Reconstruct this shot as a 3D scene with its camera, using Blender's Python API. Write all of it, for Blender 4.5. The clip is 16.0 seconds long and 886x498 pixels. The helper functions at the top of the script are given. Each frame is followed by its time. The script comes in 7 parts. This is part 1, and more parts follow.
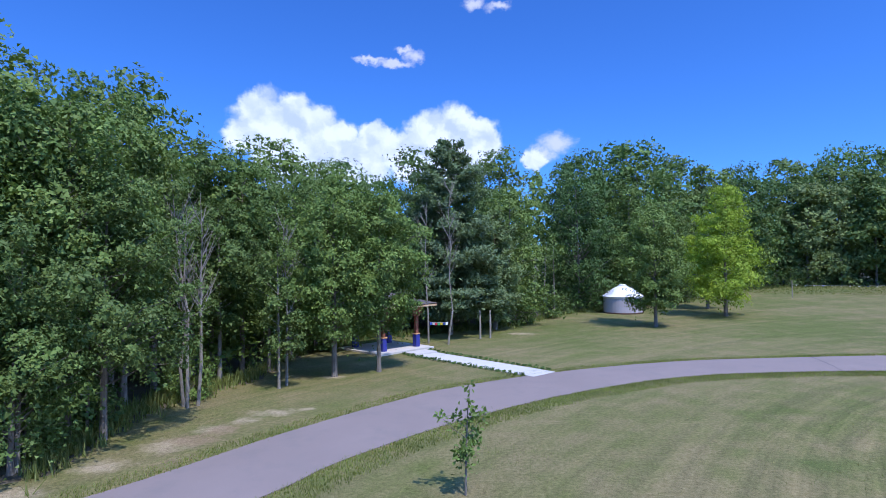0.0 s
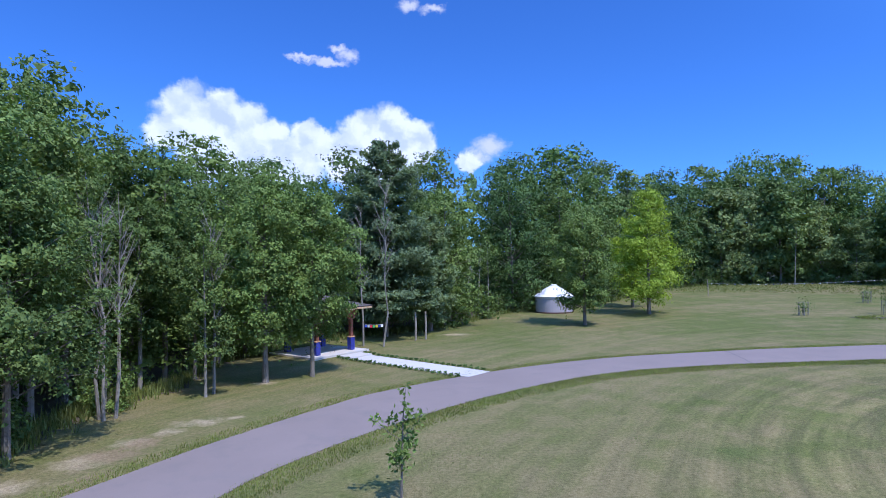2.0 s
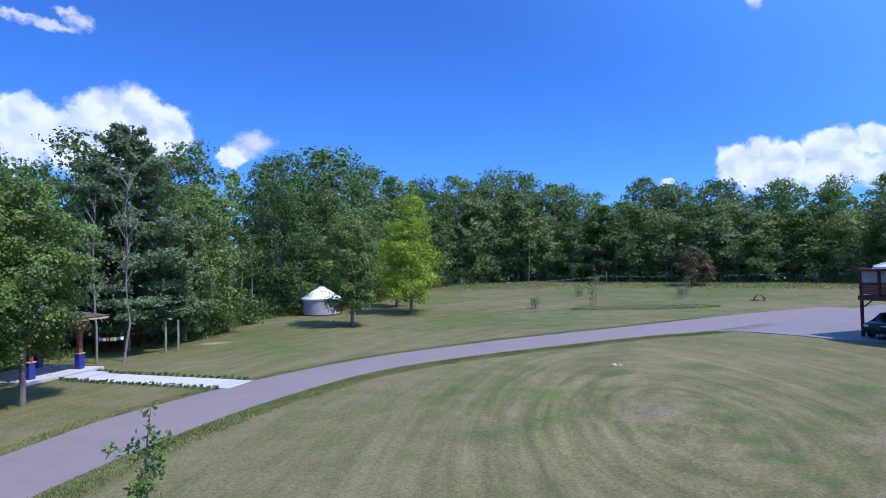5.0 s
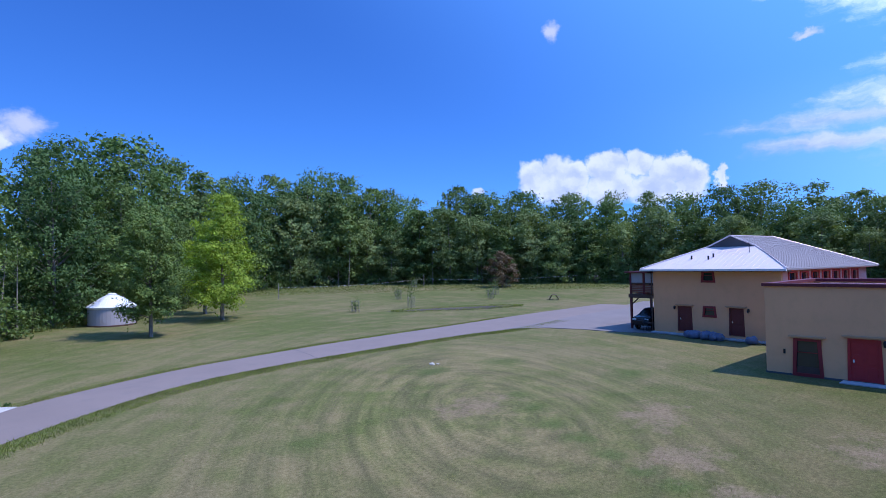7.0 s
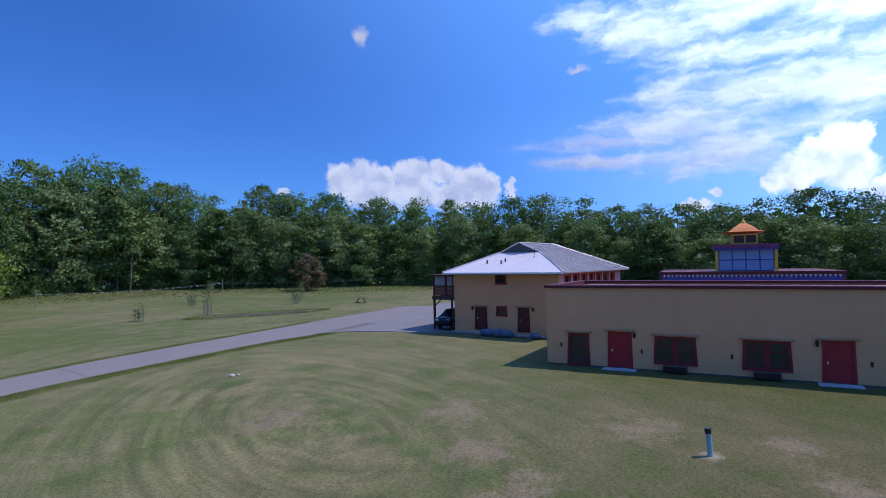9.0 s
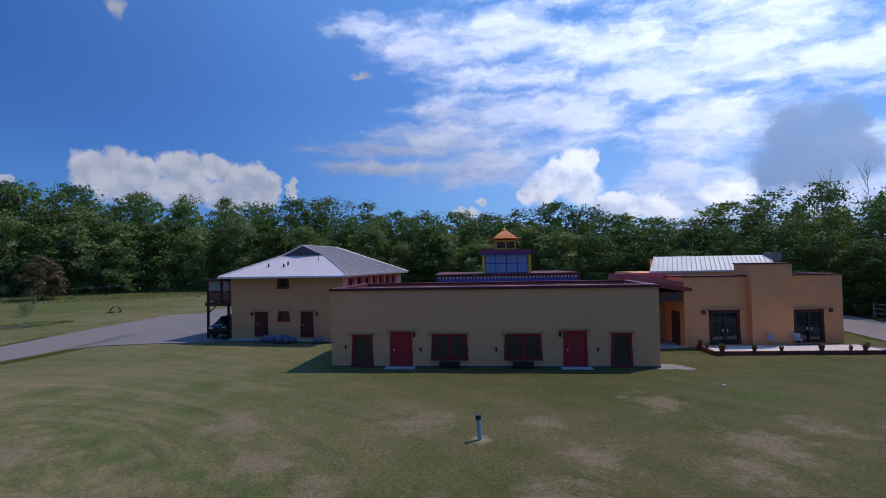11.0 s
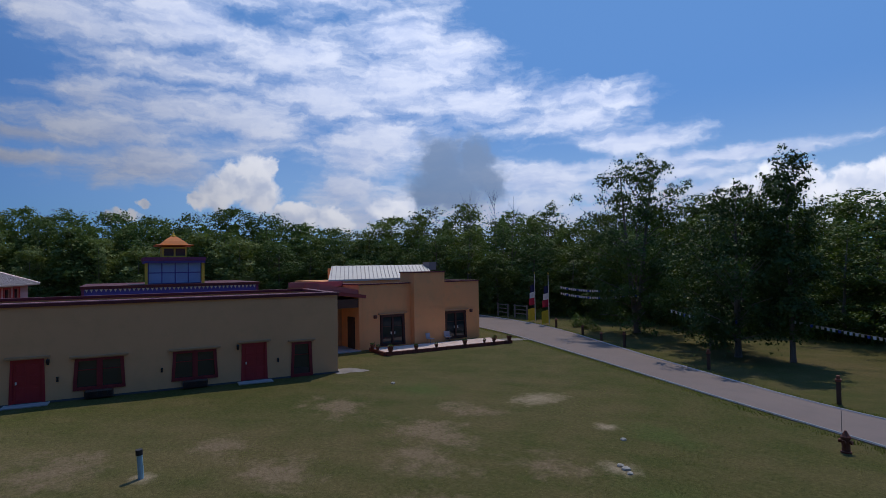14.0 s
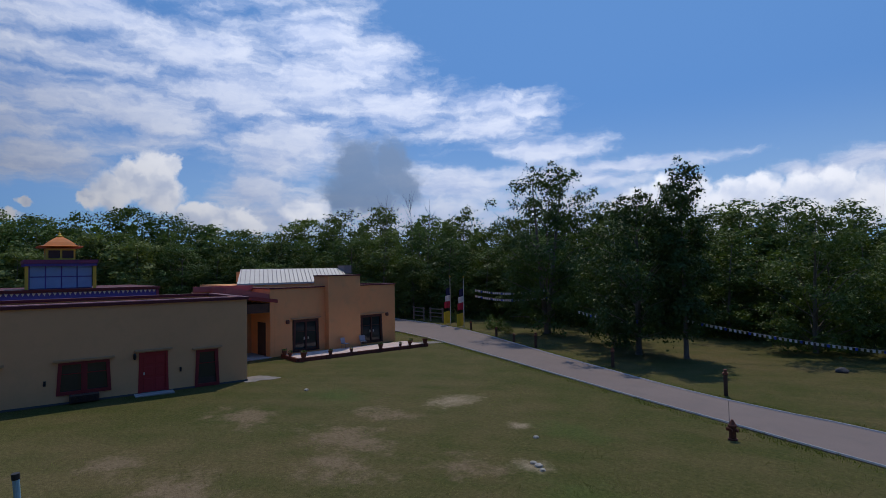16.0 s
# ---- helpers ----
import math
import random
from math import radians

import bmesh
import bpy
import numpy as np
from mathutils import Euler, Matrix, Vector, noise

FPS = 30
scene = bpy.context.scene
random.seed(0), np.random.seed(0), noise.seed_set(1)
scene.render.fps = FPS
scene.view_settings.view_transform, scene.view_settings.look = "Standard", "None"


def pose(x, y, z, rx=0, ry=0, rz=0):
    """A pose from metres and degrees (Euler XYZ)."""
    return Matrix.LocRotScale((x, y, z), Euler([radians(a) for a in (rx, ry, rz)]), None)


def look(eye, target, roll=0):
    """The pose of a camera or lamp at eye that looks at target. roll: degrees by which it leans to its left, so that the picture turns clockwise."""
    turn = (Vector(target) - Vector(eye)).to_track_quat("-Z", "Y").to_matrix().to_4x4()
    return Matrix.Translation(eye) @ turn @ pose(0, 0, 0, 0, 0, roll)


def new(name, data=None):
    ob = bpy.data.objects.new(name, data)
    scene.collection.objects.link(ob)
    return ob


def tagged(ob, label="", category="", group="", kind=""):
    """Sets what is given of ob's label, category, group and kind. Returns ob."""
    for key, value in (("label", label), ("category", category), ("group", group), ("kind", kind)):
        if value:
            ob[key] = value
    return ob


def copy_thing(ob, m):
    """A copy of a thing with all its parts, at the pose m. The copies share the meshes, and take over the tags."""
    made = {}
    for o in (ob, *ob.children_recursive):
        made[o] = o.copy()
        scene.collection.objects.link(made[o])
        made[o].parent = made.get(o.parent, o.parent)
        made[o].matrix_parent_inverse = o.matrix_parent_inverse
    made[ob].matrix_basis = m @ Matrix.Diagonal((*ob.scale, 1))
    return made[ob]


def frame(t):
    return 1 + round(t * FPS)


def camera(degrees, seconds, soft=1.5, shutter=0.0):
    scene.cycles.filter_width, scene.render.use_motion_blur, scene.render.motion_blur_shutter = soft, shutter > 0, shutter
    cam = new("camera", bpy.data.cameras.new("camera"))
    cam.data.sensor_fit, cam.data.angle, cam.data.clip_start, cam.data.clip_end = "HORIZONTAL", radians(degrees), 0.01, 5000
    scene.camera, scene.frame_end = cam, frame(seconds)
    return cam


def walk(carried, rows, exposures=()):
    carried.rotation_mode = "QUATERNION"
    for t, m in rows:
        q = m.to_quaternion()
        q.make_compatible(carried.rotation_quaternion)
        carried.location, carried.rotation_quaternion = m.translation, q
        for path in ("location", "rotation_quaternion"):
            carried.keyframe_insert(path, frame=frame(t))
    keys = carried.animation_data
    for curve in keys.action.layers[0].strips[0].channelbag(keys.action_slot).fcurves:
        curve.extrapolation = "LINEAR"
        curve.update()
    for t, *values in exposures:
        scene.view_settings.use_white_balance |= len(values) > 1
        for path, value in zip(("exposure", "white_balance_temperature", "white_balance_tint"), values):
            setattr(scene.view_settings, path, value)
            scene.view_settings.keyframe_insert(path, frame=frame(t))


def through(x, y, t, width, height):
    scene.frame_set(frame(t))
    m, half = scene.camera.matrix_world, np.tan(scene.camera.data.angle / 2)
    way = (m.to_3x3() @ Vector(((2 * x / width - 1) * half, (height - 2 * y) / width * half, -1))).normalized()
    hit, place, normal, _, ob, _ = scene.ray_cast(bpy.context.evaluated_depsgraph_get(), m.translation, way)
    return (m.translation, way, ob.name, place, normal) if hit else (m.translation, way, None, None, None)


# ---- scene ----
# ======== camera: hovering, it pans round to its right ========
PATH = [
    (0, -0.00, -0.00, 6.30, 0.00, 1.74, 0.57),
    (0.5, 0.00, -0.00, 6.30, -0.45, 1.80, 0.67),
    (1, -0.03, 0.01, 6.29, -1.71, 1.85, 0.81),
    (1.5, -0.02, 0.03, 6.30, -4.07, 1.84, 0.85),
    (2, 0.00, 0.05, 6.31, -6.71, 1.81, 0.88),
    (2.5, 0.01, 0.10, 6.32, -9.42, 1.79, 0.93),
    (3, 0.01, 0.11, 6.33, -12.52, 1.74, 1.01),
    (3.5, 0.03, 0.17, 6.34, -16.61, 1.72, 1.16),
    (4, 0.05, 0.18, 6.33, -21.09, 1.67, 1.18),
    (6.5, 0.07, 0.51, 6.27, -44.53, 1.57, 1.18),
    (7, 0.06, 0.54, 6.26, -49.02, 1.59, 1.13),
    (7.5, 0.06, 0.58, 6.27, -53.52, 1.59, 1.02),
    (8, 0.06, 0.61, 6.29, -58.39, 1.57, 1.01),
    (8.5, 0.10, 0.66, 6.32, -63.58, 1.54, 0.99),
    (11, -0.05, 0.89, 6.37, -91.21, 1.43, 1.02),
    (11.5, 0.01, 0.93, 6.36, -97.24, 1.49, 1.01),
    (12, 0.12, 0.95, 6.34, -103.10, 1.60, 0.99),
    (12.5, 0.24, 0.96, 6.32, -108.99, 1.68, 0.98),
    (13, 0.34, 0.96, 6.34, -114.37, 1.72, 0.99),
    (13.5, 0.40, 0.97, 6.35, -119.36, 1.78, 0.99),
    (14, 0.42, 1.00, 6.34, -123.81, 1.81, 1.01),
    (14.5, 0.48, 1.01, 6.33, -127.34, 1.87, 1.01),
    (15, 0.52, 0.99, 6.32, -130.53, 1.96, 0.97),
    (15.5, 0.56, 0.98, 6.31, -132.50, 2.01, 0.96),
    (16, 0.56, 0.98, 6.30, -132.57, 2.05, 1.01),
]
cam = camera(77.5, 16.0, soft=0.9)
walk(cam, [(t, pose(x, y, z, 90 + tilt, 0, yaw) @ pose(0, 0, 0, 0, 0, -lean)) for t, x, y, z, yaw, tilt, lean in PATH],
     exposures=[(0, 0.0, 5900, 17), (4.0, -0.05, 5900, 17), (7.5, -0.28, 5800, 19), (8.5, -0.45, 5950, 18), (11.0, -1.06, 6650, 14), (12.5, -1.40, 7100, 13), (16.0, -1.52, 7300, 11)])

# ======== world: blue summer sky with cumulus and a sheet of high cloud ========
SUN_AZ, SUN_EL = 149.5, 60.0          # degrees, clockwise from +y
world = bpy.data.worlds.new("world")
scene.world = world
world.use_nodes = True
wn, wl = world.node_tree.nodes, world.node_tree.links
wn.clear()


def wnode(kind):
    return wn.new(kind)


def wmath(op, a, b=None, c=None, clamp=False):
    n = wnode("ShaderNodeMath")
    n.operation, n.use_clamp = op, clamp
    for i, v in enumerate((a, b, c)):
        if v is None:
            continue
        if isinstance(v, (int, float)):
            n.inputs[i].default_value = v
        else:
            wl.new(v, n.inputs[i])
    return n.outputs[0]


def wvec(op, a, b):
    n = wnode("ShaderNodeVectorMath")
    n.operation = op
    for i, v in enumerate((a, b)):
        if isinstance(v, tuple):
            n.inputs[i].default_value = v
        elif v is not None:
            wl.new(v, n.inputs[i])
    return n.outputs["Value" if op in ("LENGTH", "DOT_PRODUCT") else "Vector"]


def wnoise(vector, scale, detail=6.0, rough=0.55):
    n = wnode("ShaderNodeTexNoise")
    n.inputs["Scale"].default_value, n.inputs["Detail"].default_value, n.inputs["Roughness"].default_value = scale, detail, rough
    wl.new(vector, n.inputs["Vector"])
    return n


def wramp(value, lo, hi, out_lo=0.0, out_hi=1.0):
    n = wnode("ShaderNodeMapRange")
    n.interpolation_type = "SMOOTHSTEP"
    wl.new(value, n.inputs["Value"])
    for key, v in (("From Min", lo), ("From Max", hi), ("To Min", out_lo), ("To Max", out_hi)):
        n.inputs[key].default_value = v
    return n.outputs["Result"]


def wmix(fac, a, b):
    n = wnode("ShaderNodeMix")
    n.data_type = "RGBA"
    for i, v in ((0, fac), (6, a), (7, b)):
        if isinstance(v, tuple):
            n.inputs[i].default_value = v
        elif isinstance(v, (int, float)):
            n.inputs[i].default_value = v
        else:
            wl.new(v, n.inputs[i])
    return n.outputs[2]


coord = wnode("ShaderNodeTexCoord").outputs["Generated"]
xyz = wnode("ShaderNodeSeparateXYZ")
wl.new(wvec("NORMALIZE", coord, None), xyz.inputs[0])
az = wmath("MULTIPLY", wmath("ARCTAN2", xyz.outputs[0], xyz.outputs[1]), 57.2958)
el = wmath("MULTIPLY", wmath("ARCSINE", xyz.outputs[2]), 57.2958)
comb = wnode("ShaderNodeCombineXYZ")
wl.new(az, comb.inputs[0]), wl.new(el, comb.inputs[1])
dome = comb.outputs[0]


def cloud_field(blobs, vector):
    best = None
    for a, e, ra, re in blobs:
        d = wvec("LENGTH", wvec("MULTIPLY", wvec("SUBTRACT", vector, (a, e, 0)), (1 / ra, 1 / re, 0)), None)
        v = wmath("SUBTRACT", 1.0, d)
        best = v if best is None else wmath("MAXIMUM", best, v)
    return best


# azimuth, elevation, half width, half height of each heap, in degrees
HEAP_NORTH = [(-18.1, 14.4, 3.1, 3.1), (-15.1, 14.4, 2.8, 2.7), (-19.8, 12.9, 2.0, 2.0), (-12.6, 13.8, 2.6, 2.5), (-10.6, 13.0, 2.3, 2.2), (-16.2, 11.3, 3.8, 3.8), (-12.3, 10.7, 3.9, 3.9), (-6.9, 12.9, 2.2, 2.1),
              (-4.5, 11.8, 2.6, 2.5), (-1.0, 13.8, 2.5, 2.4), (1.4, 14.0, 2.7, 2.6), (3.7, 13.0, 2.5, 2.4), (-2.2, 11.4, 3.8, 3.6), (1.6, 11.4, 3.6, 3.5), (4.7, 12.0, 1.8, 1.7), (-8.3, 10.5, 3.5, 3.4), (9.6, 10.6, 1.3, 1.1)]
HEAP_EAST = [(58.6, 8.6, 1.9, 1.9), (60.8, 9.1, 1.9, 1.9), (62.8, 8.7, 1.7, 1.7), (65.0, 9.2, 1.6, 1.7), (66.4, 9.4, 1.7, 1.8), (68.8, 9.5, 1.6, 1.6), (70.8, 8.4, 1.6, 1.7), (72.3, 8.7, 1.5, 1.6),
             (73.9, 7.9, 1.3, 1.4), (61.6, 7.2, 3.4, 1.9), (66.0, 7.3, 3.2, 2.2), (70.2, 6.9, 3.1, 1.9), (73.2, 6.8, 1.8, 1.6), (76.0, 7.6, 0.6, 1.2), (52.7, 7.4, 0.9, 0.4)]
HEAP_SOUTH = [(105.1, 9.7, 2.1, 2.1), (103.3, 8.5, 2.1, 2.1), (101.4, 7.3, 1.9, 1.9), (99.8, 6.7, 1.0, 1.0), (106.4, 10.2, 1.0, 1.0), (105.5, 7.4, 2.2, 2.2), (108.4, 5.5, 2.4, 1.2), (111.3, 5.3, 2.2, 1.3),
              (113.4, 4.4, 1.7, 1.0), (93.7, 5.0, 1.8, 0.7), (118.7, 6.0, 2.8, 1.3), (109.6, 5.1, 2.7, 1.6), (112.6, 4.8, 2.3, 1.4), (95.4, 6.2, 0.8, 0.4)]
HEAP_WEST = [(152.2, 5.8, 2.0, 2.1), (155.1, 6.9, 2.0, 2.1), (157.5, 6.4, 2.0, 2.2), (160.1, 6.0, 2.1, 2.4), (162.8, 6.0, 2.1, 2.4), (165.8, 5.7, 2.1, 2.5), (168.4, 6.0, 1.9, 2.4), (171.0, 5.6, 2.0, 2.5),
             (158.2, 4.4, 5.7, 1.9), (167.0, 3.8, 5.6, 1.9), (150.6, 5.3, 2.1, 1.4), (178.0, 6.0, 6.0, 2.6), (190.0, 9.0, 9.0, 3.0), (-150.0, 9.0, 10.0, 3.0), (-95.0, 10.0, 12.0, 3.5)]
HEAP_GREY = [(124.3, 10.4, 3.5, 3.4), (127.2, 11.0, 2.6, 2.5), (123.0, 8.0, 3.2, 2.6), (125.7, 7.4, 3.8, 2.3), (128.4, 8.6, 2.3, 2.3)]
WISPS = [(-2.7, 20.9, 1.5, 0.7), (-4.8, 20.3, 2.6, 0.4), (-7.4, 20.6, 2.1, 0.3), (-3.9, 21.5, 1.1, 0.4), (3.5, 25.7, 1.3, 0.7), (6.1, 25.3, 1.5, 0.5), (60.6, 22.5, 0.9, 1.0), (82.9, 18.8, 1.3, 0.4), (11.8, 12.3, 2.0, 1.2), (10.4, 11.4, 1.6, 1.2)]
SHEET_HIGH = [(85.3, 9.7, 7.5, 0.8), (86.5, 11.5, 8.7, 0.9), (92.4, 12.5, 7.6, 2.3), (91.2, 15.3, 3.5, 1.7), (95.8, 9.5, 7.0, 2.3), (83.1, 23.4, 4.1, 1.3), (90.2, 21.2, 6.5, 2.1), (98.4, 22.5, 9.2, 3.0),
              (98.3, 18.3, 8.7, 2.1), (104.0, 14.2, 8.9, 3.3), (112.2, 16.6, 9.2, 4.6), (119.6, 18.4, 9.2, 3.8), (117.0, 12.9, 8.6, 3.0), (119.9, 23.0, 6.2, 3.0), (124.4, 20.7, 6.4, 3.1), (127.9, 16.5, 8.2, 2.7),
              (137.9, 16.6, 7.0, 1.4), (141.4, 15.9, 4.0, 0.8), (108.0, 29.0, 18.0, 5.0)]
SHEET_LOW = [(136.7, 14.4, 7.0, 1.7), (143.0, 11.9, 6.8, 1.5), (151.8, 9.9, 9.4, 0.8), (133.6, 8.5, 9.3, 2.9), (145.2, 8.7, 8.4, 2.3), (115.3, 11.2, 7.5, 2.7), (113.7, 7.9, 5.3, 2.7), (108.6, 20.9, 7.4, 3.4),
             (101.6, 22.1, 6.1, 1.3), (168.3, 7.9, 4.7, 0.9), (170.6, 8.5, 3.3, 1.1), (97.5, 15.1, 7.2, 1.8), (95.9, 10.7, 5.0, 1.8), (130.0, 4.6, 14.0, 3.6), (146.0, 5.6, 12.0, 3.2), (117.0, 5.4, 8.0, 3.2)]
GAPS = [(112.1, 15.0, 3.1, 0.8), (108.6, 22.5, 2.7, 1.0), (109.9, 10.6, 3.2, 1.3), (97.0, 17.9, 4.3, 1.0), (109.4, 15.6, 1.5, 1.0), (112.7, 14.2, 1.4, 0.8), (96.0, 7.0, 3.4, 1.9), (108.6, 8.5, 3.0, 1.3),
        (136.0, 11.0, 4.1, 0.9), (104.8, 23.5, 2.8, 1.0), (101.7, 12.9, 2.3, 0.9)]
# billowing cumulus: rounded heaps with cauliflower edges, lit from above
warp = wnoise(dome, 0.30, 6.0, 0.62).outputs["Color"]
fine_warp = wnoise(dome, 0.9, 5.0, 0.55).outputs["Color"]
bent = wvec("ADD", dome, wvec("MULTIPLY", wvec("SUBTRACT", fine_warp, (0.5, 0.5, 0.5)), (1.9, 1.6, 0)))
puff = wnoise(bent, 0.38, 4.0, 0.45).outputs[0]
puff_above = wnoise(wvec("ADD", bent, (0.40, 1.1, 0)), 0.38, 2.0, 0.4).outputs[0]
heap = wmath("ADD", cloud_field(HEAP_NORTH + HEAP_EAST + HEAP_SOUTH + HEAP_WEST, bent), wmath("MULTIPLY", wmath("SUBTRACT", puff, 0.5), 0.7))
cumulus = wramp(heap, -0.04, 0.36)
depth = wramp(wmath("ADD", wmath("SUBTRACT", puff_above, puff), wmath("MULTIPLY", heap, 0.14)), -0.10, 0.32)
grey_heap = wramp(wmath("ADD", cloud_field(HEAP_GREY, bent), wmath("MULTIPLY", wmath("SUBTRACT", puff, 0.5), 1.4)), -0.24, 0.56)
# towards the sun the clouds and the thin haze are brighter
sunward = wvec("DOT_PRODUCT", wvec("NORMALIZE", coord, None), (math.sin(radians(SUN_AZ)) * math.cos(radians(SUN_EL)), math.cos(radians(SUN_AZ)) * math.cos(radians(SUN_EL)), math.sin(radians(SUN_EL))))
glow = wramp(sunward, 0.12, 0.85)
gain = wramp(sunward, 0.28, 0.76, 1.0, 3.1)
white = wmix(wmath("MULTIPLY", depth, 0.80), (0.92, 1.03, 1.27, 1), (0.50, 0.65, 1.00, 1))
grey_cloud = wmix(depth, (0.18, 0.29, 0.52, 1), (0.10, 0.18, 0.36, 1))
# high streaked sheet
drift = wvec("ADD", dome, wvec("MULTIPLY", wvec("SUBTRACT", warp, (0.5, 0.5, 0.5)), (5.0, 1.9, 0)))
long_noise = wnoise(wvec("MULTIPLY", drift, (0.075, 0.26, 1.0)), 2.2, 8.0, 0.56).outputs[0]
fine_noise = wnoise(wvec("MULTIPLY", drift, (0.34, 0.85, 1.0)), 1.0, 6.0, 0.58).outputs[0]
streaks = wmath("ADD", wmath("MULTIPLY", wmath("SUBTRACT", long_noise, 0.5), 1.5), wmath("MULTIPLY", wmath("SUBTRACT", fine_noise, 0.5), 1.0))
body = wmath("SUBTRACT", cloud_field(SHEET_HIGH + SHEET_LOW, drift), wmath("MULTIPLY", wramp(cloud_field(GAPS, drift), -0.4, 0.6), 0.42))
sheet = wmath("MULTIPLY", wramp(wmath("ADD", body, streaks), -0.34, 0.80), 0.93)
sheet_tone = wramp(wmath("ADD", long_noise, wmath("MULTIPLY", fine_noise, 0.6)), 0.55, 1.05)
wisp = wmath("MULTIPLY", wramp(wmath("ADD", cloud_field(WISPS, bent), wmath("MULTIPLY", wmath("SUBTRACT", fine_noise, 0.5), 1.2)), -0.15, 0.85), 0.75)
sky = wnode("ShaderNodeTexSky")
sky.sky_type, sky.sun_disc, sky.sun_elevation, sky.sun_rotation = "NISHITA", False, radians(SUN_EL), radians(SUN_AZ)
sky.altitude, sky.air_density, sky.dust_density, sky.ozone_density = 300.0, 1.0, 0.4, 3.0
blue = wvec("MULTIPLY", sky.outputs[0], (0.050, 0.105, 0.202))
haze = wmath("MULTIPLY", wramp(el, 3.0, 17.0, 1.0, 0.0), wramp(sunward, 0.20, 0.62))
blue = wmix(wmath("MULTIPLY", glow, 0.58), blue, (0.42, 1.12, 2.55, 1))
blue = wmix(wmath("MULTIPLY", haze, 0.42), blue, (1.15, 1.75, 2.5, 1))
scaled = wnode("ShaderNodeVectorMath")
scaled.operation = "SCALE"
wl.new(wmix(sheet_tone, (0.44, 0.58, 0.94, 1), (0.68, 0.80, 1.08, 1)), scaled.inputs[0])
wl.new(gain, scaled.inputs["Scale"])
bright = wnode("ShaderNodeVectorMath")
bright.operation = "SCALE"
wl.new(white, bright.inputs[0]), wl.new(gain, bright.inputs["Scale"])
dull = wnode("ShaderNodeVectorMath")
dull.operation = "SCALE"
wl.new(grey_cloud, dull.inputs[0]), wl.new(gain, dull.inputs["Scale"])
shade = wmix(sheet, blue, scaled.outputs[0])
shade = wmix(wisp, shade, (0.85, 0.9, 1.0, 1))
shade = wmix(wmath("MULTIPLY", grey_heap, 0.9), shade, dull.outputs[0])
shade = wmix(cumulus, shade, bright.outputs[0])
back = wnode("ShaderNodeBackground")
wl.new(shade, back.inputs["Color"])
back.inputs["Strength"].default_value = 1.0
wl.new(back.outputs[0], wnode("ShaderNodeOutputWorld").inputs[0])

sun = new("sun", bpy.data.lights.new("sun", "SUN"))
sun.data.energy, sun.data.angle, sun.data.color = 5.0, radians(0.5), (1.0, 0.95, 0.86)
a, e = radians(SUN_AZ), radians(SUN_EL)
sun.matrix_world = look((60 * math.sin(a) * math.cos(e), 60 * math.cos(a) * math.cos(e), 60 * math.sin(e)), (0, 0, 0))

# ======== materials ========
def material(name):
    m = bpy.data.materials.new(name)
    m.use_nodes = True
    return m, m.node_tree.nodes, m.node_tree.links, m.node_tree.nodes["Principled BSDF"]


def noise_of(nodes, links, scale, detail=4.0, rough=0.6, vector=None, stretch=None):
    tex = nodes.new("ShaderNodeTexNoise")
    tex.inputs["Scale"].default_value, tex.inputs["Detail"].default_value, tex.inputs["Roughness"].default_value = scale, detail, rough
    if vector is None:
        vector = nodes.new("ShaderNodeTexCoord").outputs["Object"]
    if stretch:
        mp = nodes.new("ShaderNodeMapping")
        mp.inputs["Scale"].default_value = stretch
        links.new(vector, mp.inputs[0])
        vector = mp.outputs[0]
    links.new(vector, tex.inputs["Vector"])
    return tex.outputs[0]


def ramp_of(nodes, links, value, stops):
    r = nodes.new("ShaderNodeValToRGB")
    els = r.color_ramp.elements
    for i, (p, c) in enumerate(stops):
        e = els[i] if i < 2 else els.new(p)
        e.position, e.color = p, (*c, 1)
    links.new(value, r.inputs[0])
    return r.outputs[0]


def mix_of(nodes, links, fac, a, b, blend="MIX"):
    n = nodes.new("ShaderNodeMix")
    n.data_type, n.blend_type = "RGBA", blend
    for i, v in ((0, fac), (6, a), (7, b)):
        if isinstance(v, tuple):
            n.inputs[i].default_value = (*v, 1)
        elif isinstance(v, (int, float)):
            n.inputs[i].default_value = v
        else:
            links.new(v, n.inputs[i])
    return n.outputs[2]


def bump_of(nodes, links, value, strength, distance, bsdf):
    b = nodes.new("ShaderNodeBump")
    b.inputs["Strength"].default_value, b.inputs["Distance"].default_value = strength, distance
    links.new(value, b.inputs["Height"])
    links.new(b.outputs[0], bsdf.inputs["Normal"])


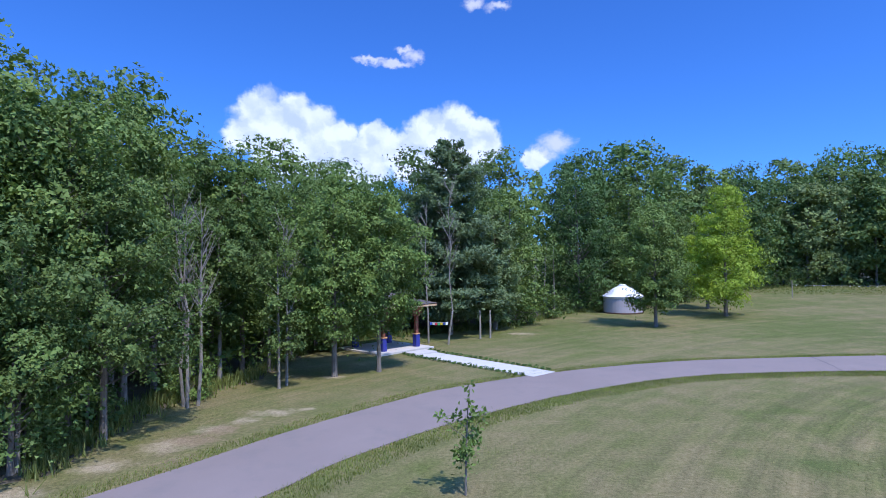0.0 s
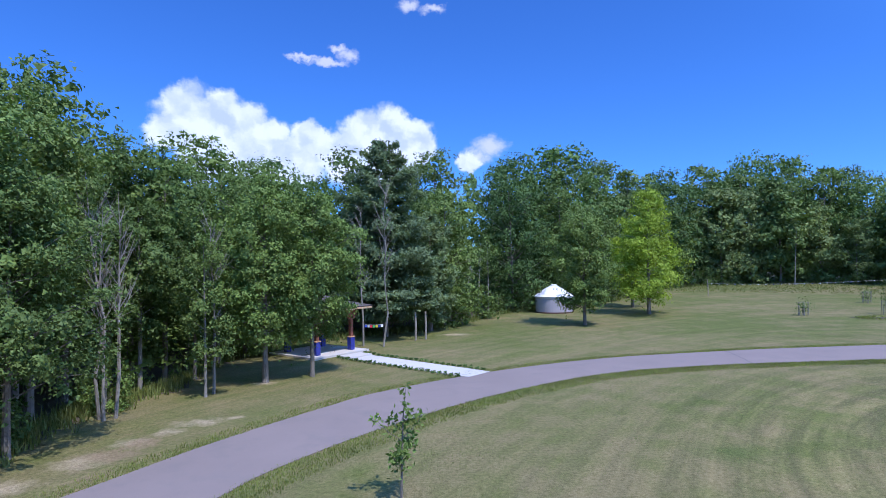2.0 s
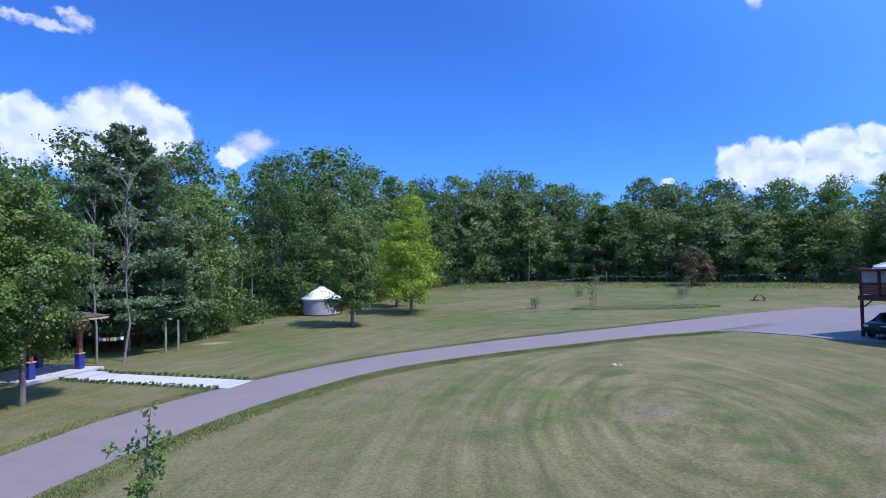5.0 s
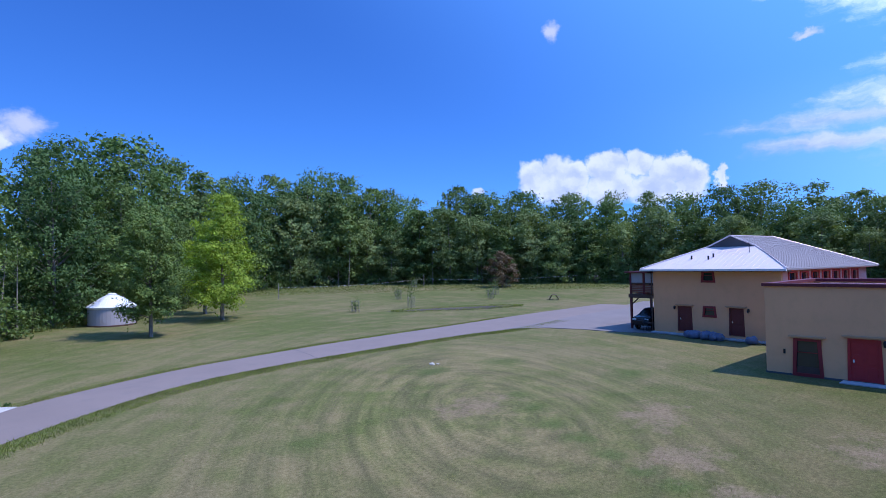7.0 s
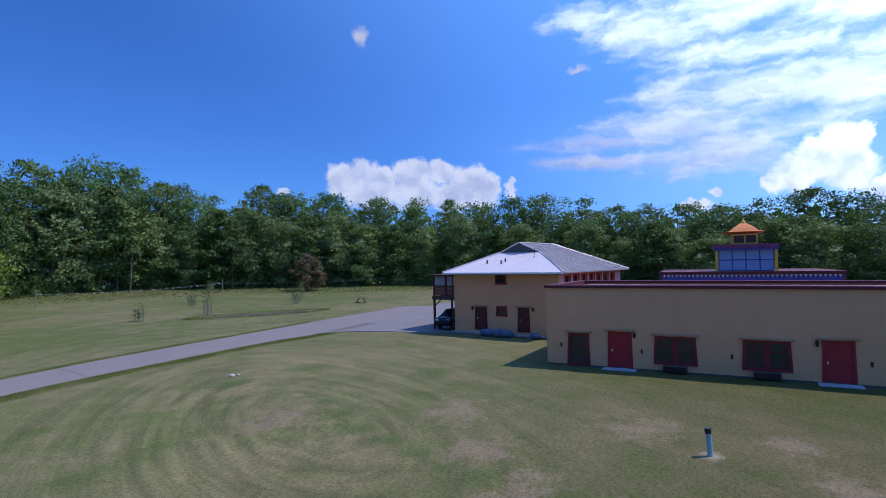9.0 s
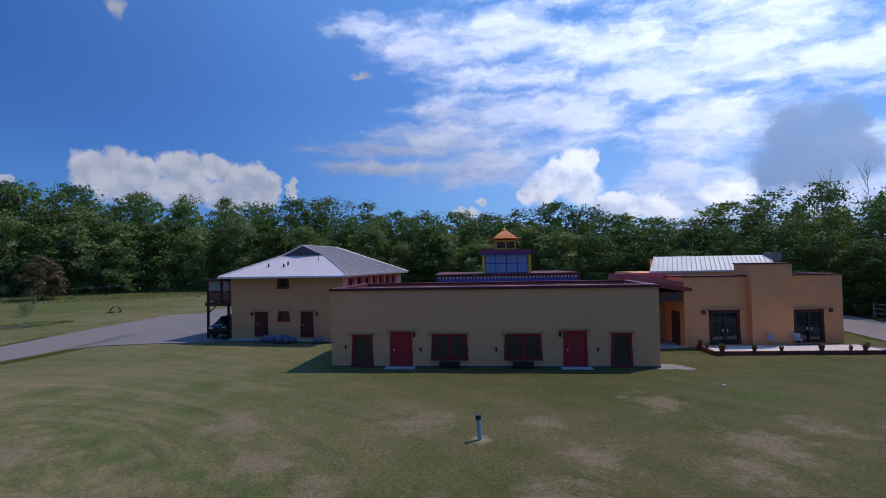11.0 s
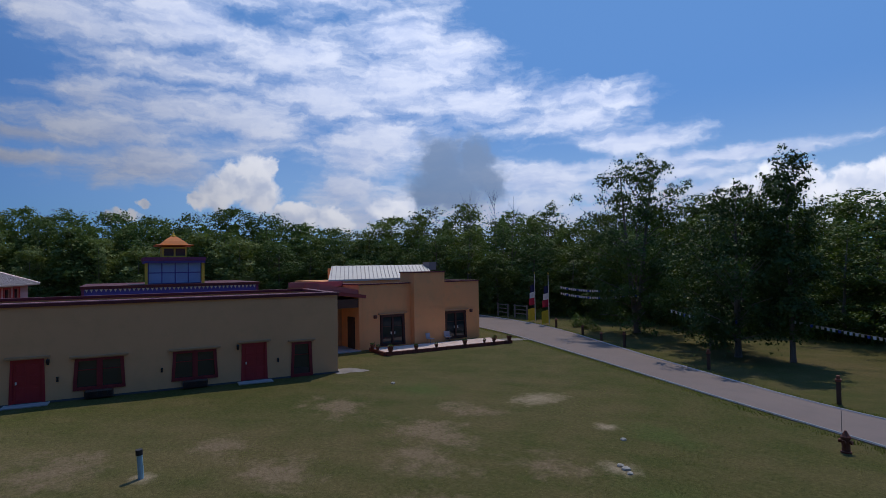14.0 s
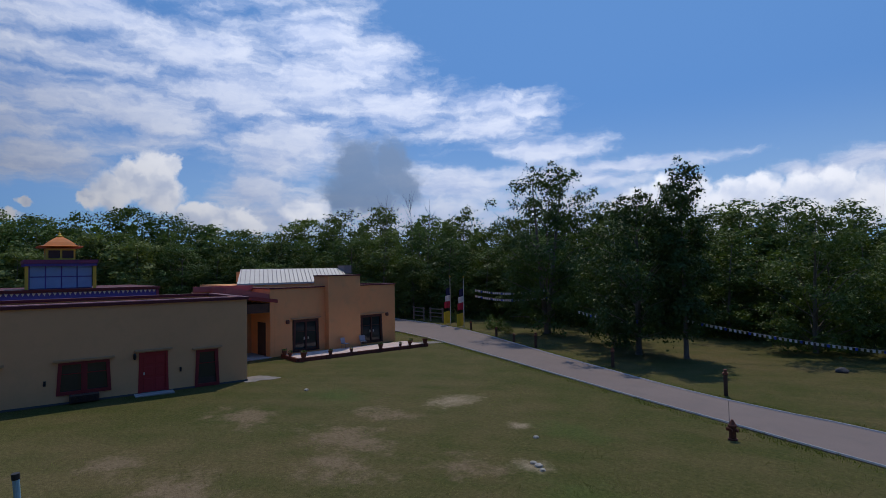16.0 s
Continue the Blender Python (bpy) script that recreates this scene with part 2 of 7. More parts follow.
def surface(name, colour, vary=0.25, rough=0.8, coarse=0.5, fine=14.0, bump=0.25, metal=0.0, stain=None, spread=0.0, depth=0.01):
    """Painted, plastered or stony surface: colour that drifts at two scales, with fine relief. spread: how far pieces differ."""
    m, n, l, b = material(name)
    big, small = noise_of(n, l, coarse, 3.0), noise_of(n, l, fine, 5.0)
    dark = tuple(c * (1 - vary) for c in colour)
    light = tuple(min(1.0, c * (1 + vary * 0.6)) for c in colour)
    col = ramp_of(n, l, big, [(0.3, dark), (0.7, light)])
    col = mix_of(n, l, 0.35, col, ramp_of(n, l, small, [(0.3, dark), (0.75, light)]))
    if stain:
        mask = ramp_of(n, l, noise_of(n, l, coarse * 2.6, 6.0, 0.7), [(0.5, (0, 0, 0)), (0.72, (1, 1, 1))])
        col = mix_of(n, l, mask, col, mix_of(n, l, 0.5, col, stain))
    if spread:
        info = n.new("ShaderNodeObjectInfo")
        col = mix_of(n, l, 1.0, col, ramp_of(n, l, info.outputs["Random"], [(0.0, (1 - spread,) * 3), (1.0, (1.0,) * 3)]), "MULTIPLY")
    l.new(col, b.inputs["Base Color"])
    b.inputs["Roughness"].default_value, b.inputs["Metallic"].default_value = rough, metal
    if bump:
        bump_of(n, l, small, bump, depth, b)
    return m


def leaf_material(name, dark, light, through=0.35):
    m, n, l, b = material(name)
    geo, info = n.new("ShaderNodeNewGeometry"), n.new("ShaderNodeObjectInfo")
    col = ramp_of(n, l, geo.outputs["Random Per Island"], [(0.0, dark), (1.0, light)])
    big = noise_of(n, l, 0.45, 2.0)
    col = mix_of(n, l, 1.0, col, ramp_of(n, l, big, [(0.3, (0.72, 0.72, 0.72)), (0.7, (1.12, 1.12, 1.0))]), "MULTIPLY")
    col = mix_of(n, l, 1.0, col, ramp_of(n, l, info.outputs["Random"], [(0.0, (0.70, 0.75, 0.68)), (0.5, (0.95, 0.95, 0.92)), (1.0, (1.16, 1.14, 0.95))]), "MULTIPLY")
    l.new(col, b.inputs["Base Color"])
    b.inputs["Roughness"].default_value = 0.55
    b.inputs["Specular IOR Level"].default_value = 0.18
    tr, mx = n.new("ShaderNodeBsdfTranslucent"), n.new("ShaderNodeMixShader")
    l.new(mix_of(n, l, 1.0, col, (1.15, 1.2, 0.55), "MULTIPLY"), tr.inputs["Color"])
    mx.inputs[0].default_value = through
    l.new(b.outputs[0], mx.inputs[1]), l.new(tr.outputs[0], mx.inputs[2])
    l.new(mx.outputs[0], n["Material Output"].inputs[0])
    return m


SANDY_SPOTS = [(-7.4, 24.2, 1.6, 0.9), (-9.9, 19.8, 1.3, 1.3), (-11.0, 17.8, 1.3, 1.0), (-9.0, 21.8, 1.1, 1.0), (-8.2, 23.0, 0.9, 0.8), (-6.1, 24.7, 0.6, 0.4), (-12.3, 15.6, 1.5, 1.0),
               (19.9, -17.3, 1.6, 2.2), (11.7, -13.0, 1.0, 0.8), (15.0, -16.2, 0.8, 0.7), (19.9, -0.8, 0.7, 0.6), (13.6, 3.6, 2.0, 1.4), (-6.3, 31.7, 1.0, 0.7), (7.0, 50.5, 2.2, 1.2)]


SCORCHED_SPOTS = [(18.3, 6.6, 2.2, 1.5), (15.6, 4.4, 2.4, 1.6), (22.6, 9.0, 3.0, 1.8), (20.3, -13.5, 2.2, 1.5), (16.2, -8.5, 2.6, 1.6), (17.8, -4.2, 2.6, 1.6), (13.4, -11.6, 2.0, 1.2),
                  (21.8, -3.4, 2.0, 1.2), (19.5, 15.6, 3.0, 2.0), (-9.0, 20.6, 1.4, 3.0), (12.4, 1.0, 3.0, 2.0), (14.6, -2.6, 2.6, 2.0), (22.5, 1.5, 3.0, 2.0), (18.5, -10.5, 3.0, 2.0), (12.0, -7.0, 2.4, 2.0), (24.5, -9.0, 2.6, 1.8)]


# a band of greener turf between two mown loops, and greener ground by the drive
LUSH_SPOTS = [(22.2, 15.2, 1.4, 1.3), (20.6, 13.4, 1.2, 1.2), (19.0, 11.6, 1.2, 1.2), (18.1, 10.0, 1.1, 1.1), (17.2, 8.4, 1.1, 1.1), (16.5, 7.0, 1.0, 1.0), (16.0, 5.9, 1.0, 1.0),
              (24.0, 22.5, 2.4, 2.2), (11.6, 17.2, 2.0, 1.6), (29.0, 21.0, 3.0, 2.4), (30.0, 13.0, 2.4, 2.0), (9.0, -12.0, 3.0, 2.0), (13.0, -17.0, 3.0, 1.6), (25.0, -14.0, 3.0, 2.0)]


def ragged_spots(n, l, at, spots, most, grain=1.8, rough=1.7):
    """Cover of a few ragged patches, each given by centre and half widths in metres."""
    worn = None
    for x, y, rx, ry in spots:
        off = n.new("ShaderNodeVectorMath")
        off.operation = "SUBTRACT"
        l.new(at, off.inputs[0])
        off.inputs[1].default_value = (x, y, 0)
        sc = n.new("ShaderNodeVectorMath")
        sc.operation = "MULTIPLY"
        l.new(off.outputs[0], sc.inputs[0])
        sc.inputs[1].default_value = (1 / rx, 1 / ry, 0)
        ln = n.new("ShaderNodeVectorMath")
        ln.operation = "LENGTH"
        l.new(sc.outputs[0], ln.inputs[0])
        near_it = n.new("ShaderNodeMath")
        near_it.operation = "SUBTRACT"
        near_it.inputs[0].default_value = 1.0
        l.new(ln.outputs["Value"], near_it.inputs[1])
        if worn is None:
            worn = near_it.outputs[0]
        else:
            best = n.new("ShaderNodeMath")
            best.operation = "MAXIMUM"
            l.new(worn, best.inputs[0]), l.new(near_it.outputs[0], best.inputs[1])
            worn = best.outputs[0]
    rag = n.new("ShaderNodeMath")
    rag.operation = "MULTIPLY_ADD"
    rag.inputs[1].default_value = rough
    l.new(noise_of(n, l, grain, 6.0, 0.7, at), rag.inputs[0]), l.new(worn, rag.inputs[2])
    bare = n.new("ShaderNodeMapRange")
    l.new(rag.outputs[0], bare.inputs[0])
    bare.inputs[1].default_value, bare.inputs[2].default_value, bare.inputs[3].default_value, bare.inputs[4].default_value = 0.2 + 0.5 * rough, 0.85 + 0.5 * rough, 0.0, most
    return bare.outputs[0]


def lawn_material():
    m, n, l, b = material("mown_grass")
    at = n.new("ShaderNodeTexCoord").outputs["Object"]
    broad = noise_of(n, l, 0.07, 4.0, 0.6, at)
    mid = noise_of(n, l, 0.5, 6.0, 0.65, at)
    fine = noise_of(n, l, 7.0, 8.0, 0.75, at)
    blade = noise_of(n, l, 30.0, 4.0, 0.8, at)
    # mown swaths: streaks that follow long loops over the open lawn
    shift = n.new("ShaderNodeVectorMath")
    shift.operation = "SUBTRACT"
    l.new(at, shift.inputs[0])
    shift.inputs[1].default_value = (19, 14, 0)
    loop = n.new("ShaderNodeCombineXYZ")
    for i, along_it in enumerate(((0.30, 0.34, 0), (0.75, -0.66, 0))):
        dot = n.new("ShaderNodeVectorMath")
        dot.operation = "DOT_PRODUCT"
        l.new(shift.outputs[0], dot.inputs[0])
        dot.inputs[1].default_value = along_it
        l.new(dot.outputs["Value"], loop.inputs[i])
    sep = n.new("ShaderNodeSeparateXYZ")
    l.new(loop.outputs[0], sep.inputs[0])
    dist = n.new("ShaderNodeVectorMath")
    dist.operation = "LENGTH"
    l.new(loop.outputs[0], dist.inputs[0])
    turn = n.new("ShaderNodeMath")
    turn.operation = "ARCTAN2"
    l.new(sep.outputs[0], turn.inputs[0]), l.new(sep.outputs[1], turn.inputs[1])
    arc = n.new("ShaderNodeCombineXYZ")
    l.new(dist.outputs["Value"], arc.inputs[0]), l.new(turn.outputs[0], arc.inputs[1])
    swath = noise_of(n, l, 1.0, 4.0, 0.6, arc.outputs[0], (0.8, 2.2, 1.0))
    streak = noise_of(n, l, 1.0, 5.0, 0.65, arc.outputs[0], (1.7, 1.3, 1.0))
    green = ramp_of(n, l, fine, [(0.28, (0.040, 0.057, 0.011)), (0.72, (0.152, 0.168, 0.053))])
    dry = ramp_of(n, l, fine, [(0.28, (0.094, 0.077, 0.031)), (0.72, (0.272, 0.224, 0.124))])
    where = n.new("ShaderNodeMath")
    where.operation = "ADD"
    l.new(broad, where.inputs[0]), l.new(mid, where.inputs[1])
    more = n.new("ShaderNodeMath")
    more.operation = "MULTIPLY_ADD"
    more.inputs[1].default_value = 0.55
    l.new(swath, more.inputs[0]), l.new(where.outputs[0], more.inputs[2])
    # the lawn is drier on the open north side and lusher to the south
    place = n.new("ShaderNodeSeparateXYZ")
    l.new(at, place.inputs[0])
    lush = n.new("ShaderNodeMapRange")
    lush.interpolation_type = "SMOOTHSTEP"
    l.new(place.outputs[1], lush.inputs[0])
    lush.inputs[1].default_value, lush.inputs[2].default_value, lush.inputs[3].default_value, lush.inputs[4].default_value = -6.0, 16.0, -0.02, 0.09
    far_field = n.new("ShaderNodeMapRange")
    far_field.interpolation_type = "SMOOTHSTEP"
    l.new(place.outputs[1], far_field.inputs[0])
    far_field.inputs[1].default_value, far_field.inputs[2].default_value, far_field.inputs[3].default_value, far_field.inputs[4].default_value = 30.0, 50.0, 0.0, -0.13
    field = n.new("ShaderNodeMath")
    field.operation = "ADD"
    l.new(far_field.outputs[0], field.inputs[0]), l.new(lush.outputs[0], field.inputs[1])
    dryness = n.new("ShaderNodeMath")
    dryness.operation = "ADD"
    l.new(more.outputs[0], dryness.inputs[0]), l.new(field.outputs[0], dryness.inputs[1])
    half = n.new("ShaderNodeMapRange")
    l.new(dryness.outputs[0], half.inputs[0])
    half.inputs[1].default_value, half.inputs[2].default_value, half.inputs[3].default_value, half.inputs[4].default_value = 1.08, 1.50, 0.05, 0.95
    col = mix_of(n, l, half.outputs[0], green, dry)
    sunward_dim = n.new("ShaderNodeMapRange")
    l.new(lush.outputs[0], sunward_dim.inputs[0])
    sunward_dim.inputs[1].default_value, sunward_dim.inputs[2].default_value = -0.02, 0.09
    strength = n.new("ShaderNodeMapRange")
    l.new(sunward_dim.outputs[0], strength.inputs[0])
    strength.inputs[3].default_value, strength.inputs[4].default_value = 0.25, 1.0
    on_loop = n.new("ShaderNodeMapRange")
    on_loop.interpolation_type = "SMOOTHSTEP"
    l.new(dist.outputs["Value"], on_loop.inputs[0])
    on_loop.inputs[1].default_value, on_loop.inputs[2].default_value, on_loop.inputs[3].default_value, on_loop.inputs[4].default_value = 5.0, 13.0, 0.95, 0.38
    marked = n.new("ShaderNodeMath")
    marked.operation = "MULTIPLY"
    l.new(strength.outputs[0], marked.inputs[0]), l.new(on_loop.outputs[0], marked.inputs[1])
    col = mix_of(n, l, marked.outputs[0], col, mix_of(n, l, 1.0, col, ramp_of(n, l, streak, [(0.34, (0.68, 0.71, 0.68)), (0.66, (1.34, 1.29, 1.22))]), "MULTIPLY"))
    # southern turf colour darkened, standing for grass seen against the sun
    col = mix_of(n, l, 1.0, col, ramp_of(n, l, sunward_dim.outputs[0], [(0.0, (0.68, 0.66, 0.54)), (1.0, (1.0, 1.0, 1.0))]), "MULTIPLY")
    lush_turf = ragged_spots(n, l, at, LUSH_SPOTS, 0.75, 1.1, 1.6)
    col = mix_of(n, l, lush_turf, col, ramp_of(n, l, fine, [(0.28, (0.036, 0.058, 0.011)), (0.72, (0.105, 0.138, 0.036))]))
    # bare, sandy and worn places, then thin, sun-scorched turf
    bare = ragged_spots(n, l, at, SANDY_SPOTS, 0.65)
    col = mix_of(n, l, bare, col, ramp_of(n, l, fine, [(0.3, (0.27, 0.205, 0.135)), (0.7, (0.52, 0.42, 0.31))]))
    scorched = ragged_spots(n, l, at, SCORCHED_SPOTS, 0.74, 0.8, 3.4)
    col = mix_of(n, l, scorched, col, ramp_of(n, l, fine, [(0.28, (0.115, 0.078, 0.046)), (0.72, (0.330, 0.240, 0.160))]))
    col = mix_of(n, l, 1.0, col, ramp_of(n, l, blade, [(0.32, (0.66, 0.66, 0.66)), (0.68, (1.30, 1.30, 1.24))]), "MULTIPLY")
    l.new(col, b.inputs["Base Color"])
    b.inputs["Roughness"].default_value = 0.9
    b.inputs["Specular IOR Level"].default_value = 0.15
    bump_of(n, l, blade, 0.6, 0.03, b)
    return m


LAWN = lawn_material()
LITTER = surface("leaf_litter", (0.075, 0.062, 0.038), 0.5, 0.95, 0.6, 9.0, 0.7, depth=0.05)
ASPHALT = surface("pale_asphalt", (0.212, 0.167, 0.156), 0.10, 0.88, 0.25, 60.0, 0.3, stain=(0.155, 0.135, 0.13))
ASPHALT_LOT = surface("grey_asphalt", (0.196, 0.166, 0.166), 0.12, 0.88, 0.3, 60.0, 0.3, stain=(0.15, 0.14, 0.14))
LINE = surface("white_edge_line", (0.62, 0.6, 0.58), 0.2, 0.8, 1.5, 20.0, 0.1)
CRACK = surface("crack_tar", (0.075, 0.066, 0.066), 0.2, 0.7)
CONCRETE = surface("white_concrete", (0.50, 0.47, 0.46), 0.08, 0.85, 0.6, 25.0, 0.2, spread=0.06, stain=(0.5, 0.48, 0.45))
GREY_CONCRETE = surface("grey_concrete", (0.38, 0.38, 0.40), 0.15, 0.85, 0.8, 25.0, 0.2)
STUCCO = surface("tan_stucco", (0.80, 0.415, 0.205), 0.07, 0.92, 0.35, 30.0, 0.35, stain=(0.64, 0.34, 0.165))
STUCCO_WARM = surface("ochre_stucco", (0.90, 0.41, 0.175), 0.08, 0.92, 0.35, 30.0, 0.35, stain=(0.64, 0.35, 0.165))
LINTEL = surface("tan_timber_ledge", (0.54, 0.31, 0.17), 0.15, 0.85, 1.0, 18.0, 0.3)
MAROON = surface("maroon_paint", (0.12, 0.014, 0.022), 0.2, 0.6, 0.8, 18.0, 0.15)
DARK_RED = surface("dark_red_paint", (0.25, 0.020, 0.024), 0.2, 0.6, 1.5, 20.0, 0.1)
WING_ROOF = surface("dark_maroon_roofing", (0.16, 0.045, 0.05), 0.2, 0.85, 0.6, 14.0, 0.2)
FASCIA_TAN = surface("pale_tan_timber", (0.52, 0.38, 0.24), 0.2, 0.8, 1.5, 18.0, 0.2)
PORCH_RED = surface("faded_red_fascia_paint", (0.30, 0.05, 0.05), 0.2, 0.7, 0.8, 18.0, 0.15)
HALL_FRAME = surface("dark_brown_door_frame", (0.072, 0.022, 0.018), 0.25, 0.6, 1.5, 20.0, 0.1)
GUEST_DOOR = surface("brown_red_door_paint", (0.140, 0.026, 0.022), 0.2, 0.6, 1.5, 20.0, 0.1)
HALL_ROOF = surface("weathered_pale_metal_roof", (0.58, 0.56, 0.52), 0.1, 0.5, 0.6, 10.0, 0.05, metal=0.15)
NAVY = surface("dark_navy_cloth", (0.020, 0.024, 0.085), 0.2, 0.85, 2.0, 18.0, 0.05)
DOOR_RED = surface("bright_red_door_paint", (0.42, 0.022, 0.028), 0.12, 0.5, 1.5, 20.0, 0.08)
BALCONY_RED = surface("balcony_red_paint", (0.62, 0.075, 0.075), 0.15, 0.6, 1.5, 20.0, 0.08)
PINK_WALL = surface("pale_pink_plaster", (0.80, 0.42, 0.39), 0.1, 0.85, 1.0, 20.0, 0.1)
WOOD_DARK = surface("dark_stained_wood", (0.09, 0.050, 0.036), 0.35, 0.75, 1.5, 25.0, 0.3)
WOOD_RED = surface("red_brown_wood", (0.23, 0.075, 0.045), 0.3, 0.7, 1.5, 25.0, 0.3)
WOOD_GREY = surface("weathered_wood", (0.27, 0.24, 0.205), 0.3, 0.85, 1.5, 25.0, 0.3)
# pale copy of the roof metal below, with the light on the front coloured in
LIT_METAL_ROOF = surface("lit_metal_roof", (0.76, 0.64, 0.63), 0.07, 0.45, 0.4, 8.0, 0.02, metal=0.2)
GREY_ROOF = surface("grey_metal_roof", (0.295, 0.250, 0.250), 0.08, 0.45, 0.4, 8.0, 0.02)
ROOF_FELT = surface("dark_roof_felt", (0.10, 0.095, 0.10), 0.2, 0.9, 0.6, 14.0, 0.2)
RED_ROOF = surface("faded_red_roofing", (0.50, 0.15, 0.14), 0.15, 0.85, 0.6, 14.0, 0.2)
SHINGLE = surface("dark_shingles", (0.085, 0.07, 0.07), 0.3, 0.9, 0.8, 12.0, 0.4)
BLUE_TILE = surface("deep_blue_tiles", (0.030, 0.040, 0.26), 0.25, 0.35, 2.0, 20.0, 0.1)
BLUE_FRIEZE = surface("violet_blue_paint", (0.085, 0.075, 0.36), 0.15, 0.6, 1.2, 18.0, 0.05)
PURPLE = surface("purple_maroon_paint", (0.20, 0.040, 0.12), 0.15, 0.6, 1.2, 18.0, 0.05)
BLIND = surface("pale_blue_glazing", (0.20, 0.36, 0.62), 0.10, 0.25, 0.8, 9.0, 0.0)
ORANGE = surface("orange_gold_paint", (0.74, 0.20, 0.026), 0.15, 0.5, 1.2, 18.0, 0.05)
YELLOW = surface("yellow_paint", (0.72, 0.50, 0.06), 0.15, 0.6, 1.2, 18.0, 0.05)
WHITE_PAINT = surface("white_paint", (0.76, 0.75, 0.73), 0.06, 0.6, 1.2, 18.0, 0.05)
CANVAS = surface("grey_canvas", (0.40, 0.375, 0.42), 0.08, 0.85, 0.8, 10.0, 0.25)
CANVAS_ROOF = surface("white_canvas", (0.74, 0.74, 0.80), 0.05, 0.7, 0.8, 10.0, 0.2)
BARK = surface("grey_brown_bark", (0.19, 0.165, 0.14), 0.4, 0.95, 1.5, 14.0, 0.8, depth=0.04)
BARK_PALE = surface("pale_grey_bark", (0.23, 0.21, 0.185), 0.3, 0.9, 2.0, 12.0, 0.5, depth=0.02)
GRAVEL = surface("pale_gravel", (0.27, 0.25, 0.235), 0.35, 0.95, 1.2, 25.0, 0.8, depth=0.03)
TERRACOTTA = surface("terracotta", (0.17, 0.062, 0.045), 0.25, 0.85, 3.0, 18.0, 0.2)
BRICK = surface("red_brown_edging", (0.20, 0.06, 0.045), 0.3, 0.85, 2.0, 18.0, 0.3, spread=0.3)
PINK_PAVING = surface("pinkish_paving", (0.78, 0.62, 0.57), 0.12, 0.85, 1.0, 20.0, 0.2, spread=0.12)
IRON = surface("dark_iron", (0.035, 0.035, 0.04), 0.3, 0.5, 2.0, 20.0, 0.1, metal=0.6)
RUST = surface("rusty_red_iron", (0.20, 0.055, 0.03), 0.35, 0.7, 5.0, 22.0, 0.2)
PIPE_BLUE = surface("pale_blue_pipe", (0.30, 0.52, 0.62), 0.1, 0.4, 3.0, 18.0, 0.02)
BLACK_CAP = surface("black_rubber", (0.025, 0.025, 0.028), 0.2, 0.6)
STONE = surface("pale_field_stone", (0.46, 0.43, 0.38), 0.25, 0.9, 3.0, 16.0, 0.5)
CAR_PAINT = surface("dark_car_paint", (0.018, 0.018, 0.021), 0.05, 0.25, 0.5, 5.0, 0.0, metal=0.3)
TYRE = surface("tyre_rubber", (0.02, 0.02, 0.02), 0.1, 0.9)
BLUE_SACK = surface("blue_grey_plastic_sack", (0.13, 0.155, 0.24), 0.25, 0.5, 3.0, 9.0, 0.4)
CORD = surface("pale_cord", (0.55, 0.53, 0.5), 0.1, 0.9)
FLAGS = [surface(nm, c, 0.12, 0.85, 3.0, 20.0, 0.1) for nm, c in (("flag_blue", (0.05, 0.10, 0.50)), ("flag_white", (0.75, 0.74, 0.72)), ("flag_red", (0.55, 0.03, 0.06)),
                                                              ("flag_green", (0.05, 0.30, 0.10)), ("flag_yellow", (0.78, 0.58, 0.05)))]


def glass_material():
    m, n, l, b = material("dark_window_glass")
    b.inputs["Base Color"].default_value = (0.020, 0.032, 0.036, 1)
    b.inputs["Roughness"].default_value = 0.06
    b.inputs["Specular IOR Level"].default_value = 0.6
    bump_of(n, l, noise_of(n, l, 1.4, 1.0), 0.04, 0.02, b)
    return m


GLASS = glass_material()
LEAF = leaf_material("summer_leaves", (0.100, 0.160, 0.048), (0.170, 0.236, 0.076), 0.22)
LEAF_DEEP = leaf_material("deep_green_leaves", (0.086, 0.154, 0.054), (0.140, 0.218, 0.074), 0.22)
LEAF_LIME = leaf_material("lime_green_leaves", (0.25, 0.35, 0.040), (0.42, 0.52, 0.085), 0.40)
NEEDLE = leaf_material("pine_needles", (0.115, 0.170, 0.098), (0.215, 0.285, 0.162), 0.3)
LEAF_FRESH = leaf_material("fresh_maple_leaves", (0.098, 0.164, 0.045), (0.186, 0.264, 0.080), 0.23)
# darkened leaf colour for the southern trees, which stand against the sun
LEAF_BACKLIT = leaf_material("backlit_dark_leaves", (0.066, 0.116, 0.040), (0.108, 0.170, 0.058), 0.18)
WEED = leaf_material("rough_grass_blades", (0.120, 0.158, 0.042), (0.262, 0.290, 0.102), 0.3)
LEAF_PALE = leaf_material("pale_young_leaves", (0.190, 0.256, 0.100), (0.272, 0.336, 0.140), 0.30)
LEAF_RUST = leaf_material("rusty_red_leaves", (0.14, 0.095, 0.070), (0.20, 0.145, 0.105), 0.25)
STRAW = leaf_material("dry_grass_blades", (0.16, 0.15, 0.065), (0.34, 0.30, 0.15), 0.3)


# ======== building helpers ========
def from_bm(name, bm, mat):
    me = bpy.data.meshes.new(name)
    bmesh.ops.recalc_face_normals(bm, faces=bm.faces)
    bm.to_mesh(me)
    bm.free()
    me.materials.append(mat)
    return me


def part(name, bm, mat, parent, label=""):
    ob = new(name, from_bm(name, bm, mat))
    ob.parent = parent
    return tagged(ob, label)


def thing(name, m, label, category, group="", kind=""):
    ob = new(name)
    ob.empty_display_size = 0.3
    ob.matrix_world = m
    return tagged(ob, label, category, group, kind)


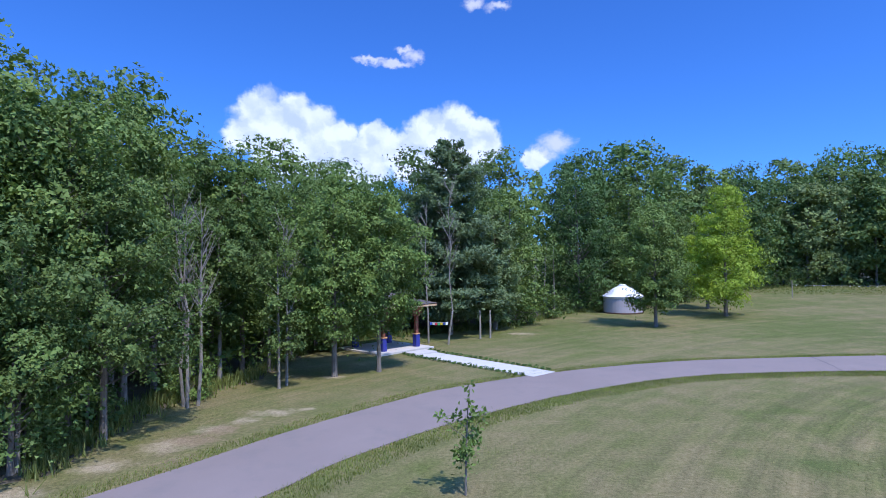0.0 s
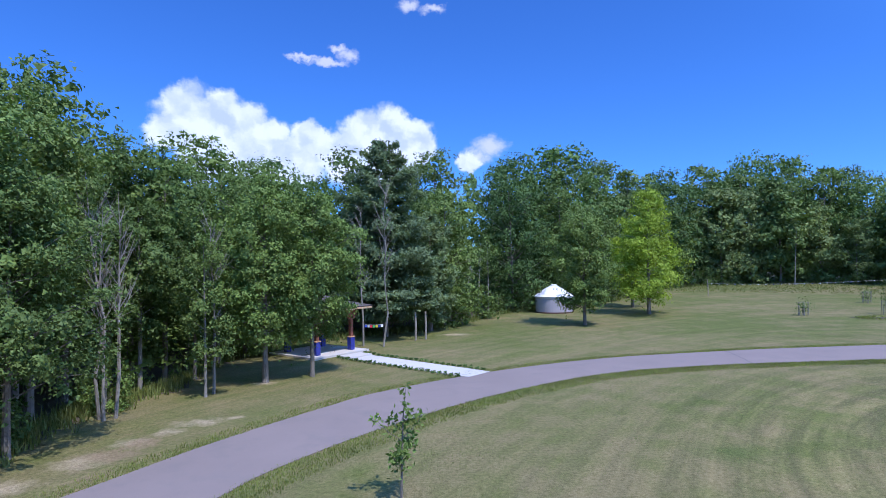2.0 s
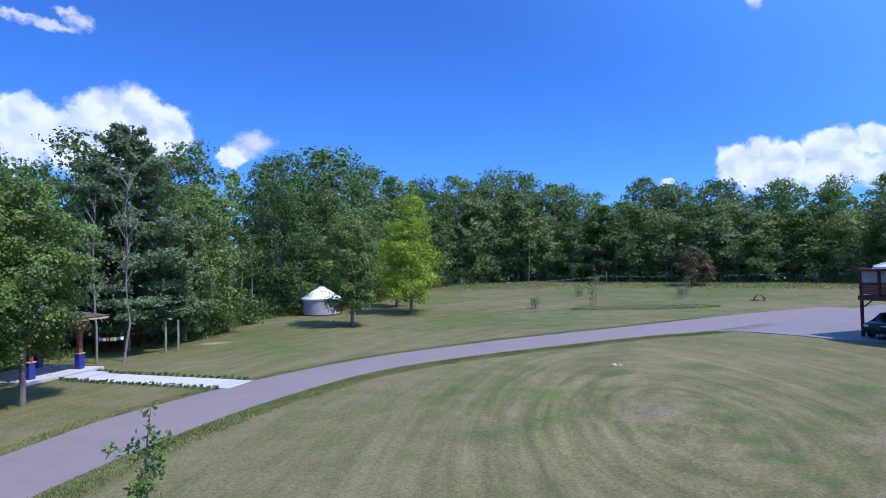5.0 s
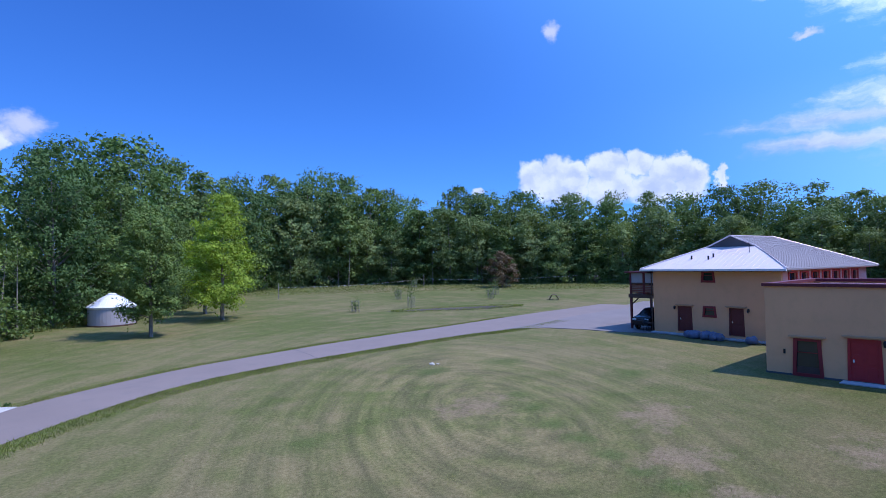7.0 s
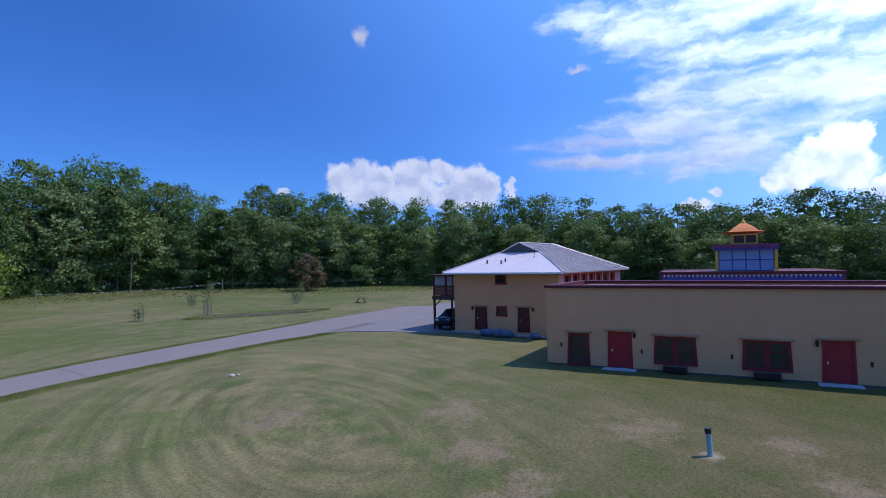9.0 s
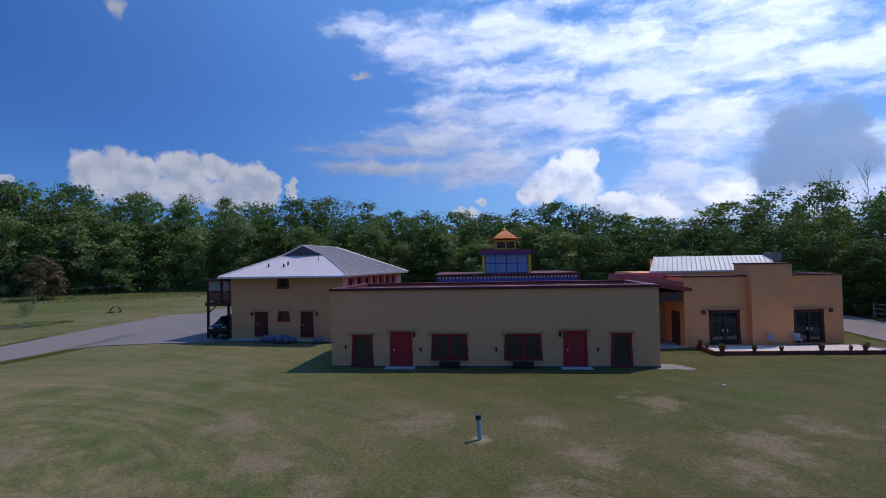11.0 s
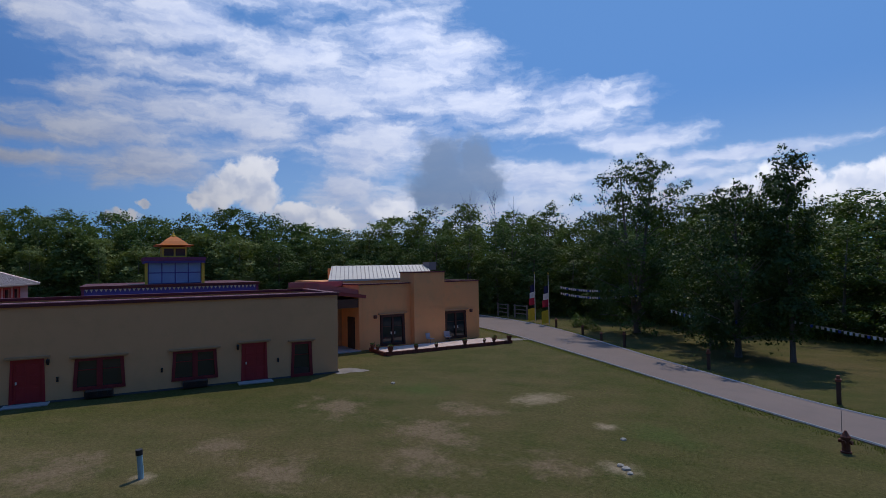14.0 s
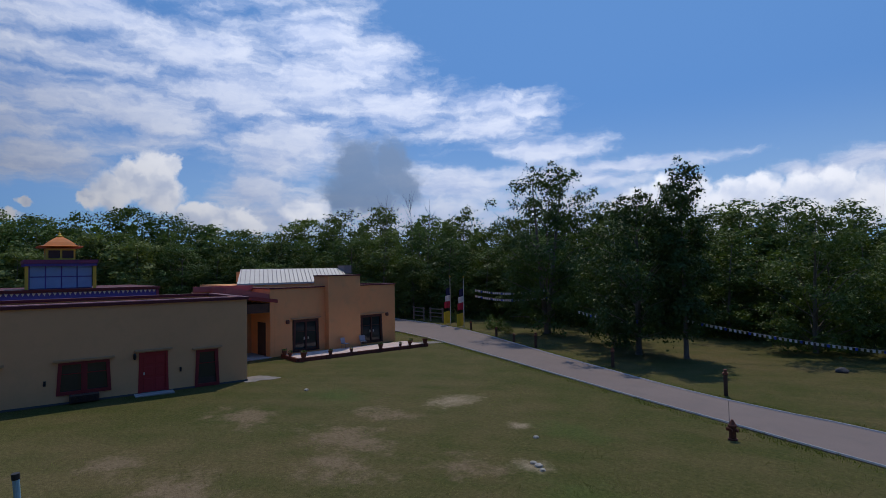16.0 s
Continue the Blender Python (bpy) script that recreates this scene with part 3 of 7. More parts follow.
def single(name, bm, mat, m, label, category, group="", kind=""):
    ob = new(name, from_bm(name, bm, mat))
    ob.matrix_world = m
    return tagged(ob, label, category, group, kind)


def box(bm, x0, x1, y0, y1, z0, z1, bevel=0.0):
    m = Matrix.LocRotScale(((x0 + x1) / 2, (y0 + y1) / 2, (z0 + z1) / 2), None, (abs(x1 - x0), abs(y1 - y0), abs(z1 - z0)))
    made = bmesh.ops.create_cube(bm, size=1, matrix=m)["verts"]
    if bevel:
        edges = list({e for v in made for e in v.link_edges})
        bmesh.ops.bevel(bm, geom=edges, offset=bevel, segments=1, affect="EDGES")
    return bm


def boxes(*rows, bevel=0.0):
    bm = bmesh.new()
    for r in rows:
        box(bm, *r, bevel=bevel)
    return bm


def prism(bm, pts, y0, y1):
    """An outline in x and z, pulled from y0 to y1."""
    a = [bm.verts.new((x, y0, z)) for x, z in pts]
    b = [bm.verts.new((x, y1, z)) for x, z in pts]
    bm.faces.new(a), bm.faces.new(b[::-1])
    for i in range(len(pts)):
        j = (i + 1) % len(pts)
        bm.faces.new((a[i], b[i], b[j], a[j]))
    return bm


def slab(bm, pts, z0, z1):
    """An outline in x and y, pulled from z0 to z1."""
    a = [bm.verts.new((x, y, z0)) for x, y in pts]
    b = [bm.verts.new((x, y, z1)) for x, y in pts]
    bm.faces.new(a[::-1]), bm.faces.new(b)
    for i in range(len(pts)):
        j = (i + 1) % len(pts)
        bm.faces.new((a[i], a[j], b[j], b[i]))
    return bm


def ring_frame(bm, outer, inner, y0, y1):
    """A frame between two outlines of the same number of corners (x, z)."""
    k = len(outer)
    rows = [[bm.verts.new((x, y, z)) for x, z in pts] for pts, y in ((outer, y0), (inner, y0), (outer, y1), (inner, y1))]
    for i in range(k):
        j = (i + 1) % k
        for p, q in ((0, 1), (1, 3), (3, 2), (2, 0)):
            bm.faces.new((rows[p][i], rows[p][j], rows[q][j], rows[q][i]))
    return bm


def tube(bm, pts, radii, sides=7):
    """A tapering limb through points."""
    last = None
    for i, p in enumerate(pts):
        p = Vector(p)
        d = (Vector(pts[min(i + 1, len(pts) - 1)]) - Vector(pts[max(i - 1, 0)])).normalized()
        u = d.orthogonal().normalized()
        w = d.cross(u)
        ring = [bm.verts.new(p + radii[i] * (math.cos(2 * math.pi * k / sides) * u + math.sin(2 * math.pi * k / sides) * w)) for k in range(sides)]
        if last:
            # line up the rings to keep the limb from twisting
            s = min(range(sides), key=lambda q: (ring[q].co - last[0].co).length)
            ring = ring[s:] + ring[:s]
            if (ring[1].co - last[1].co).length > (ring[-1].co - last[1].co).length:
                ring = [ring[0]] + ring[:0:-1]
            for k in range(sides):
                j = (k + 1) % sides
                bm.faces.new((last[k], last[j], ring[j], ring[k]))
        else:
            bm.faces.new(ring)
        last = ring
    bm.faces.new(last)
    return bm


def lathe(bm, profile, sides=16, close=True):
    """A turned body from rows of radius and height."""
    rings = [[bm.verts.new((r * math.cos(2 * math.pi * k / sides), r * math.sin(2 * math.pi * k / sides), z)) for k in range(sides)] for r, z in profile]
    for a, b in zip(rings, rings[1:]):
        for k in range(sides):
            j = (k + 1) % sides
            bm.faces.new((a[k], a[j], b[j], b[k]))
    if close:
        bm.faces.new(rings[0][::-1]), bm.faces.new(rings[-1])
    return bm


def pierced(length, height, thick, holes):
    """A wall from x 0 to length, y 0 to thick, with rectangular holes (x0, x1, z0, z1) that go through it."""
    bm = bmesh.new()
    xs = sorted({0.0, length, *(v for h in holes for v in h[:2])})
    zs = sorted({0.0, height, *(v for h in holes for v in h[2:])})
    seen = {}

    def vert(x, y, z):
        key = (round(x, 4), round(y, 4), round(z, 4))
        if key not in seen:
            seen[key] = bm.verts.new((x, y, z))
        return seen[key]

    def solid(i, j):
        if not (0 <= i < len(xs) - 1 and 0 <= j < len(zs) - 1):
            return False
        cx, cz = (xs[i] + xs[i + 1]) / 2, (zs[j] + zs[j + 1]) / 2
        return not any(a < cx < b and c < cz < d for a, b, c, d in holes)

    for i in range(len(xs) - 1):
        for j in range(len(zs) - 1):
            if not solid(i, j):
                continue
            x0, x1, z0, z1 = xs[i], xs[i + 1], zs[j], zs[j + 1]
            for y in (0, thick):
                bm.faces.new([vert(x0, y, z0), vert(x1, y, z0), vert(x1, y, z1), vert(x0, y, z1)])
            for di, dj, p, q in ((-1, 0, (x0, z0), (x0, z1)), (1, 0, (x1, z0), (x1, z1)), (0, -1, (x0, z0), (x1, z0)), (0, 1, (x0, z1), (x1, z1))):
                if not solid(i + di, j + dj):
                    bm.faces.new([vert(p[0], 0, p[1]), vert(q[0], 0, q[1]), vert(q[0], thick, q[1]), vert(p[0], thick, p[1])])
    return bm


def height_at(x, y):
    """The lie of the land: level round the houses, rising gently towards the woods."""
    r = math.hypot(x, y)
    q = min(max(r - 40, 0), 80)
    return 0.00033 * q * q + max(r - 120, 0) * 0.02


def on_ground(x, y, rz=0.0, lift=0.0):
    return pose(x, y, height_at(x, y) + lift, 0, 0, rz)


def smooth_line(points, step=0.6):
    """A smooth curve through plan points (Catmull-Rom)."""
    p = [Vector((*q, 0)) for q in points]
    p = [2 * p[0] - p[1], *p, 2 * p[-1] - p[-2]]
    out = []
    for a, b, c, d in zip(p, p[1:], p[2:], p[3:]):
        k = max(2, int((c - b).length / step))
        for i in range(k):
            t = i / k
            out.append(0.5 * (2 * b + (c - a) * t + (2 * a - 5 * b + 4 * c - d) * t * t + (3 * b - a - 3 * c + d) * t ** 3))
    out.append(p[-2])
    return [(v.x, v.y) for v in out]


def ribbon(left, right, lift, drop=0.3):
    """A raised strip between two smooth lines of equal length, with real edges."""
    bm = bmesh.new()
    rows = []
    for (ax, ay), (bx, by) in zip(left, right):
        row = []
        for k in range(5):
            f = k / 4
            x, y = ax + (bx - ax) * f, ay + (by - ay) * f
            crown = 0.05 * (1 - (2 * f - 1) ** 2)
            row.append(bm.verts.new((x, y, height_at(x, y) + lift + crown)))
        for (x, y), end in (((ax, ay), 0), ((bx, by), 1)):
            v = bm.verts.new((x, y, height_at(x, y) + lift - drop))
            row.insert(0 if end == 0 else len(row), v)
        rows.append(row)
    for a, b in zip(rows, rows[1:]):
        for i in range(len(a) - 1):
            bm.faces.new((a[i], a[i + 1], b[i + 1], b[i]))
    return bm


def resample(line, n):
    d = [0.0]
    for a, b in zip(line, line[1:]):
        d.append(d[-1] + math.dist(a, b))
    want = np.linspace(0, d[-1], n)
    return list(zip(np.interp(want, d, [p[0] for p in line]), np.interp(want, d, [p[1] for p in line])))


# ======== ground ========
# distance from the lawn's middle to the edge of the woods, and how high the tree tops stand, by compass
WOODS = [(-60, 19, 17), (-39, 20.5, 16), (-35, 21, 17), (-29, 26, 14.4), (-25, 29, 13.0), (-19, 32, 11.4), (-14, 42, 10.8), (-8, 49, 10.3), (-2, 52, 10.6), (4, 55, 10.9),
         (8, 58, 10.6), (12, 69, 11.6), (17, 76, 11.5), (24, 88, 10.2), (28, 108, 9.0), (33, 119, 8.5), (38, 122, 9.5), (41, 122, 8.6), (44, 121, 6.8), (50, 120, 7.5)]
WOODS_SOUTH = [(58, 118, 7.0), (70, 115, 6.5), (80, 106, 6.0), (87, 100, 5.3), (95, 96, 4.7), (101, 88, 5.6), (109, 86, 4.5), (114, 82, 3.5), (119, 76, 4.7), (124, 72, 5.8),
               (133, 68, 5.7), (137, 66, 4.2), (145, 60, 5.2), (150, 55, 5.4), (157, 53, 5.4), (164, 52, 4.7), (175, 52, 4.2), (200, 55, 5.5), (250, 50, 7.0), (300, 19, 17)]


def edge_of_woods(compass):
    rows = WOODS + WOODS_SOUTH
    c = compass if compass >= -60 else compass + 360
    ks = [r[0] for r in rows]
    return float(np.interp(c, ks, [r[1] for r in rows])), float(np.interp(c, ks, [r[2] for r in rows]))


def build_ground():
    radii = [0.0] + list(np.concatenate([np.linspace(2, 60, 59), np.linspace(61.5, 135, 50), [150, 180, 230, 320, 480, 800, 1500, 3000]]))
    n = 300
    verts, faces, mats = [(0, 0, height_at(0, 0))], [], []
    for r in radii[1:]:
        for k in range(n):
            a = 2 * math.pi * k / n
            x, y = r * math.sin(a), r * math.cos(a)
            verts.append((x, y, height_at(x, y) + 0.025 * noise.noise((x * 0.35, y * 0.35, 0))))
    for k in range(n):
        faces.append((0, 1 + k, 1 + (k + 1) % n)), mats.append(0)
    for i in range(len(radii) - 2):
        for k in range(n):
            a, b = 1 + i * n + k, 1 + i * n + (k + 1) % n
            faces.append((a, a + n, b + n, b))
            deg = math.degrees(2 * math.pi * (k + 0.5) / n)
            deg = deg - 360 if deg > 300 else deg
            edge = edge_of_woods(deg)[0] + 1.4 * noise.noise((deg * 0.4, 3.0, i * 0.2))
            mats.append(1 if radii[i + 1] > edge else 0)
    me = bpy.data.meshes.new("ground")
    me.from_pydata(verts, [], faces)
    me.materials.append(LAWN), me.materials.append(LITTER)
    me.polygons.foreach_set("material_index", mats)
    me.polygons.foreach_set("use_smooth", [True] * len(faces))
    ob = new("ground", me)
    me.update()
    return tagged(ob, "mown lawn, dry in patches, with leaf litter under the woods", "ground", kind="structure")


build_ground()

# the drive that curves past the lawn to the yard behind the guest house
FAR_EDGE = smooth_line([(-24, 2), (-15, 10.3), (-9.9, 15.4), (-6.1, 21.1), (-2.3, 25.9), (0.4, 28.6), (7.1, 32.7), (15.0, 35.6), (23.0, 36.6), (30, 36.9), (42.2, 36.4), (56, 35.6), (70, 33.5)])
NEAR_EDGE = smooth_line([(-20, -1.5), (-11, 7.5), (-5.1, 15.2), (-3.4, 18.0), (0.3, 22.2), (5.8, 26.8), (12.8, 30.6), (19.8, 31.8), (29.5, 31.7), (38, 31.0), (44, 29.8), (56, 29.5), (70, 27.5)])
tagged(new("road", from_bm("road", ribbon(resample(NEAR_EDGE, 170), resample(FAR_EDGE, 170), 0.035), ASPHALT)), "pale grey-mauve asphalt drive with soft grass edges", "road", kind="structure")
LOT = [(43.0, 30.4), (45.8, 27.6), (46.5, 24.0), (46.4, 21.0), (47.3, 18.1), (49.5, 15.5), (66, 11.5), (76, 18), (76, 30), (66, 30), (52, 30)]
yard = bmesh.new()
yard.faces.new([yard.verts.new((x, y, 0)) for x, y in LOT])
bmesh.ops.triangulate(yard, faces=yard.faces)
for _ in range(3):
    bmesh.ops.subdivide_edges(yard, edges=yard.edges, cuts=1, use_grid_fill=True)
rim = bmesh.ops.extrude_edge_only(yard, edges=[q for q in yard.edges if q.is_boundary])["geom"]
low = {q for q in rim if isinstance(q, bmesh.types.BMVert)}
for v in yard.verts:
    v.co.z = height_at(v.co.x, v.co.y) + (-0.3 if v in low else 0.05)
single("yard_paving", yard, ASPHALT_LOT, Matrix(), "grey asphalt yard beside the guest house", "pavement", kind="structure")
# the second drive, with pale edge lines
N2 = smooth_line([(-26, -8.5), (-12, -15.2), (4.1, -20.3), (8.9, -21.9), (14.7, -23.8), (25.2, -27.5), (32, -29.8), (38.4, -31.8), (44.1, -33.0), (52, -34.0), (60, -34.0)])
F2 = smooth_line([(-30, -11.5), (-14, -18.8), (4.7, -24.5), (7.9, -25.2), (13.3, -26.8), (23.6, -31.2), (31, -34.6), (38, -37.6), (45, -39.6), (52.3, -40.4), (60, -40.4)])
tagged(new("road_south", from_bm("road_south", ribbon(resample(N2, 150), resample(F2, 150), 0.035), ASPHALT)), "pale asphalt drive with thin white edge lines", "road", kind="structure")
for name, line, other in (("edge_line", N2, F2), ("edge_line", F2, N2)):
    a, b = resample(line, 150), resample(other, 150)
    pull = lambda p, q, d: (p[0] + (q[0] - p[0]) / math.dist(p, q) * d, p[1] + (q[1] - p[1]) / math.dist(p, q) * d)
    strip = tagged(new(name, from_bm(name, ribbon([pull(p, q, 0.02) for p, q in zip(a, b)], [pull(p, q, 0.085) for p, q in zip(a, b)], 0.012, 0.05), LINE)),
           "thin white line along the asphalt edge", "road marking", kind="structure")
    strip.location.z = 0.036
# a tarred crack across the drive
crack = bmesh.new()
a, b = resample(NEAR_EDGE, 170), resample(FAR_EDGE, 170)
pts = []
for k in range(15):
    f = k / 14
    i = 92 + 5 * f
    u = i - int(i)
    p, q = [[e[int(i)][c] * (1 - u) + e[int(i) + 1][c] * u for c in (0, 1)] for e in (a, b)]
    pts.append((p[0] + (q[0] - p[0]) * f + 0.08 * noise.noise((k * 0.8, 0, 0)), p[1] + (q[1] - p[1]) * f, 0.035 + 0.05 * (1 - (2 * f - 1) ** 2)))
rows = [[crack.verts.new((x + d, y, z + 0.006 + height_at(x, y))) for d in (-0.028, 0.028)] for x, y, z in pts]
for r, s in zip(rows, rows[1:]):
    crack.faces.new((r[0], r[1], s[1], s[0]))
single("road_crack", crack, CRACK, Matrix(), "dark tarred crack across the asphalt", "road crack", kind="structure")


def blotch(name, x, y, rx, ry, rz, mat, label, seed, lift=0.03):
    """A flat patch with a ragged outline that lies on the grass."""
    bm = bmesh.new()
    k = 40
    centre = bm.verts.new((x, y, height_at(x, y) + lift))
    ring = []
    for i in range(k):
        a = 2 * math.pi * i / k
        s = 0.75 + 0.5 * noise.noise((math.cos(a) * 1.3 + seed, math.sin(a) * 1.3, seed * 0.7)) + 0.25 * noise.noise((math.cos(a) * 5 + seed, math.sin(a) * 5, seed))
        u, v = rx * s * math.cos(a), ry * s * math.sin(a)
        c, d = math.cos(radians(rz)), math.sin(radians(rz))
        px, py = x + u * c - v * d, y + u * d + v * c
        ring.append(bm.verts.new((px, py, height_at(px, py) + lift - 0.02)))
    for i in range(k):
        bm.faces.new((centre, ring[i], ring[(i + 1) % k]))
    return single(name, bm, mat, Matrix(), label, "bare ground", "patches of bare soil", "structure")


blotch("gravel_apron", 32.2, -13.0, 1.1, 1.2, -10, GRAVEL, "pale gravel apron at the house corner", 31.0, 0.035)
blotch("gravel_shoulder", 36.4, -30.4, 2.2, 0.8, 70, GRAVEL, "pale gravel shoulder beside the drive", 12.0, 0.035)

# ======== houses ========
def trapezoid(x0, x1, z0, z1, flare=0.07):
    return [(x0 - flare, z0), (x1 + flare, z0), (x1, z1), (x0, z1)]


def inset(pts, d):
    (a, z0), (b, _), (c, z1), (e, _) = pts
    return [(a + d, z0 + d), (b - d, z0 + d), (c - d, z1 - d), (e + d, z1 - d)]


def lintel(parent, x0, x1, z):
    bm = boxes((x0 - 0.22, x1 + 0.22, -0.16, 0.0, z, z + 0.09), (x0 - 0.14, x1 + 0.14, -0.10, 0.0, z - 0.05, z + 0.01))
    part("lintel", bm, LINTEL, parent, "tan timber ledge over the opening")


def tibetan_window(parent, x0, x1, z0, z1, leaves=2, y=0.0, rim=0.16, paint=None, bar=0.13):
    """A window in a dark red frame that widens towards its foot."""
    outer = trapezoid(x0, x1, z0, z1, 0.09)
    paint = paint or DARK_RED
    root = part("window", ring_frame(bmesh.new(), outer, inset(outer, rim), y - 0.05, y + 0.10), paint, parent, "dark red window frame flared towards its foot" if paint is DARK_RED else "dark brown frame flared towards its foot")
    w = x1 - x0
    part("pane", boxes((x0 + 0.05, x1 - 0.05, y + 0.06, y + 0.075, z0 + 0.1, z1 - 0.1)), GLASS, root, "dark reflecting pane")
    for k in range(1, leaves):
        x = x0 + w * k / leaves
        part("mullion", boxes((x - bar, x + bar, y - 0.03, y + 0.055, z0 + 0.15, z1 - 0.15)), paint, root)
    for k in range(leaves):
        xa, xb = x0 + w * k / leaves + 0.12, x0 + w * (k + 1) / leaves - 0.12
        zz = z0 + (z1 - z0) * 0.62
        part("glazing_bar", boxes((xa, xb, y + 0.03, y + 0.055, zz - 0.02, zz + 0.02)), paint, root)
    return root


def panelled_door(parent, x0, x1, z0, z1, mat, flare=0.06):
    outer = trapezoid(x0 - 0.1, x1 + 0.1, z0, z1 + 0.08, flare)
    root = part("door", prism(bmesh.new(), trapezoid(x0, x1, z0 + 0.02, z1, 0.03), 0.02, 0.07), mat, parent, "painted panelled door leaf")
    part("door_frame", ring_frame(bmesh.new(), outer, [(x0 - 0.02, z0), (x1 + 0.02, z0), (x1, z1), (x0, z1)], -0.04, 0.08), mat, root)
    w = (x1 - x0) / 2
    for i in range(2):
        for za, zb in ((0.15, 0.75), (0.9, 1.35), (1.5, 1.88)):
            a, b = x0 + 0.1 + i * w, x0 + w - 0.06 + i * w
            if z0 + zb < z1 - 0.05:
                part("door_panel", boxes((a, b, 0.004, 0.03, z0 + za, z0 + zb), bevel=0.01), mat, root)
    part("door_handle", boxes((x0 + 0.09, x0 + 0.15, -0.05, 0.02, z0 + 0.95, z0 + 1.09), bevel=0.01), WHITE_PAINT, root, "pale metal handle")
    return root


def wall_lamp(parent, x, z, y=0.0):
    root = part("wall_lamp", boxes((x - 0.06, x + 0.06, y - 0.05, y, z - 0.08, z + 0.12)), IRON, parent, "small black wall lantern")
    bm = lathe(bmesh.new(), [(0.05, -0.16), (0.075, -0.05), (0.075, 0.08), (0.02, 0.16)], 8)
    bmesh.ops.translate(bm, vec=(x, y - 0.12, z), verts=bm.verts)
    part("lantern", bm, IRON, root)


# ---- long low guest wing facing the lawn ----
WING_L, WING_H, WING_D = 19.75, 4.72, 8.4
wing = thing("guest_wing", pose(34.6, 7.2, 0, 0, 0, -97.3), "long low tan stucco wing with maroon parapet and red doors", "building")
holes = [(1.32, 2.6, 0.0, 2.06), (3.72, 5.06, 0.0, 2.2), (6.36, 8.4, 0.5, 2.05), (10.76, 12.86, 0.5, 2.05), (14.2, 15.58, 0.0, 2.2), (16.98, 18.16, 0.0, 2.1)]
part("wall_front", pierced(WING_L, WING_H, 0.3, holes), STUCCO, wing)
part("wall_side", boxes((0, 0.3, 0.302, WING_D, 0, WING_H)), STUCCO, wing)
part("wall_side", boxes((WING_L - 0.3, WING_L, 0.302, WING_D, 0, WING_H)), STUCCO, wing)
part("wall_back", boxes((0.302, WING_L - 0.302, WING_D - 0.3, WING_D, 0, WING_H)), STUCCO, wing)
part("roof", boxes((0.302, WING_L - 0.302, 0.302, WING_D - 0.302, 4.46, 4.60)), WING_ROOF, wing, "flat dark maroon roof behind the parapet")
part("parapet_cap", boxes((-0.10, WING_L + 0.10, -0.10, 0.40, WING_H, WING_H + 0.16)), MAROON, wing, "maroon parapet cap")
part("parapet_cap", boxes((-0.10, 0.40, 0.402, WING_D - 0.402, WING_H, WING_H + 0.16)), MAROON, wing)
part("parapet_cap", boxes((WING_L - 0.40, WING_L + 0.10, 0.402, WING_D - 0.402, WING_H, WING_H + 0.16)), MAROON, wing)
part("parapet_cap", boxes((-0.10, WING_L + 0.10, WING_D - 0.40, WING_D + 0.10, WING_H, WING_H + 0.16)), MAROON, wing)
part("flashing", boxes((2.6, WING_L - 0.2, 0.10, 0.34, WING_H + 0.162, WING_H + 0.20)), PINK_WALL, wing, "pale metal flashing along the parapet")
for x0, x1, z1, mat in ((1.34, 2.58, 2.03, WOOD_DARK), (17.0, 18.12, 2.08, WOOD_DARK)):
    tibetan_window(wing, x0, x1, 0.02, z1, 1, rim=0.17)
    lintel(wing, x0, x1, z1 + 0.02)
    part("lower_panel", boxes((x0 + 0.1, x1 - 0.1, 0.02, 0.05, 0.14, 0.52)), WOOD_DARK, wing)
for x0, x1 in ((3.82, 4.96), (14.32, 15.46)):
    panelled_door(wing, x0, x1, 0.05, 2.12, DOOR_RED)
    lintel(wing, x0 - 0.1, x1 + 0.1, 2.24)
    part("stoop", boxes((x0 - 0.35, x1 + 0.35, -0.75, -0.02, 0, 0.07), bevel=0.015), GREY_CONCRETE, wing, "grey concrete door step")
for x0, x1 in ((6.32, 8.44), (10.74, 12.88)):
    tibetan_window(wing, x0, x1, 0.44, 2.06, 2)
    lintel(wing, x0, x1, 2.08)
    mid = (x0 + x1) / 2
    ac = part("air_conditioner", boxes((mid - 0.62, mid + 0.62, -0.42, -0.04, 0.06, 0.44), bevel=0.03), WOOD_DARK, wing, "dark box unit under the window")
    for k in range(6):
        z = 0.12 + 0.05 * k
        part("grille_slat", boxes((mid - 0.55, mid + 0.55, -0.44, -0.421, z, z + 0.02)), IRON, ac)
wall_lamp(wing, 5.22, 2.02), wall_lamp(wing, 14.0, 2.02)
for x, z in ((0.9, 1.25), (5.6, 1.1), (10.2, 1.1), (16.2, 1.1)):
    part("meter_box", boxes((x - 0.05, x + 0.05, -0.05, 0.0, z - 0.12, z + 0.12)), IRON, wing)
# dark strip that stands for the shadow along the wall's foot
part("plinth", boxes((-0.03, WING_L + 0.03, -0.035, 0.0, 0, 0.10)), ROOF_FELT, wing, "foot of the wall, coloured dark for the shade there")

# ---- two-storey guest house with a hipped metal roof ----
GW, GD, EAVE = 10.3, 15.5, 5.45
house = thing("guest_house", pose(48.0, 18.2, height_at(48, 18), 0, 0, -104.3), "two-storey tan stucco house with a pale hipped metal roof", "building")
ghost = [(2.3, 3.42, 0.35, 2.4), (4.46, 5.46, 1.66, 2.46), (6.58, 7.58, 0.35, 2.44), (4.42, 5.42, 4.4, 5.3)]
part("wall_front", pierced(GW, EAVE, 0.3, ghost), STUCCO, house)
bm = pierced(GD, EAVE, 0.3, [(0.9 + 1.9 * k, 2.1 + 1.9 * k, 3.4, 5.1) for k in range(7)])
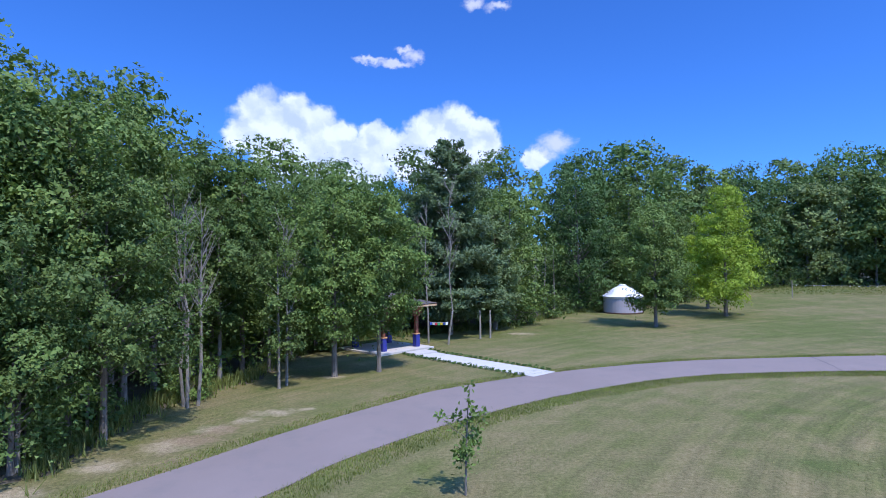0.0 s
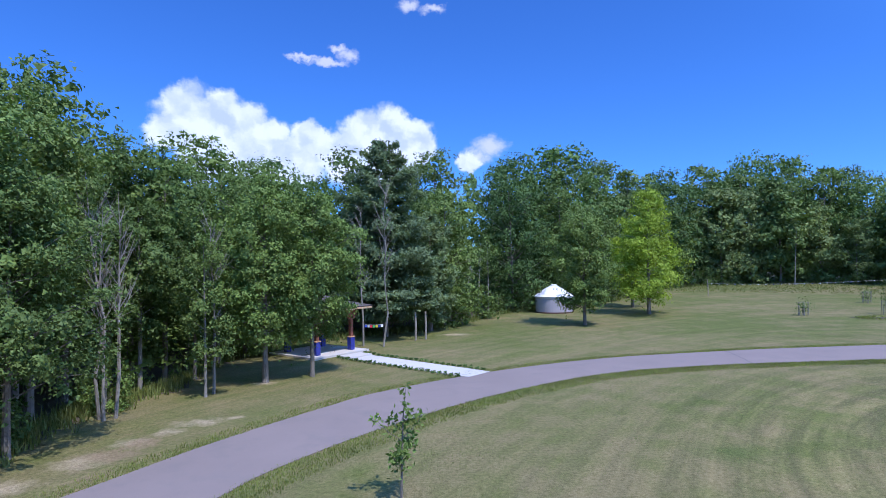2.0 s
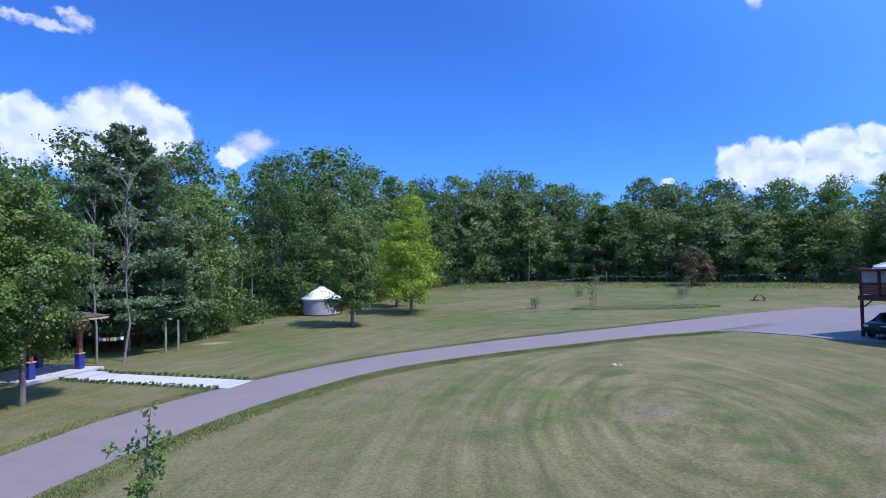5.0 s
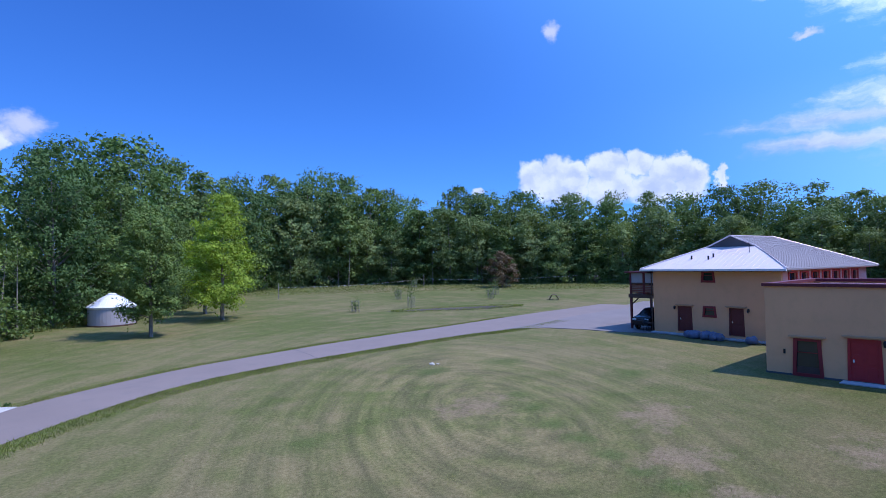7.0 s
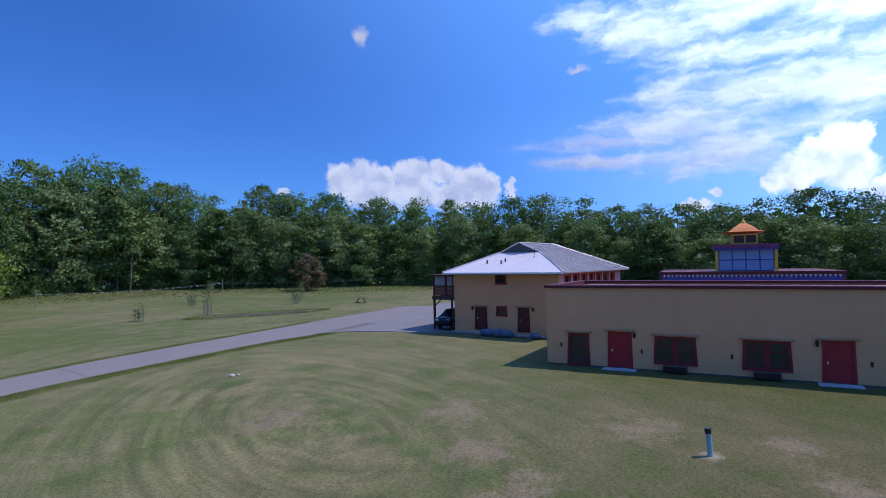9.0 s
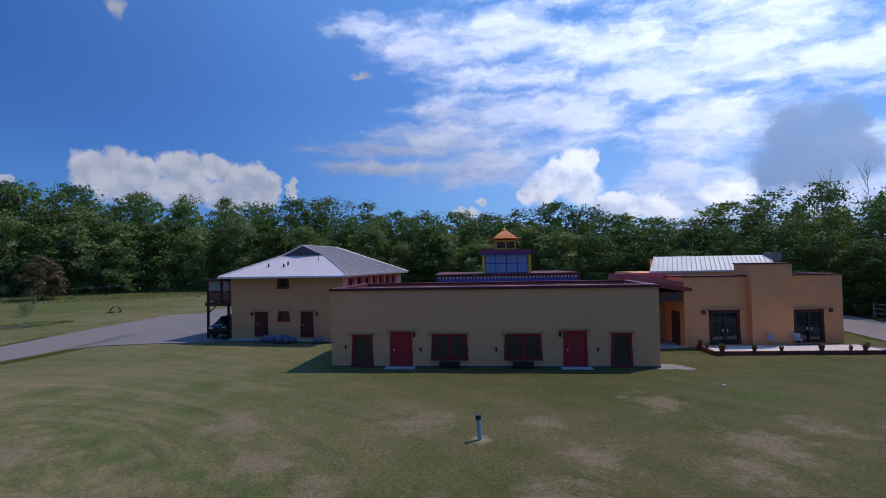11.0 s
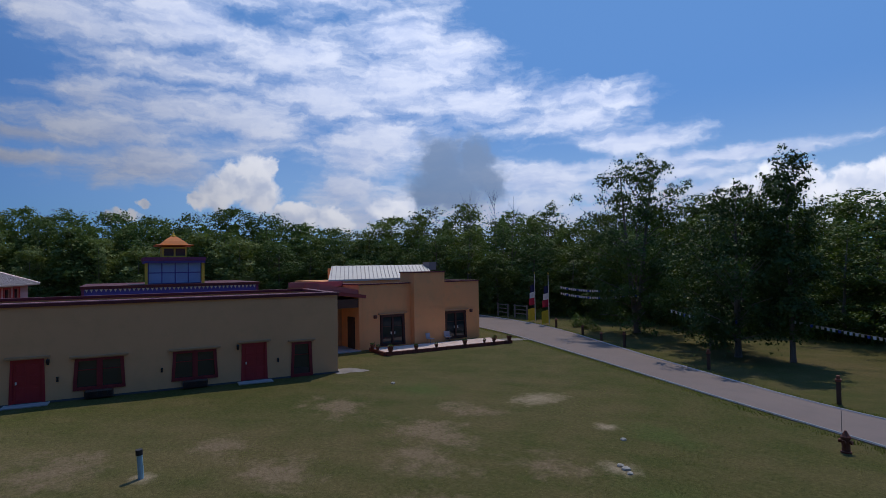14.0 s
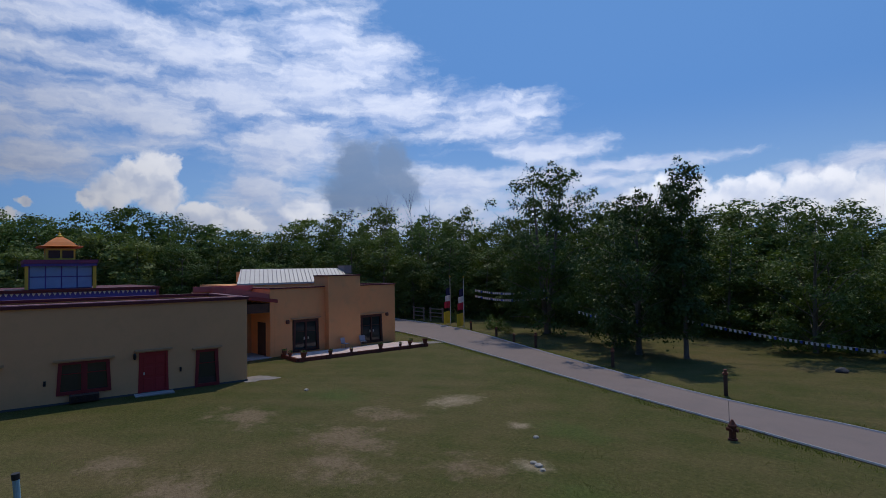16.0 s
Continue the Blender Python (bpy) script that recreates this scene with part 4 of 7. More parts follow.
bmesh.ops.transform(bm, matrix=pose(GW, 0.302, 0, 0, 0, 90), verts=bm.verts)
part("wall_side", bm, PINK_WALL, house, "pink plastered side wall with balcony openings")
part("wall_side", boxes((0, 0.3, 0.302, GD, 0, EAVE)), STUCCO, house)
part("wall_back", boxes((0.302, GW - 0.302, GD - 0.3, GD, 0, EAVE)), STUCCO, house)
part("upper_floor", boxes((0.302, GW - 0.302, 0.302, GD - 0.302, 2.75, 2.95)), WOOD_GREY, house)
for k in range(7):
    y = 0.9 + 0.302 + 1.9 * k
    part("balcony_window", boxes((GW - 0.2, GW - 0.12, y, y + 1.2, 3.4, 5.1)), GLASS, house)
    part("window_trim", ring_frame(bmesh.new(), [(0, 0), (1.4, 0), (1.4, 1.9), (0, 1.9)], [(0.14, 0.12), (1.26, 0.12), (1.26, 1.78), (0.14, 1.78)], 0, 0.06), BALCONY_RED, house).matrix_basis = pose(GW + 0.07, y - 0.1, 3.3, 0, 0, 90)
part("balcony_floor", boxes((GW + 0.002, GW + 1.2, 0.3, GD, 2.75, 2.9)), WOOD_RED, house)
part("eaves_board", boxes((GW + 0.50, GW + 0.58, 0.0, GD, EAVE - 0.16, EAVE - 0.125)), BALCONY_RED, house)
OV, RZ, PITCH = 0.75, 8.1, 2.65 / 5.9
gv = 3.15
gz = EAVE + PITCH * (gv + OV)
hw = (RZ - gz) / PITCH
cx = GW / 2
back = GD + OV - (RZ - EAVE) / PITCH


def roof_sheet(name, pts, mat, label):
    """One slope of the roof, with thickness."""
    b = bmesh.new()
    top = [b.verts.new(p) for p in pts]
    low = [b.verts.new((p[0], p[1], p[2] - 0.12)) for p in pts]
    b.faces.new(top), b.faces.new(low[::-1])
    for i in range(len(pts)):
        j = (i + 1) % len(pts)
        b.faces.new((top[i], low[i], low[j], top[j]))
    return part(name, b, mat, house, label)


# front slope gets the brighter colour for its light, the others plain grey
sl = roof_sheet("roof_slope", [(-OV, -OV, EAVE), (GW + OV, -OV, EAVE), (cx + hw, gv, gz), (cx - hw, gv, gz)], LIT_METAL_ROOF, "front slope of sheet metal, coloured pale as if sunlit")
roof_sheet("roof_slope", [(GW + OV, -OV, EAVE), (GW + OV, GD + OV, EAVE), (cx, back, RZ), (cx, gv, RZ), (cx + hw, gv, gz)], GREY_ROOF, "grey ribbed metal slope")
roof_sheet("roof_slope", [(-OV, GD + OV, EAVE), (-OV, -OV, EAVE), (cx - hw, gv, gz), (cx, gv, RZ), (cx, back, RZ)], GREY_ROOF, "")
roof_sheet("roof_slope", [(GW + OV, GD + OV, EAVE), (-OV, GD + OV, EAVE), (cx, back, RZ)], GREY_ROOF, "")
part("gable_vent", prism(bmesh.new(), [(cx - hw, gz - 0.02), (cx + hw, gz - 0.02), (cx, RZ - 0.05)], gv - 0.02, gv + 0.1), ROOF_FELT, house, "dark triangular gable vent")
part("ridge_cap", boxes((cx - 0.12, cx + 0.12, gv - 0.05, back, RZ - 0.02, RZ + 0.06)), LIT_METAL_ROOF, house)
for line in (((GW + OV, -OV, EAVE), (cx + hw, gv, gz), (cx, gv, RZ)), ((-OV, -OV, EAVE), (cx - hw, gv, gz), (cx, gv, RZ)), ((GW + OV, GD + OV, EAVE), (cx, back, RZ))):
    part("hip_cap", tube(bmesh.new(), [Vector(p) + Vector((0, 0, 0.02)) for p in line], [0.07] * len(line), 6), LIT_METAL_ROOF, house)
for k in range(42):   # standing ribs of the side slope
    y = -OV + 0.4 + k * 0.39
    top = min(RZ, EAVE + PITCH * (y + OV), EAVE + PITCH * (GD + OV - y))
    if gv < y < back:
        top = RZ
    run = (top - EAVE) / PITCH
    if run > 0.2:
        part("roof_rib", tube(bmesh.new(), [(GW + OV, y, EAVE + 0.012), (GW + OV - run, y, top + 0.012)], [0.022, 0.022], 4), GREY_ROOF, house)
for k in range(28):   # and of the front slope
    x = -OV + 0.3 + k * 0.41
    run = min(gv + OV, x + OV, GW + OV - x)
    part("roof_rib", tube(bmesh.new(), [(x, -OV, EAVE + 0.010), (x, -OV + run, EAVE + PITCH * run + 0.010)], [0.016, 0.016], 4), LIT_METAL_ROOF, house)
for x, y in ((3.0, 1.0), (4.5, 0.9), (4.7, 1.3)):
    part("vent_pipe", tube(bmesh.new(), [(x, y, EAVE + PITCH * (y + OV) - 0.1), (x, y, EAVE + PITCH * (y + OV) + 0.3)], [0.07, 0.07], 8), IRON, house)
part("aerial", tube(bmesh.new(), [(7.2, 2.0, 6.5), (7.2, 2.0, 7.5)], [0.03, 0.02], 6), IRON, house)
part("gutter", boxes((-OV, GW + OV, -OV - 0.1, -OV - 0.004, EAVE - 0.16, EAVE - 0.02)), WHITE_PAINT, house, "pale eaves gutter")
part("soffit", boxes((-OV + 0.02, GW + OV - 0.02, -OV + 0.02, -0.004, EAVE - 0.2, EAVE - 0.13)), WOOD_DARK, house)
part("downpipe", tube(bmesh.new(), [(-0.1, -0.12, 0.1), (-0.1, -0.12, EAVE - 0.3)], [0.05, 0.05], 8), WOOD_DARK, house)
panelled_door(house, 2.36, 3.36, 0.35, 2.34, GUEST_DOOR), lintel(house, 2.3, 3.42, 2.46)
panelled_door(house, 6.64, 7.52, 0.35, 2.38, GUEST_DOOR), lintel(house, 6.5, 7.66, 2.5)
tibetan_window(house, 4.46, 5.46, 1.62, 2.5, 1), tibetan_window(house, 4.42, 5.42, 4.36, 5.28, 1)
wall_lamp(house, 2.0, 2.25), wall_lamp(house, 8.0, 2.3), wall_lamp(house, 9.4, 2.1)
part("plinth", boxes((-0.05, GW, -0.5, -0.004, 0, 0.16), bevel=0.03), GREY_CONCRETE, house, "grey concrete step along the wall")
# timber deck on posts at the end wall
deck = thing("timber_deck", house.matrix_world @ pose(-2.9, 0.6, 0), "dark red timber deck on posts beside the guest house", "deck")
part("floor", boxes((0, 2.86, 0, 6, 3.0, 3.16)), WOOD_RED, deck)
part("rim_beam", boxes((-0.06, 2.86, -0.08, -0.004, 2.86, 3.2)), WOOD_DARK, deck)
part("rim_beam", boxes((-0.08, -0.004, 0, 6, 2.86, 3.2)), WOOD_DARK, deck)
part("roof", boxes((-0.3, 2.12, -0.3, 6.3, 5.10, 5.24)), MAROON, deck)
for x, y in ((0.02, 0.02), (0.02, 3.0), (0.02, 5.8), (1.4, 0.02)):
    z0 = -0.3 if x < 1 else 3.0
    part("post", boxes((x, x + 0.17, y, y + 0.17, z0, 5.1)), MAROON, deck)
for k in range(5):
    z = 3.3 + 0.16 * k
    part("rail_board", boxes((0, 2.86, 0.06, 0.09, z, z + 0.10)), WOOD_RED, deck)
    part("rail_board", boxes((0.06, 0.09, 0.2, 5.8, z, z + 0.10)), WOOD_RED, deck)
part("hand_rail", boxes((0, 2.86, 0.02, 0.14, 4.1, 4.18)), WOOD_DARK, deck)
part("hand_rail", boxes((0.02, 0.14, 0.2, 5.8, 4.1, 4.18)), WOOD_DARK, deck)
part("rail_panel", boxes((0.2, 2.8, 0.1, 0.13, 3.34, 4.0)), WOOD_GREY, deck, "weathered pale infill boards")
for x in (0.2, 1.62):
    part("screen", boxes((x, x + 1.15, 0.06, 0.09, 4.22, 5.06)), GREY_CONCRETE, deck, "pale grey roll screen")
part("brace", tube(bmesh.new(), [(0.1, 0.1, 2.2), (1.0, 0.1, 2.95)], [0.06, 0.06], 4), WOOD_DARK, deck)
part("screen", boxes((0.3, 1.3, 2.5, 2.54, 3.2, 5.0)), GLASS, deck, "grey insect screen")


def car(m):
    root = thing("parked_car", m, "dark parked car in the shade of the deck", "car")
    side = [(-2.1, 0.35), (2.1, 0.35), (2.15, 0.75), (1.95, 0.95), (1.1, 1.05), (0.5, 1.5), (-1.2, 1.55), (-1.9, 1.1), (-2.15, 0.9)]
    body = prism(bmesh.new(), side, -0.85, 0.85)
    bmesh.ops.bevel(body, geom=list(body.edges), offset=0.07, segments=2, affect="EDGES")
    b = part("body", body, CAR_PAINT, root)
    part("side_glass", prism(bmesh.new(), [(0.95, 1.03), (0.45, 1.42), (-1.15, 1.46), (-1.7, 1.08)], -0.87, 0.87), GLASS, b)
    part("windscreen", prism(bmesh.new(), [(1.02, 1.06), (0.5, 1.47), (0.46, 1.45), (0.95, 1.05)], -0.7, 0.7), GLASS, b)
    for x in (-1.35, 1.35):
        for y in (-0.8, 0.8):
            w = lathe(bmesh.new(), [(0.2, -0.1), (0.32, -0.1), (0.34, -0.06), (0.34, 0.06), (0.32, 0.1), (0.2, 0.1)], 18)
            bmesh.ops.transform(w, matrix=pose(x, y, 0.34, 90, 0, 0), verts=w.verts)
            wheel = part("wheel", w, TYRE, root)
            r = lathe(bmesh.new(), [(0.02, -0.11), (0.2, -0.105), (0.2, 0.105), (0.02, 0.11)], 12)
            bmesh.ops.transform(r, matrix=pose(x, y, 0.34, 90, 0, 0), verts=r.verts)
            part("rim", r, GREY_ROOF, wheel)
    for y in (-0.6, 0.6):
        part("headlight", boxes((2.08, 2.16, y - 0.18, y + 0.18, 0.72, 0.86), bevel=0.03), WHITE_PAINT, root)
    return root


car(house.matrix_world @ pose(-1.45, 2.3, 0.03, 0, 0, -90) @ Matrix.Diagonal((1.05, 1.05, 1.22, 1)))


def grill(m):
    root = thing("barbecue_grill", m, "black kettle barbecue on thin legs", "barbecue")
    b = lathe(bmesh.new(), [(0.05, 0.55), (0.24, 0.62), (0.3, 0.78), (0.26, 0.92), (0.06, 1.02)], 14)
    part("kettle", b, IRON, root)
    for k in range(3):
        t = 2 * math.pi * k / 3
        part("leg", tube(bmesh.new(), [(0.16 * math.cos(t), 0.16 * math.sin(t), 0.6), (0.28 * math.cos(t), 0.28 * math.sin(t), 0)], [0.018, 0.018], 5), IRON, root)
    part("shelf", boxes((0.3, 0.7, -0.18, 0.18, 0.74, 0.78)), WOOD_DARK, root)


grill(house.matrix_world @ pose(-0.7, -0.2, 0.05))
for i, (x, s) in enumerate(((3.75, 0.42), (4.25, 0.5), (5.2, 0.55), (5.75, 0.5), (6.2, 0.42), (8.6, 0.4))):
    bm = bmesh.new()
    bmesh.ops.create_icosphere(bm, subdivisions=3, radius=s)
    for v in bm.verts:
        v.co.x *= 1.1
        v.co.y *= 0.7
        v.co.z = max(v.co.z * 0.8 + 0.12 * noise.noise(v.co * 4 + Vector((i * 7, 0, 0))), -0.25)
    single("plastic_sack", bm, BLUE_SACK, house.matrix_world @ pose(x, -0.95, 0.25, 0, 0, 40 * i), "lumpy blue-grey plastic sack against the wall", "sack", "sacks along the wall")

# ---- temple with frieze and lantern tower, behind the wing ----
temple = thing("temple", pose(58.97, 0.23, 0, 0, 0, -93), "tan temple with violet frieze and a glazed lantern tower", "building")
TX = 14.8
part("wall", boxes((0, TX, 0, 13, 0, 4.2)), STUCCO, temple)
part("frieze", boxes((-0.12, TX + 0.12, -0.12, 13.1, 4.2, 4.86)), BLUE_FRIEZE, temple, "violet-blue painted frieze")
part("frieze_cap", boxes((-0.3, TX + 0.3, -0.3, 13.3, 4.862, 5.12)), MAROON, temple, "maroon cornice above the frieze")
part("lower_cornice", boxes((-0.2, TX + 1.6, -0.2, -0.002, 4.0, 4.2)), MAROON, temple)
for k in range(40):
    x = 0.2 + k * (TX - 0.4) / 39
    bead = part("frieze_tassel", prism(bmesh.new(), [(x - 0.13, 4.82), (x + 0.13, 4.82), (x, 4.56)], -0.16, -0.124), WHITE_PAINT, temple)
part("corner_post", boxes((-0.2, 0.02, -0.2, 0.02, 4.1, 4.95)), PURPLE, temple)
part("corner_post", boxes((TX - 0.02, TX + 0.2, -0.2, 0.02, 4.1, 4.95)), PURPLE, temple)
X0, X1, Y0 = 4.85, 10.0, 1.0
for x in (X0 - 0.05, X1 - 0.2):
    part("tower_pillar", boxes((x, x + 0.25, Y0, Y0 + 0.25, 5.12, 7.35)), YELLOW, temple, "yellow corner pillar")
part("tower_core", boxes((X0 + 0.25, X1 - 0.25, Y0 + 0.3, Y0 + 4.4, 5.12, 7.35)), BLUE_FRIEZE, temple)
for i in range(4):
    for j in range(2):
        w = (X1 - X0 - 0.5) / 4
        part("tower_pane", boxes((X0 + 0.25 + i * w + 0.05, X0 + 0.25 + (i + 1) * w - 0.05, Y0 + 0.2, Y0 + 0.298, 5.2 + j * 1.05, 6.15 + j * 1.05)), BLIND, temple, "pale blue glazed pane" if i == j == 0 else "")
part("tower_cornice", boxes((X0 - 0.16, X1 + 0.16, Y0 - 0.25, Y0 + 4.8, 7.36, 7.70)), PURPLE, temple, "purple cornice with blue band")
part("tower_cornice_band", boxes((X0 - 0.1, X1 + 0.1, Y0 - 0.15, Y0 + 4.6, 7.14, 7.358)), BLUE_FRIEZE, temple)
lc = (X0 + X1) / 2
part("lantern", boxes((lc - 1.1, lc + 1.1, Y0 + 0.9, Y0 + 3.3, 7.70, 8.72)), YELLOW, temple, "yellow lantern storey")
for x in (lc - 0.92, lc + 0.1):
    part("lantern_window", boxes((x, x + 0.85, Y0 + 0.86, Y0 + 0.898, 7.86, 8.56)), WOOD_DARK, temple)
b = bmesh.new()
prof = [(1.62, 8.70), (1.72, 8.80), (1.25, 9.00), (0.95, 9.32), (0.50, 9.66), (0.24, 9.82)]
rings = []
for r, z in prof:
    rings.append([b.verts.new((lc + sx * r, Y0 + 2.1 + sy * r, z + (0.14 if r > 1.6 else 0))) for sx, sy in ((-1, -1), (1, -1), (1, 1), (-1, 1))])
for p, q in zip(rings, rings[1:]):
    for k in range(4):
        b.faces.new((p[k], p[(k + 1) % 4], q[(k + 1) % 4], q[k]))
b.faces.new(rings[0][::-1]), b.faces.new(rings[-1])
part("pagoda_roof", b, ORANGE, temple, "upswept orange-gold pagoda roof")
b = lathe(bmesh.new(), [(0.2, 9.80), (0.26, 9.92), (0.1, 10.02), (0.13, 10.12), (0.05, 10.22), (0.02, 10.4)], 10)
bmesh.ops.translate(b, vec=(lc, Y0 + 2.1, 0), verts=b.verts)
part("finial", b, YELLOW, temple, "gilded finial")

# ---- ochre hall with patio, and its red porch ----
hall = thing("ochre_hall", pose(39.3, -17.2, 0, 0, 0, -89), "ochre stucco hall with square chimney block and glazed doors", "building")
HL, HH = 11.7, 5.0
part("wall_front", pierced(HL, HH, 0.3, [(1.78, 4.05, 0.15, 2.64), (7.95, 10.28, 0.15, 2.55)]), STUCCO_WARM, hall)
part("wall_side", boxes((0, 0.3, 0.302, 9, 0, HH)), STUCCO_WARM, hall)
part("wall_side", boxes((HL - 0.3, HL, 0.302, 9, 0, HH)), STUCCO_WARM, hall)
part("wall_back", boxes((0.302, HL - 0.302, 8.7, 9, 0, HH)), STUCCO_WARM, hall)
part("roof", boxes((0.3, HL - 0.3, 0.3, 8.7, 4.6, 4.75)), ROOF_FELT, hall)
for x0, x1 in ((-0.06, 4.6), (7.7, HL + 0.06)):
    part("parapet_cap", boxes((x0, x1, -0.06, 0.36, HH, HH + 0.10)), MAROON, hall)
for x in (HL - 0.36, -0.06):
    part("parapet_cap", boxes((x, x + 0.42, 0.362, 9.06, HH, HH + 0.10)), MAROON, hall)
part("chimney_block", boxes((4.62, 7.64, -0.55, 1.6, 0, 5.86)), STUCCO_WARM, hall, "square ochre block rising above the parapet")
part("chimney_cap", boxes((4.56, 7.70, -0.61, 1.66, 5.862, 5.96)), MAROON, hall)
for x0, x1, z1 in ((1.86, 3.98, 2.6), (8.04, 10.2, 2.52)):
    tibetan_window(hall, x0, x1, 0.16, z1, 2, rim=0.2, paint=HALL_FRAME, bar=0.07)
    lintel(hall, x0, x1, z1 + 0.06)
    for x in ((x0 + x1) / 2 - 0.2, (x0 + x1) / 2 + 0.14):
        part("door_handle", boxes((x, x + 0.06, -0.06, 0.0, 1.05, 1.25)), WHITE_PAINT, hall)
for x, z in ((1.35, 2.5), (10.75, 2.45)):
    part("wall_lamp", boxes((x - 0.14, x + 0.14, -0.16, -0.002, z - 0.14, z + 0.14), bevel=0.04), TERRACOTTA, hall, "boxy terracotta wall lamp")
b = bmesh.new()
za, zb = 5.36, 6.56
pts = [(-0.15, 5.5, za), (10.6, 5.5, za), (12.4, 9.5, zb), (1.9, 9.5, zb)]
top = [b.verts.new(p) for p in pts]
low = [b.verts.new((p[0], p[1], p[2] - 0.15)) for p in pts]
b.faces.new(top), b.faces.new(low[::-1])
for i in range(4):
    b.faces.new((top[i], low[i], low[(i + 1) % 4], top[(i + 1) % 4]))
part("metal_roof", b, HALL_ROOF, hall, "white standing-seam metal roof")
for k in range(26):
    x = 0.1 + k * 0.41
    xt = x + 1.9
    part("roof_seam", tube(bmesh.new(), [(x, 5.5, za + 0.02), (xt, 9.5, zb + 0.02)], [0.035, 0.035], 4), GREY_ROOF, hall)
part("roof_wall", boxes((0.0, 10.4, 5.6, 14, 0, za - 0.16)), STUCCO_WARM, hall)
part("roof_back", prism(bmesh.new(), [(3.2, za), (11.8, za), (11.8, zb - 0.2), (3.2, zb - 0.2)], 9.55, 13.5), STUCCO_WARM, hall)
part("flue_box", boxes((11.9, 12.8, 8.3, 9.4, 6.0, 6.8)), GREY_ROOF, hall, "grey metal flue box")
# porch between the wing and the hall
# duller brown than the hall's stucco: the porch's shade is in the colour
part("porch_wall", boxes((-4.4, -0.004, 3.2, 3.5, 0, 4.9)), LINTEL, hall, "back wall of the porch, coloured brown to look shaded")
part("porch_door", boxes((-0.05, -0.002, 0.75, 2.0, 0.06, 2.5)), WOOD_DARK, hall, "dark door in the side wall of the porch")
# added dark block that keeps light off the walls and darkens the opening
part("porch_ceiling", boxes((-3.1, -0.004, 0.1, 3.19, 3.3, 3.96)), WOOD_DARK, hall)
part("porch_roof", prism(bmesh.new(), [(-3.2, 5.25), (0.55, 4.55), (0.55, 4.10), (-3.2, 4.78)], 0.1, 3.19), RED_ROOF, hall, "sloping red porch roof")
part("porch_fascia", prism(bmesh.new(), [(-3.2, 4.80), (0.58, 4.24), (0.58, 3.98), (-3.2, 4.52)], -0.04, 0.098), PORCH_RED, hall)
part("porch_parapet", boxes((-4.4, -0.004, 2.9, 3.198, 4.9, 5.3)), RED_ROOF, hall)
part("porch_floor", boxes((-4.0, 0.0, -0.3, 3.1, 0, 0.06)), GREY_CONCRETE, hall)
part("porch_post", boxes((0.30, 0.46, -0.02, 0.14, 0.0, 4.0)), STUCCO_WARM, hall)

# patio with brick edging and pots
patio = tagged(new("patio"), "pinkish paved patio with a dark red edging", "patio", kind="structure")
patio.matrix_world = pose(35.75, -17.75, 0, 0, 0, -95)
PL = 11.0
part("bed", boxes((0, PL, 0.2, 3.2, -0.1, 0.11)), GREY_CONCRETE, patio)
pv = bmesh.new()
box(pv, -0.24, 0.24, -0.24, 0.24, 0, 0.05, bevel=0.012)
paver_mesh = from_bm("paver", pv, PINK_PAVING)
for i in range(21):
    for j in range(6):
        p = new("paver", paver_mesh)
        p.parent = patio
        p.matrix_basis = pose(0.35 + i * 0.51, 0.45 + j * 0.5, 0.105 + 0.006 * noise.noise((i, j, 5.0)))
eb = bmesh.new()
box(eb, -0.2, 0.2, -0.09, 0.09, 0, 0.26, bevel=0.015)
edge_mesh = from_bm("edging_block", eb, BRICK)
for i in range(27):
    p = new("edging_block", edge_mesh)
    p.parent = patio
    p.matrix_basis = pose(0.1 + i * 0.41, 0.09 + 0.02 * noise.noise((i, 0, 2.0)), 0, 0, 0, 2 * noise.noise((i, 1, 1.0)))
for i in range(7):
    p = new("edging_block", edge_mesh)
    p.parent = patio
    p.matrix_basis = pose(-0.2, 0.3 + i * 0.41, 0, 0, 0, 90)


def plant_leaves(bm, count, spread, top, size, rng, base=0.0):
    for _ in range(count):
        a, r, z = rng.uniform(0, 6.28), spread * math.sqrt(rng.random()), base + rng.uniform(0.05, top)
        c = Vector((r * math.cos(a), r * math.sin(a), z))
        d = Vector((rng.gauss(0, 1), rng.gauss(0, 1), rng.gauss(0.4, 0.8))).normalized()
        u = d.orthogonal().normalized()
        w = d.cross(u)
        s = size * rng.uniform(0.6, 1.3)
        bm.faces.new([bm.verts.new(c + p) for p in (-u * s, w * s * 0.45, u * s, -w * s * 0.45)])


def flower_pot(m, s, tall, rng):
    root = thing("flower_pot", m, "dark terracotta flower pot with a low plant", "flower pot", "pots on the patio edging")
    part("pot", lathe(bmesh.new(), [(0.11 * s, 0), (0.17 * s, 0.26 * s), (0.19 * s, 0.26 * s), (0.19 * s, 0.31 * s), (0.15 * s, 0.31 * s), (0.14 * s, 0.25 * s)], 14), TERRACOTTA, root)
    bm = bmesh.new()
    plant_leaves(bm, 34, 0.17 * s, tall, 0.06, rng, 0.26 * s)
    part("plant", bm, LEAF_DEEP, root)


rng = random.Random(5)
for x, y, s in ((0.25, 0.1, 1.5), (2.3, 0.1, 1.1), (4.0, 0.1, 0.9), (6.5, 0.1, 1.3), (8.3, 0.1, 0.8), (9.2, 0.1, 1.1), (10.7, 0.1, 1.5), (-0.2, 1.4, 1.0), (10.4, 1.7, 1.0), (-0.3, 2.2, 1.2)):
    flower_pot(patio.matrix_world @ pose(x, y, 0.26 if y < 0.2 or x < 0 else 0.155), 0.85 * s, 0.16, rng)


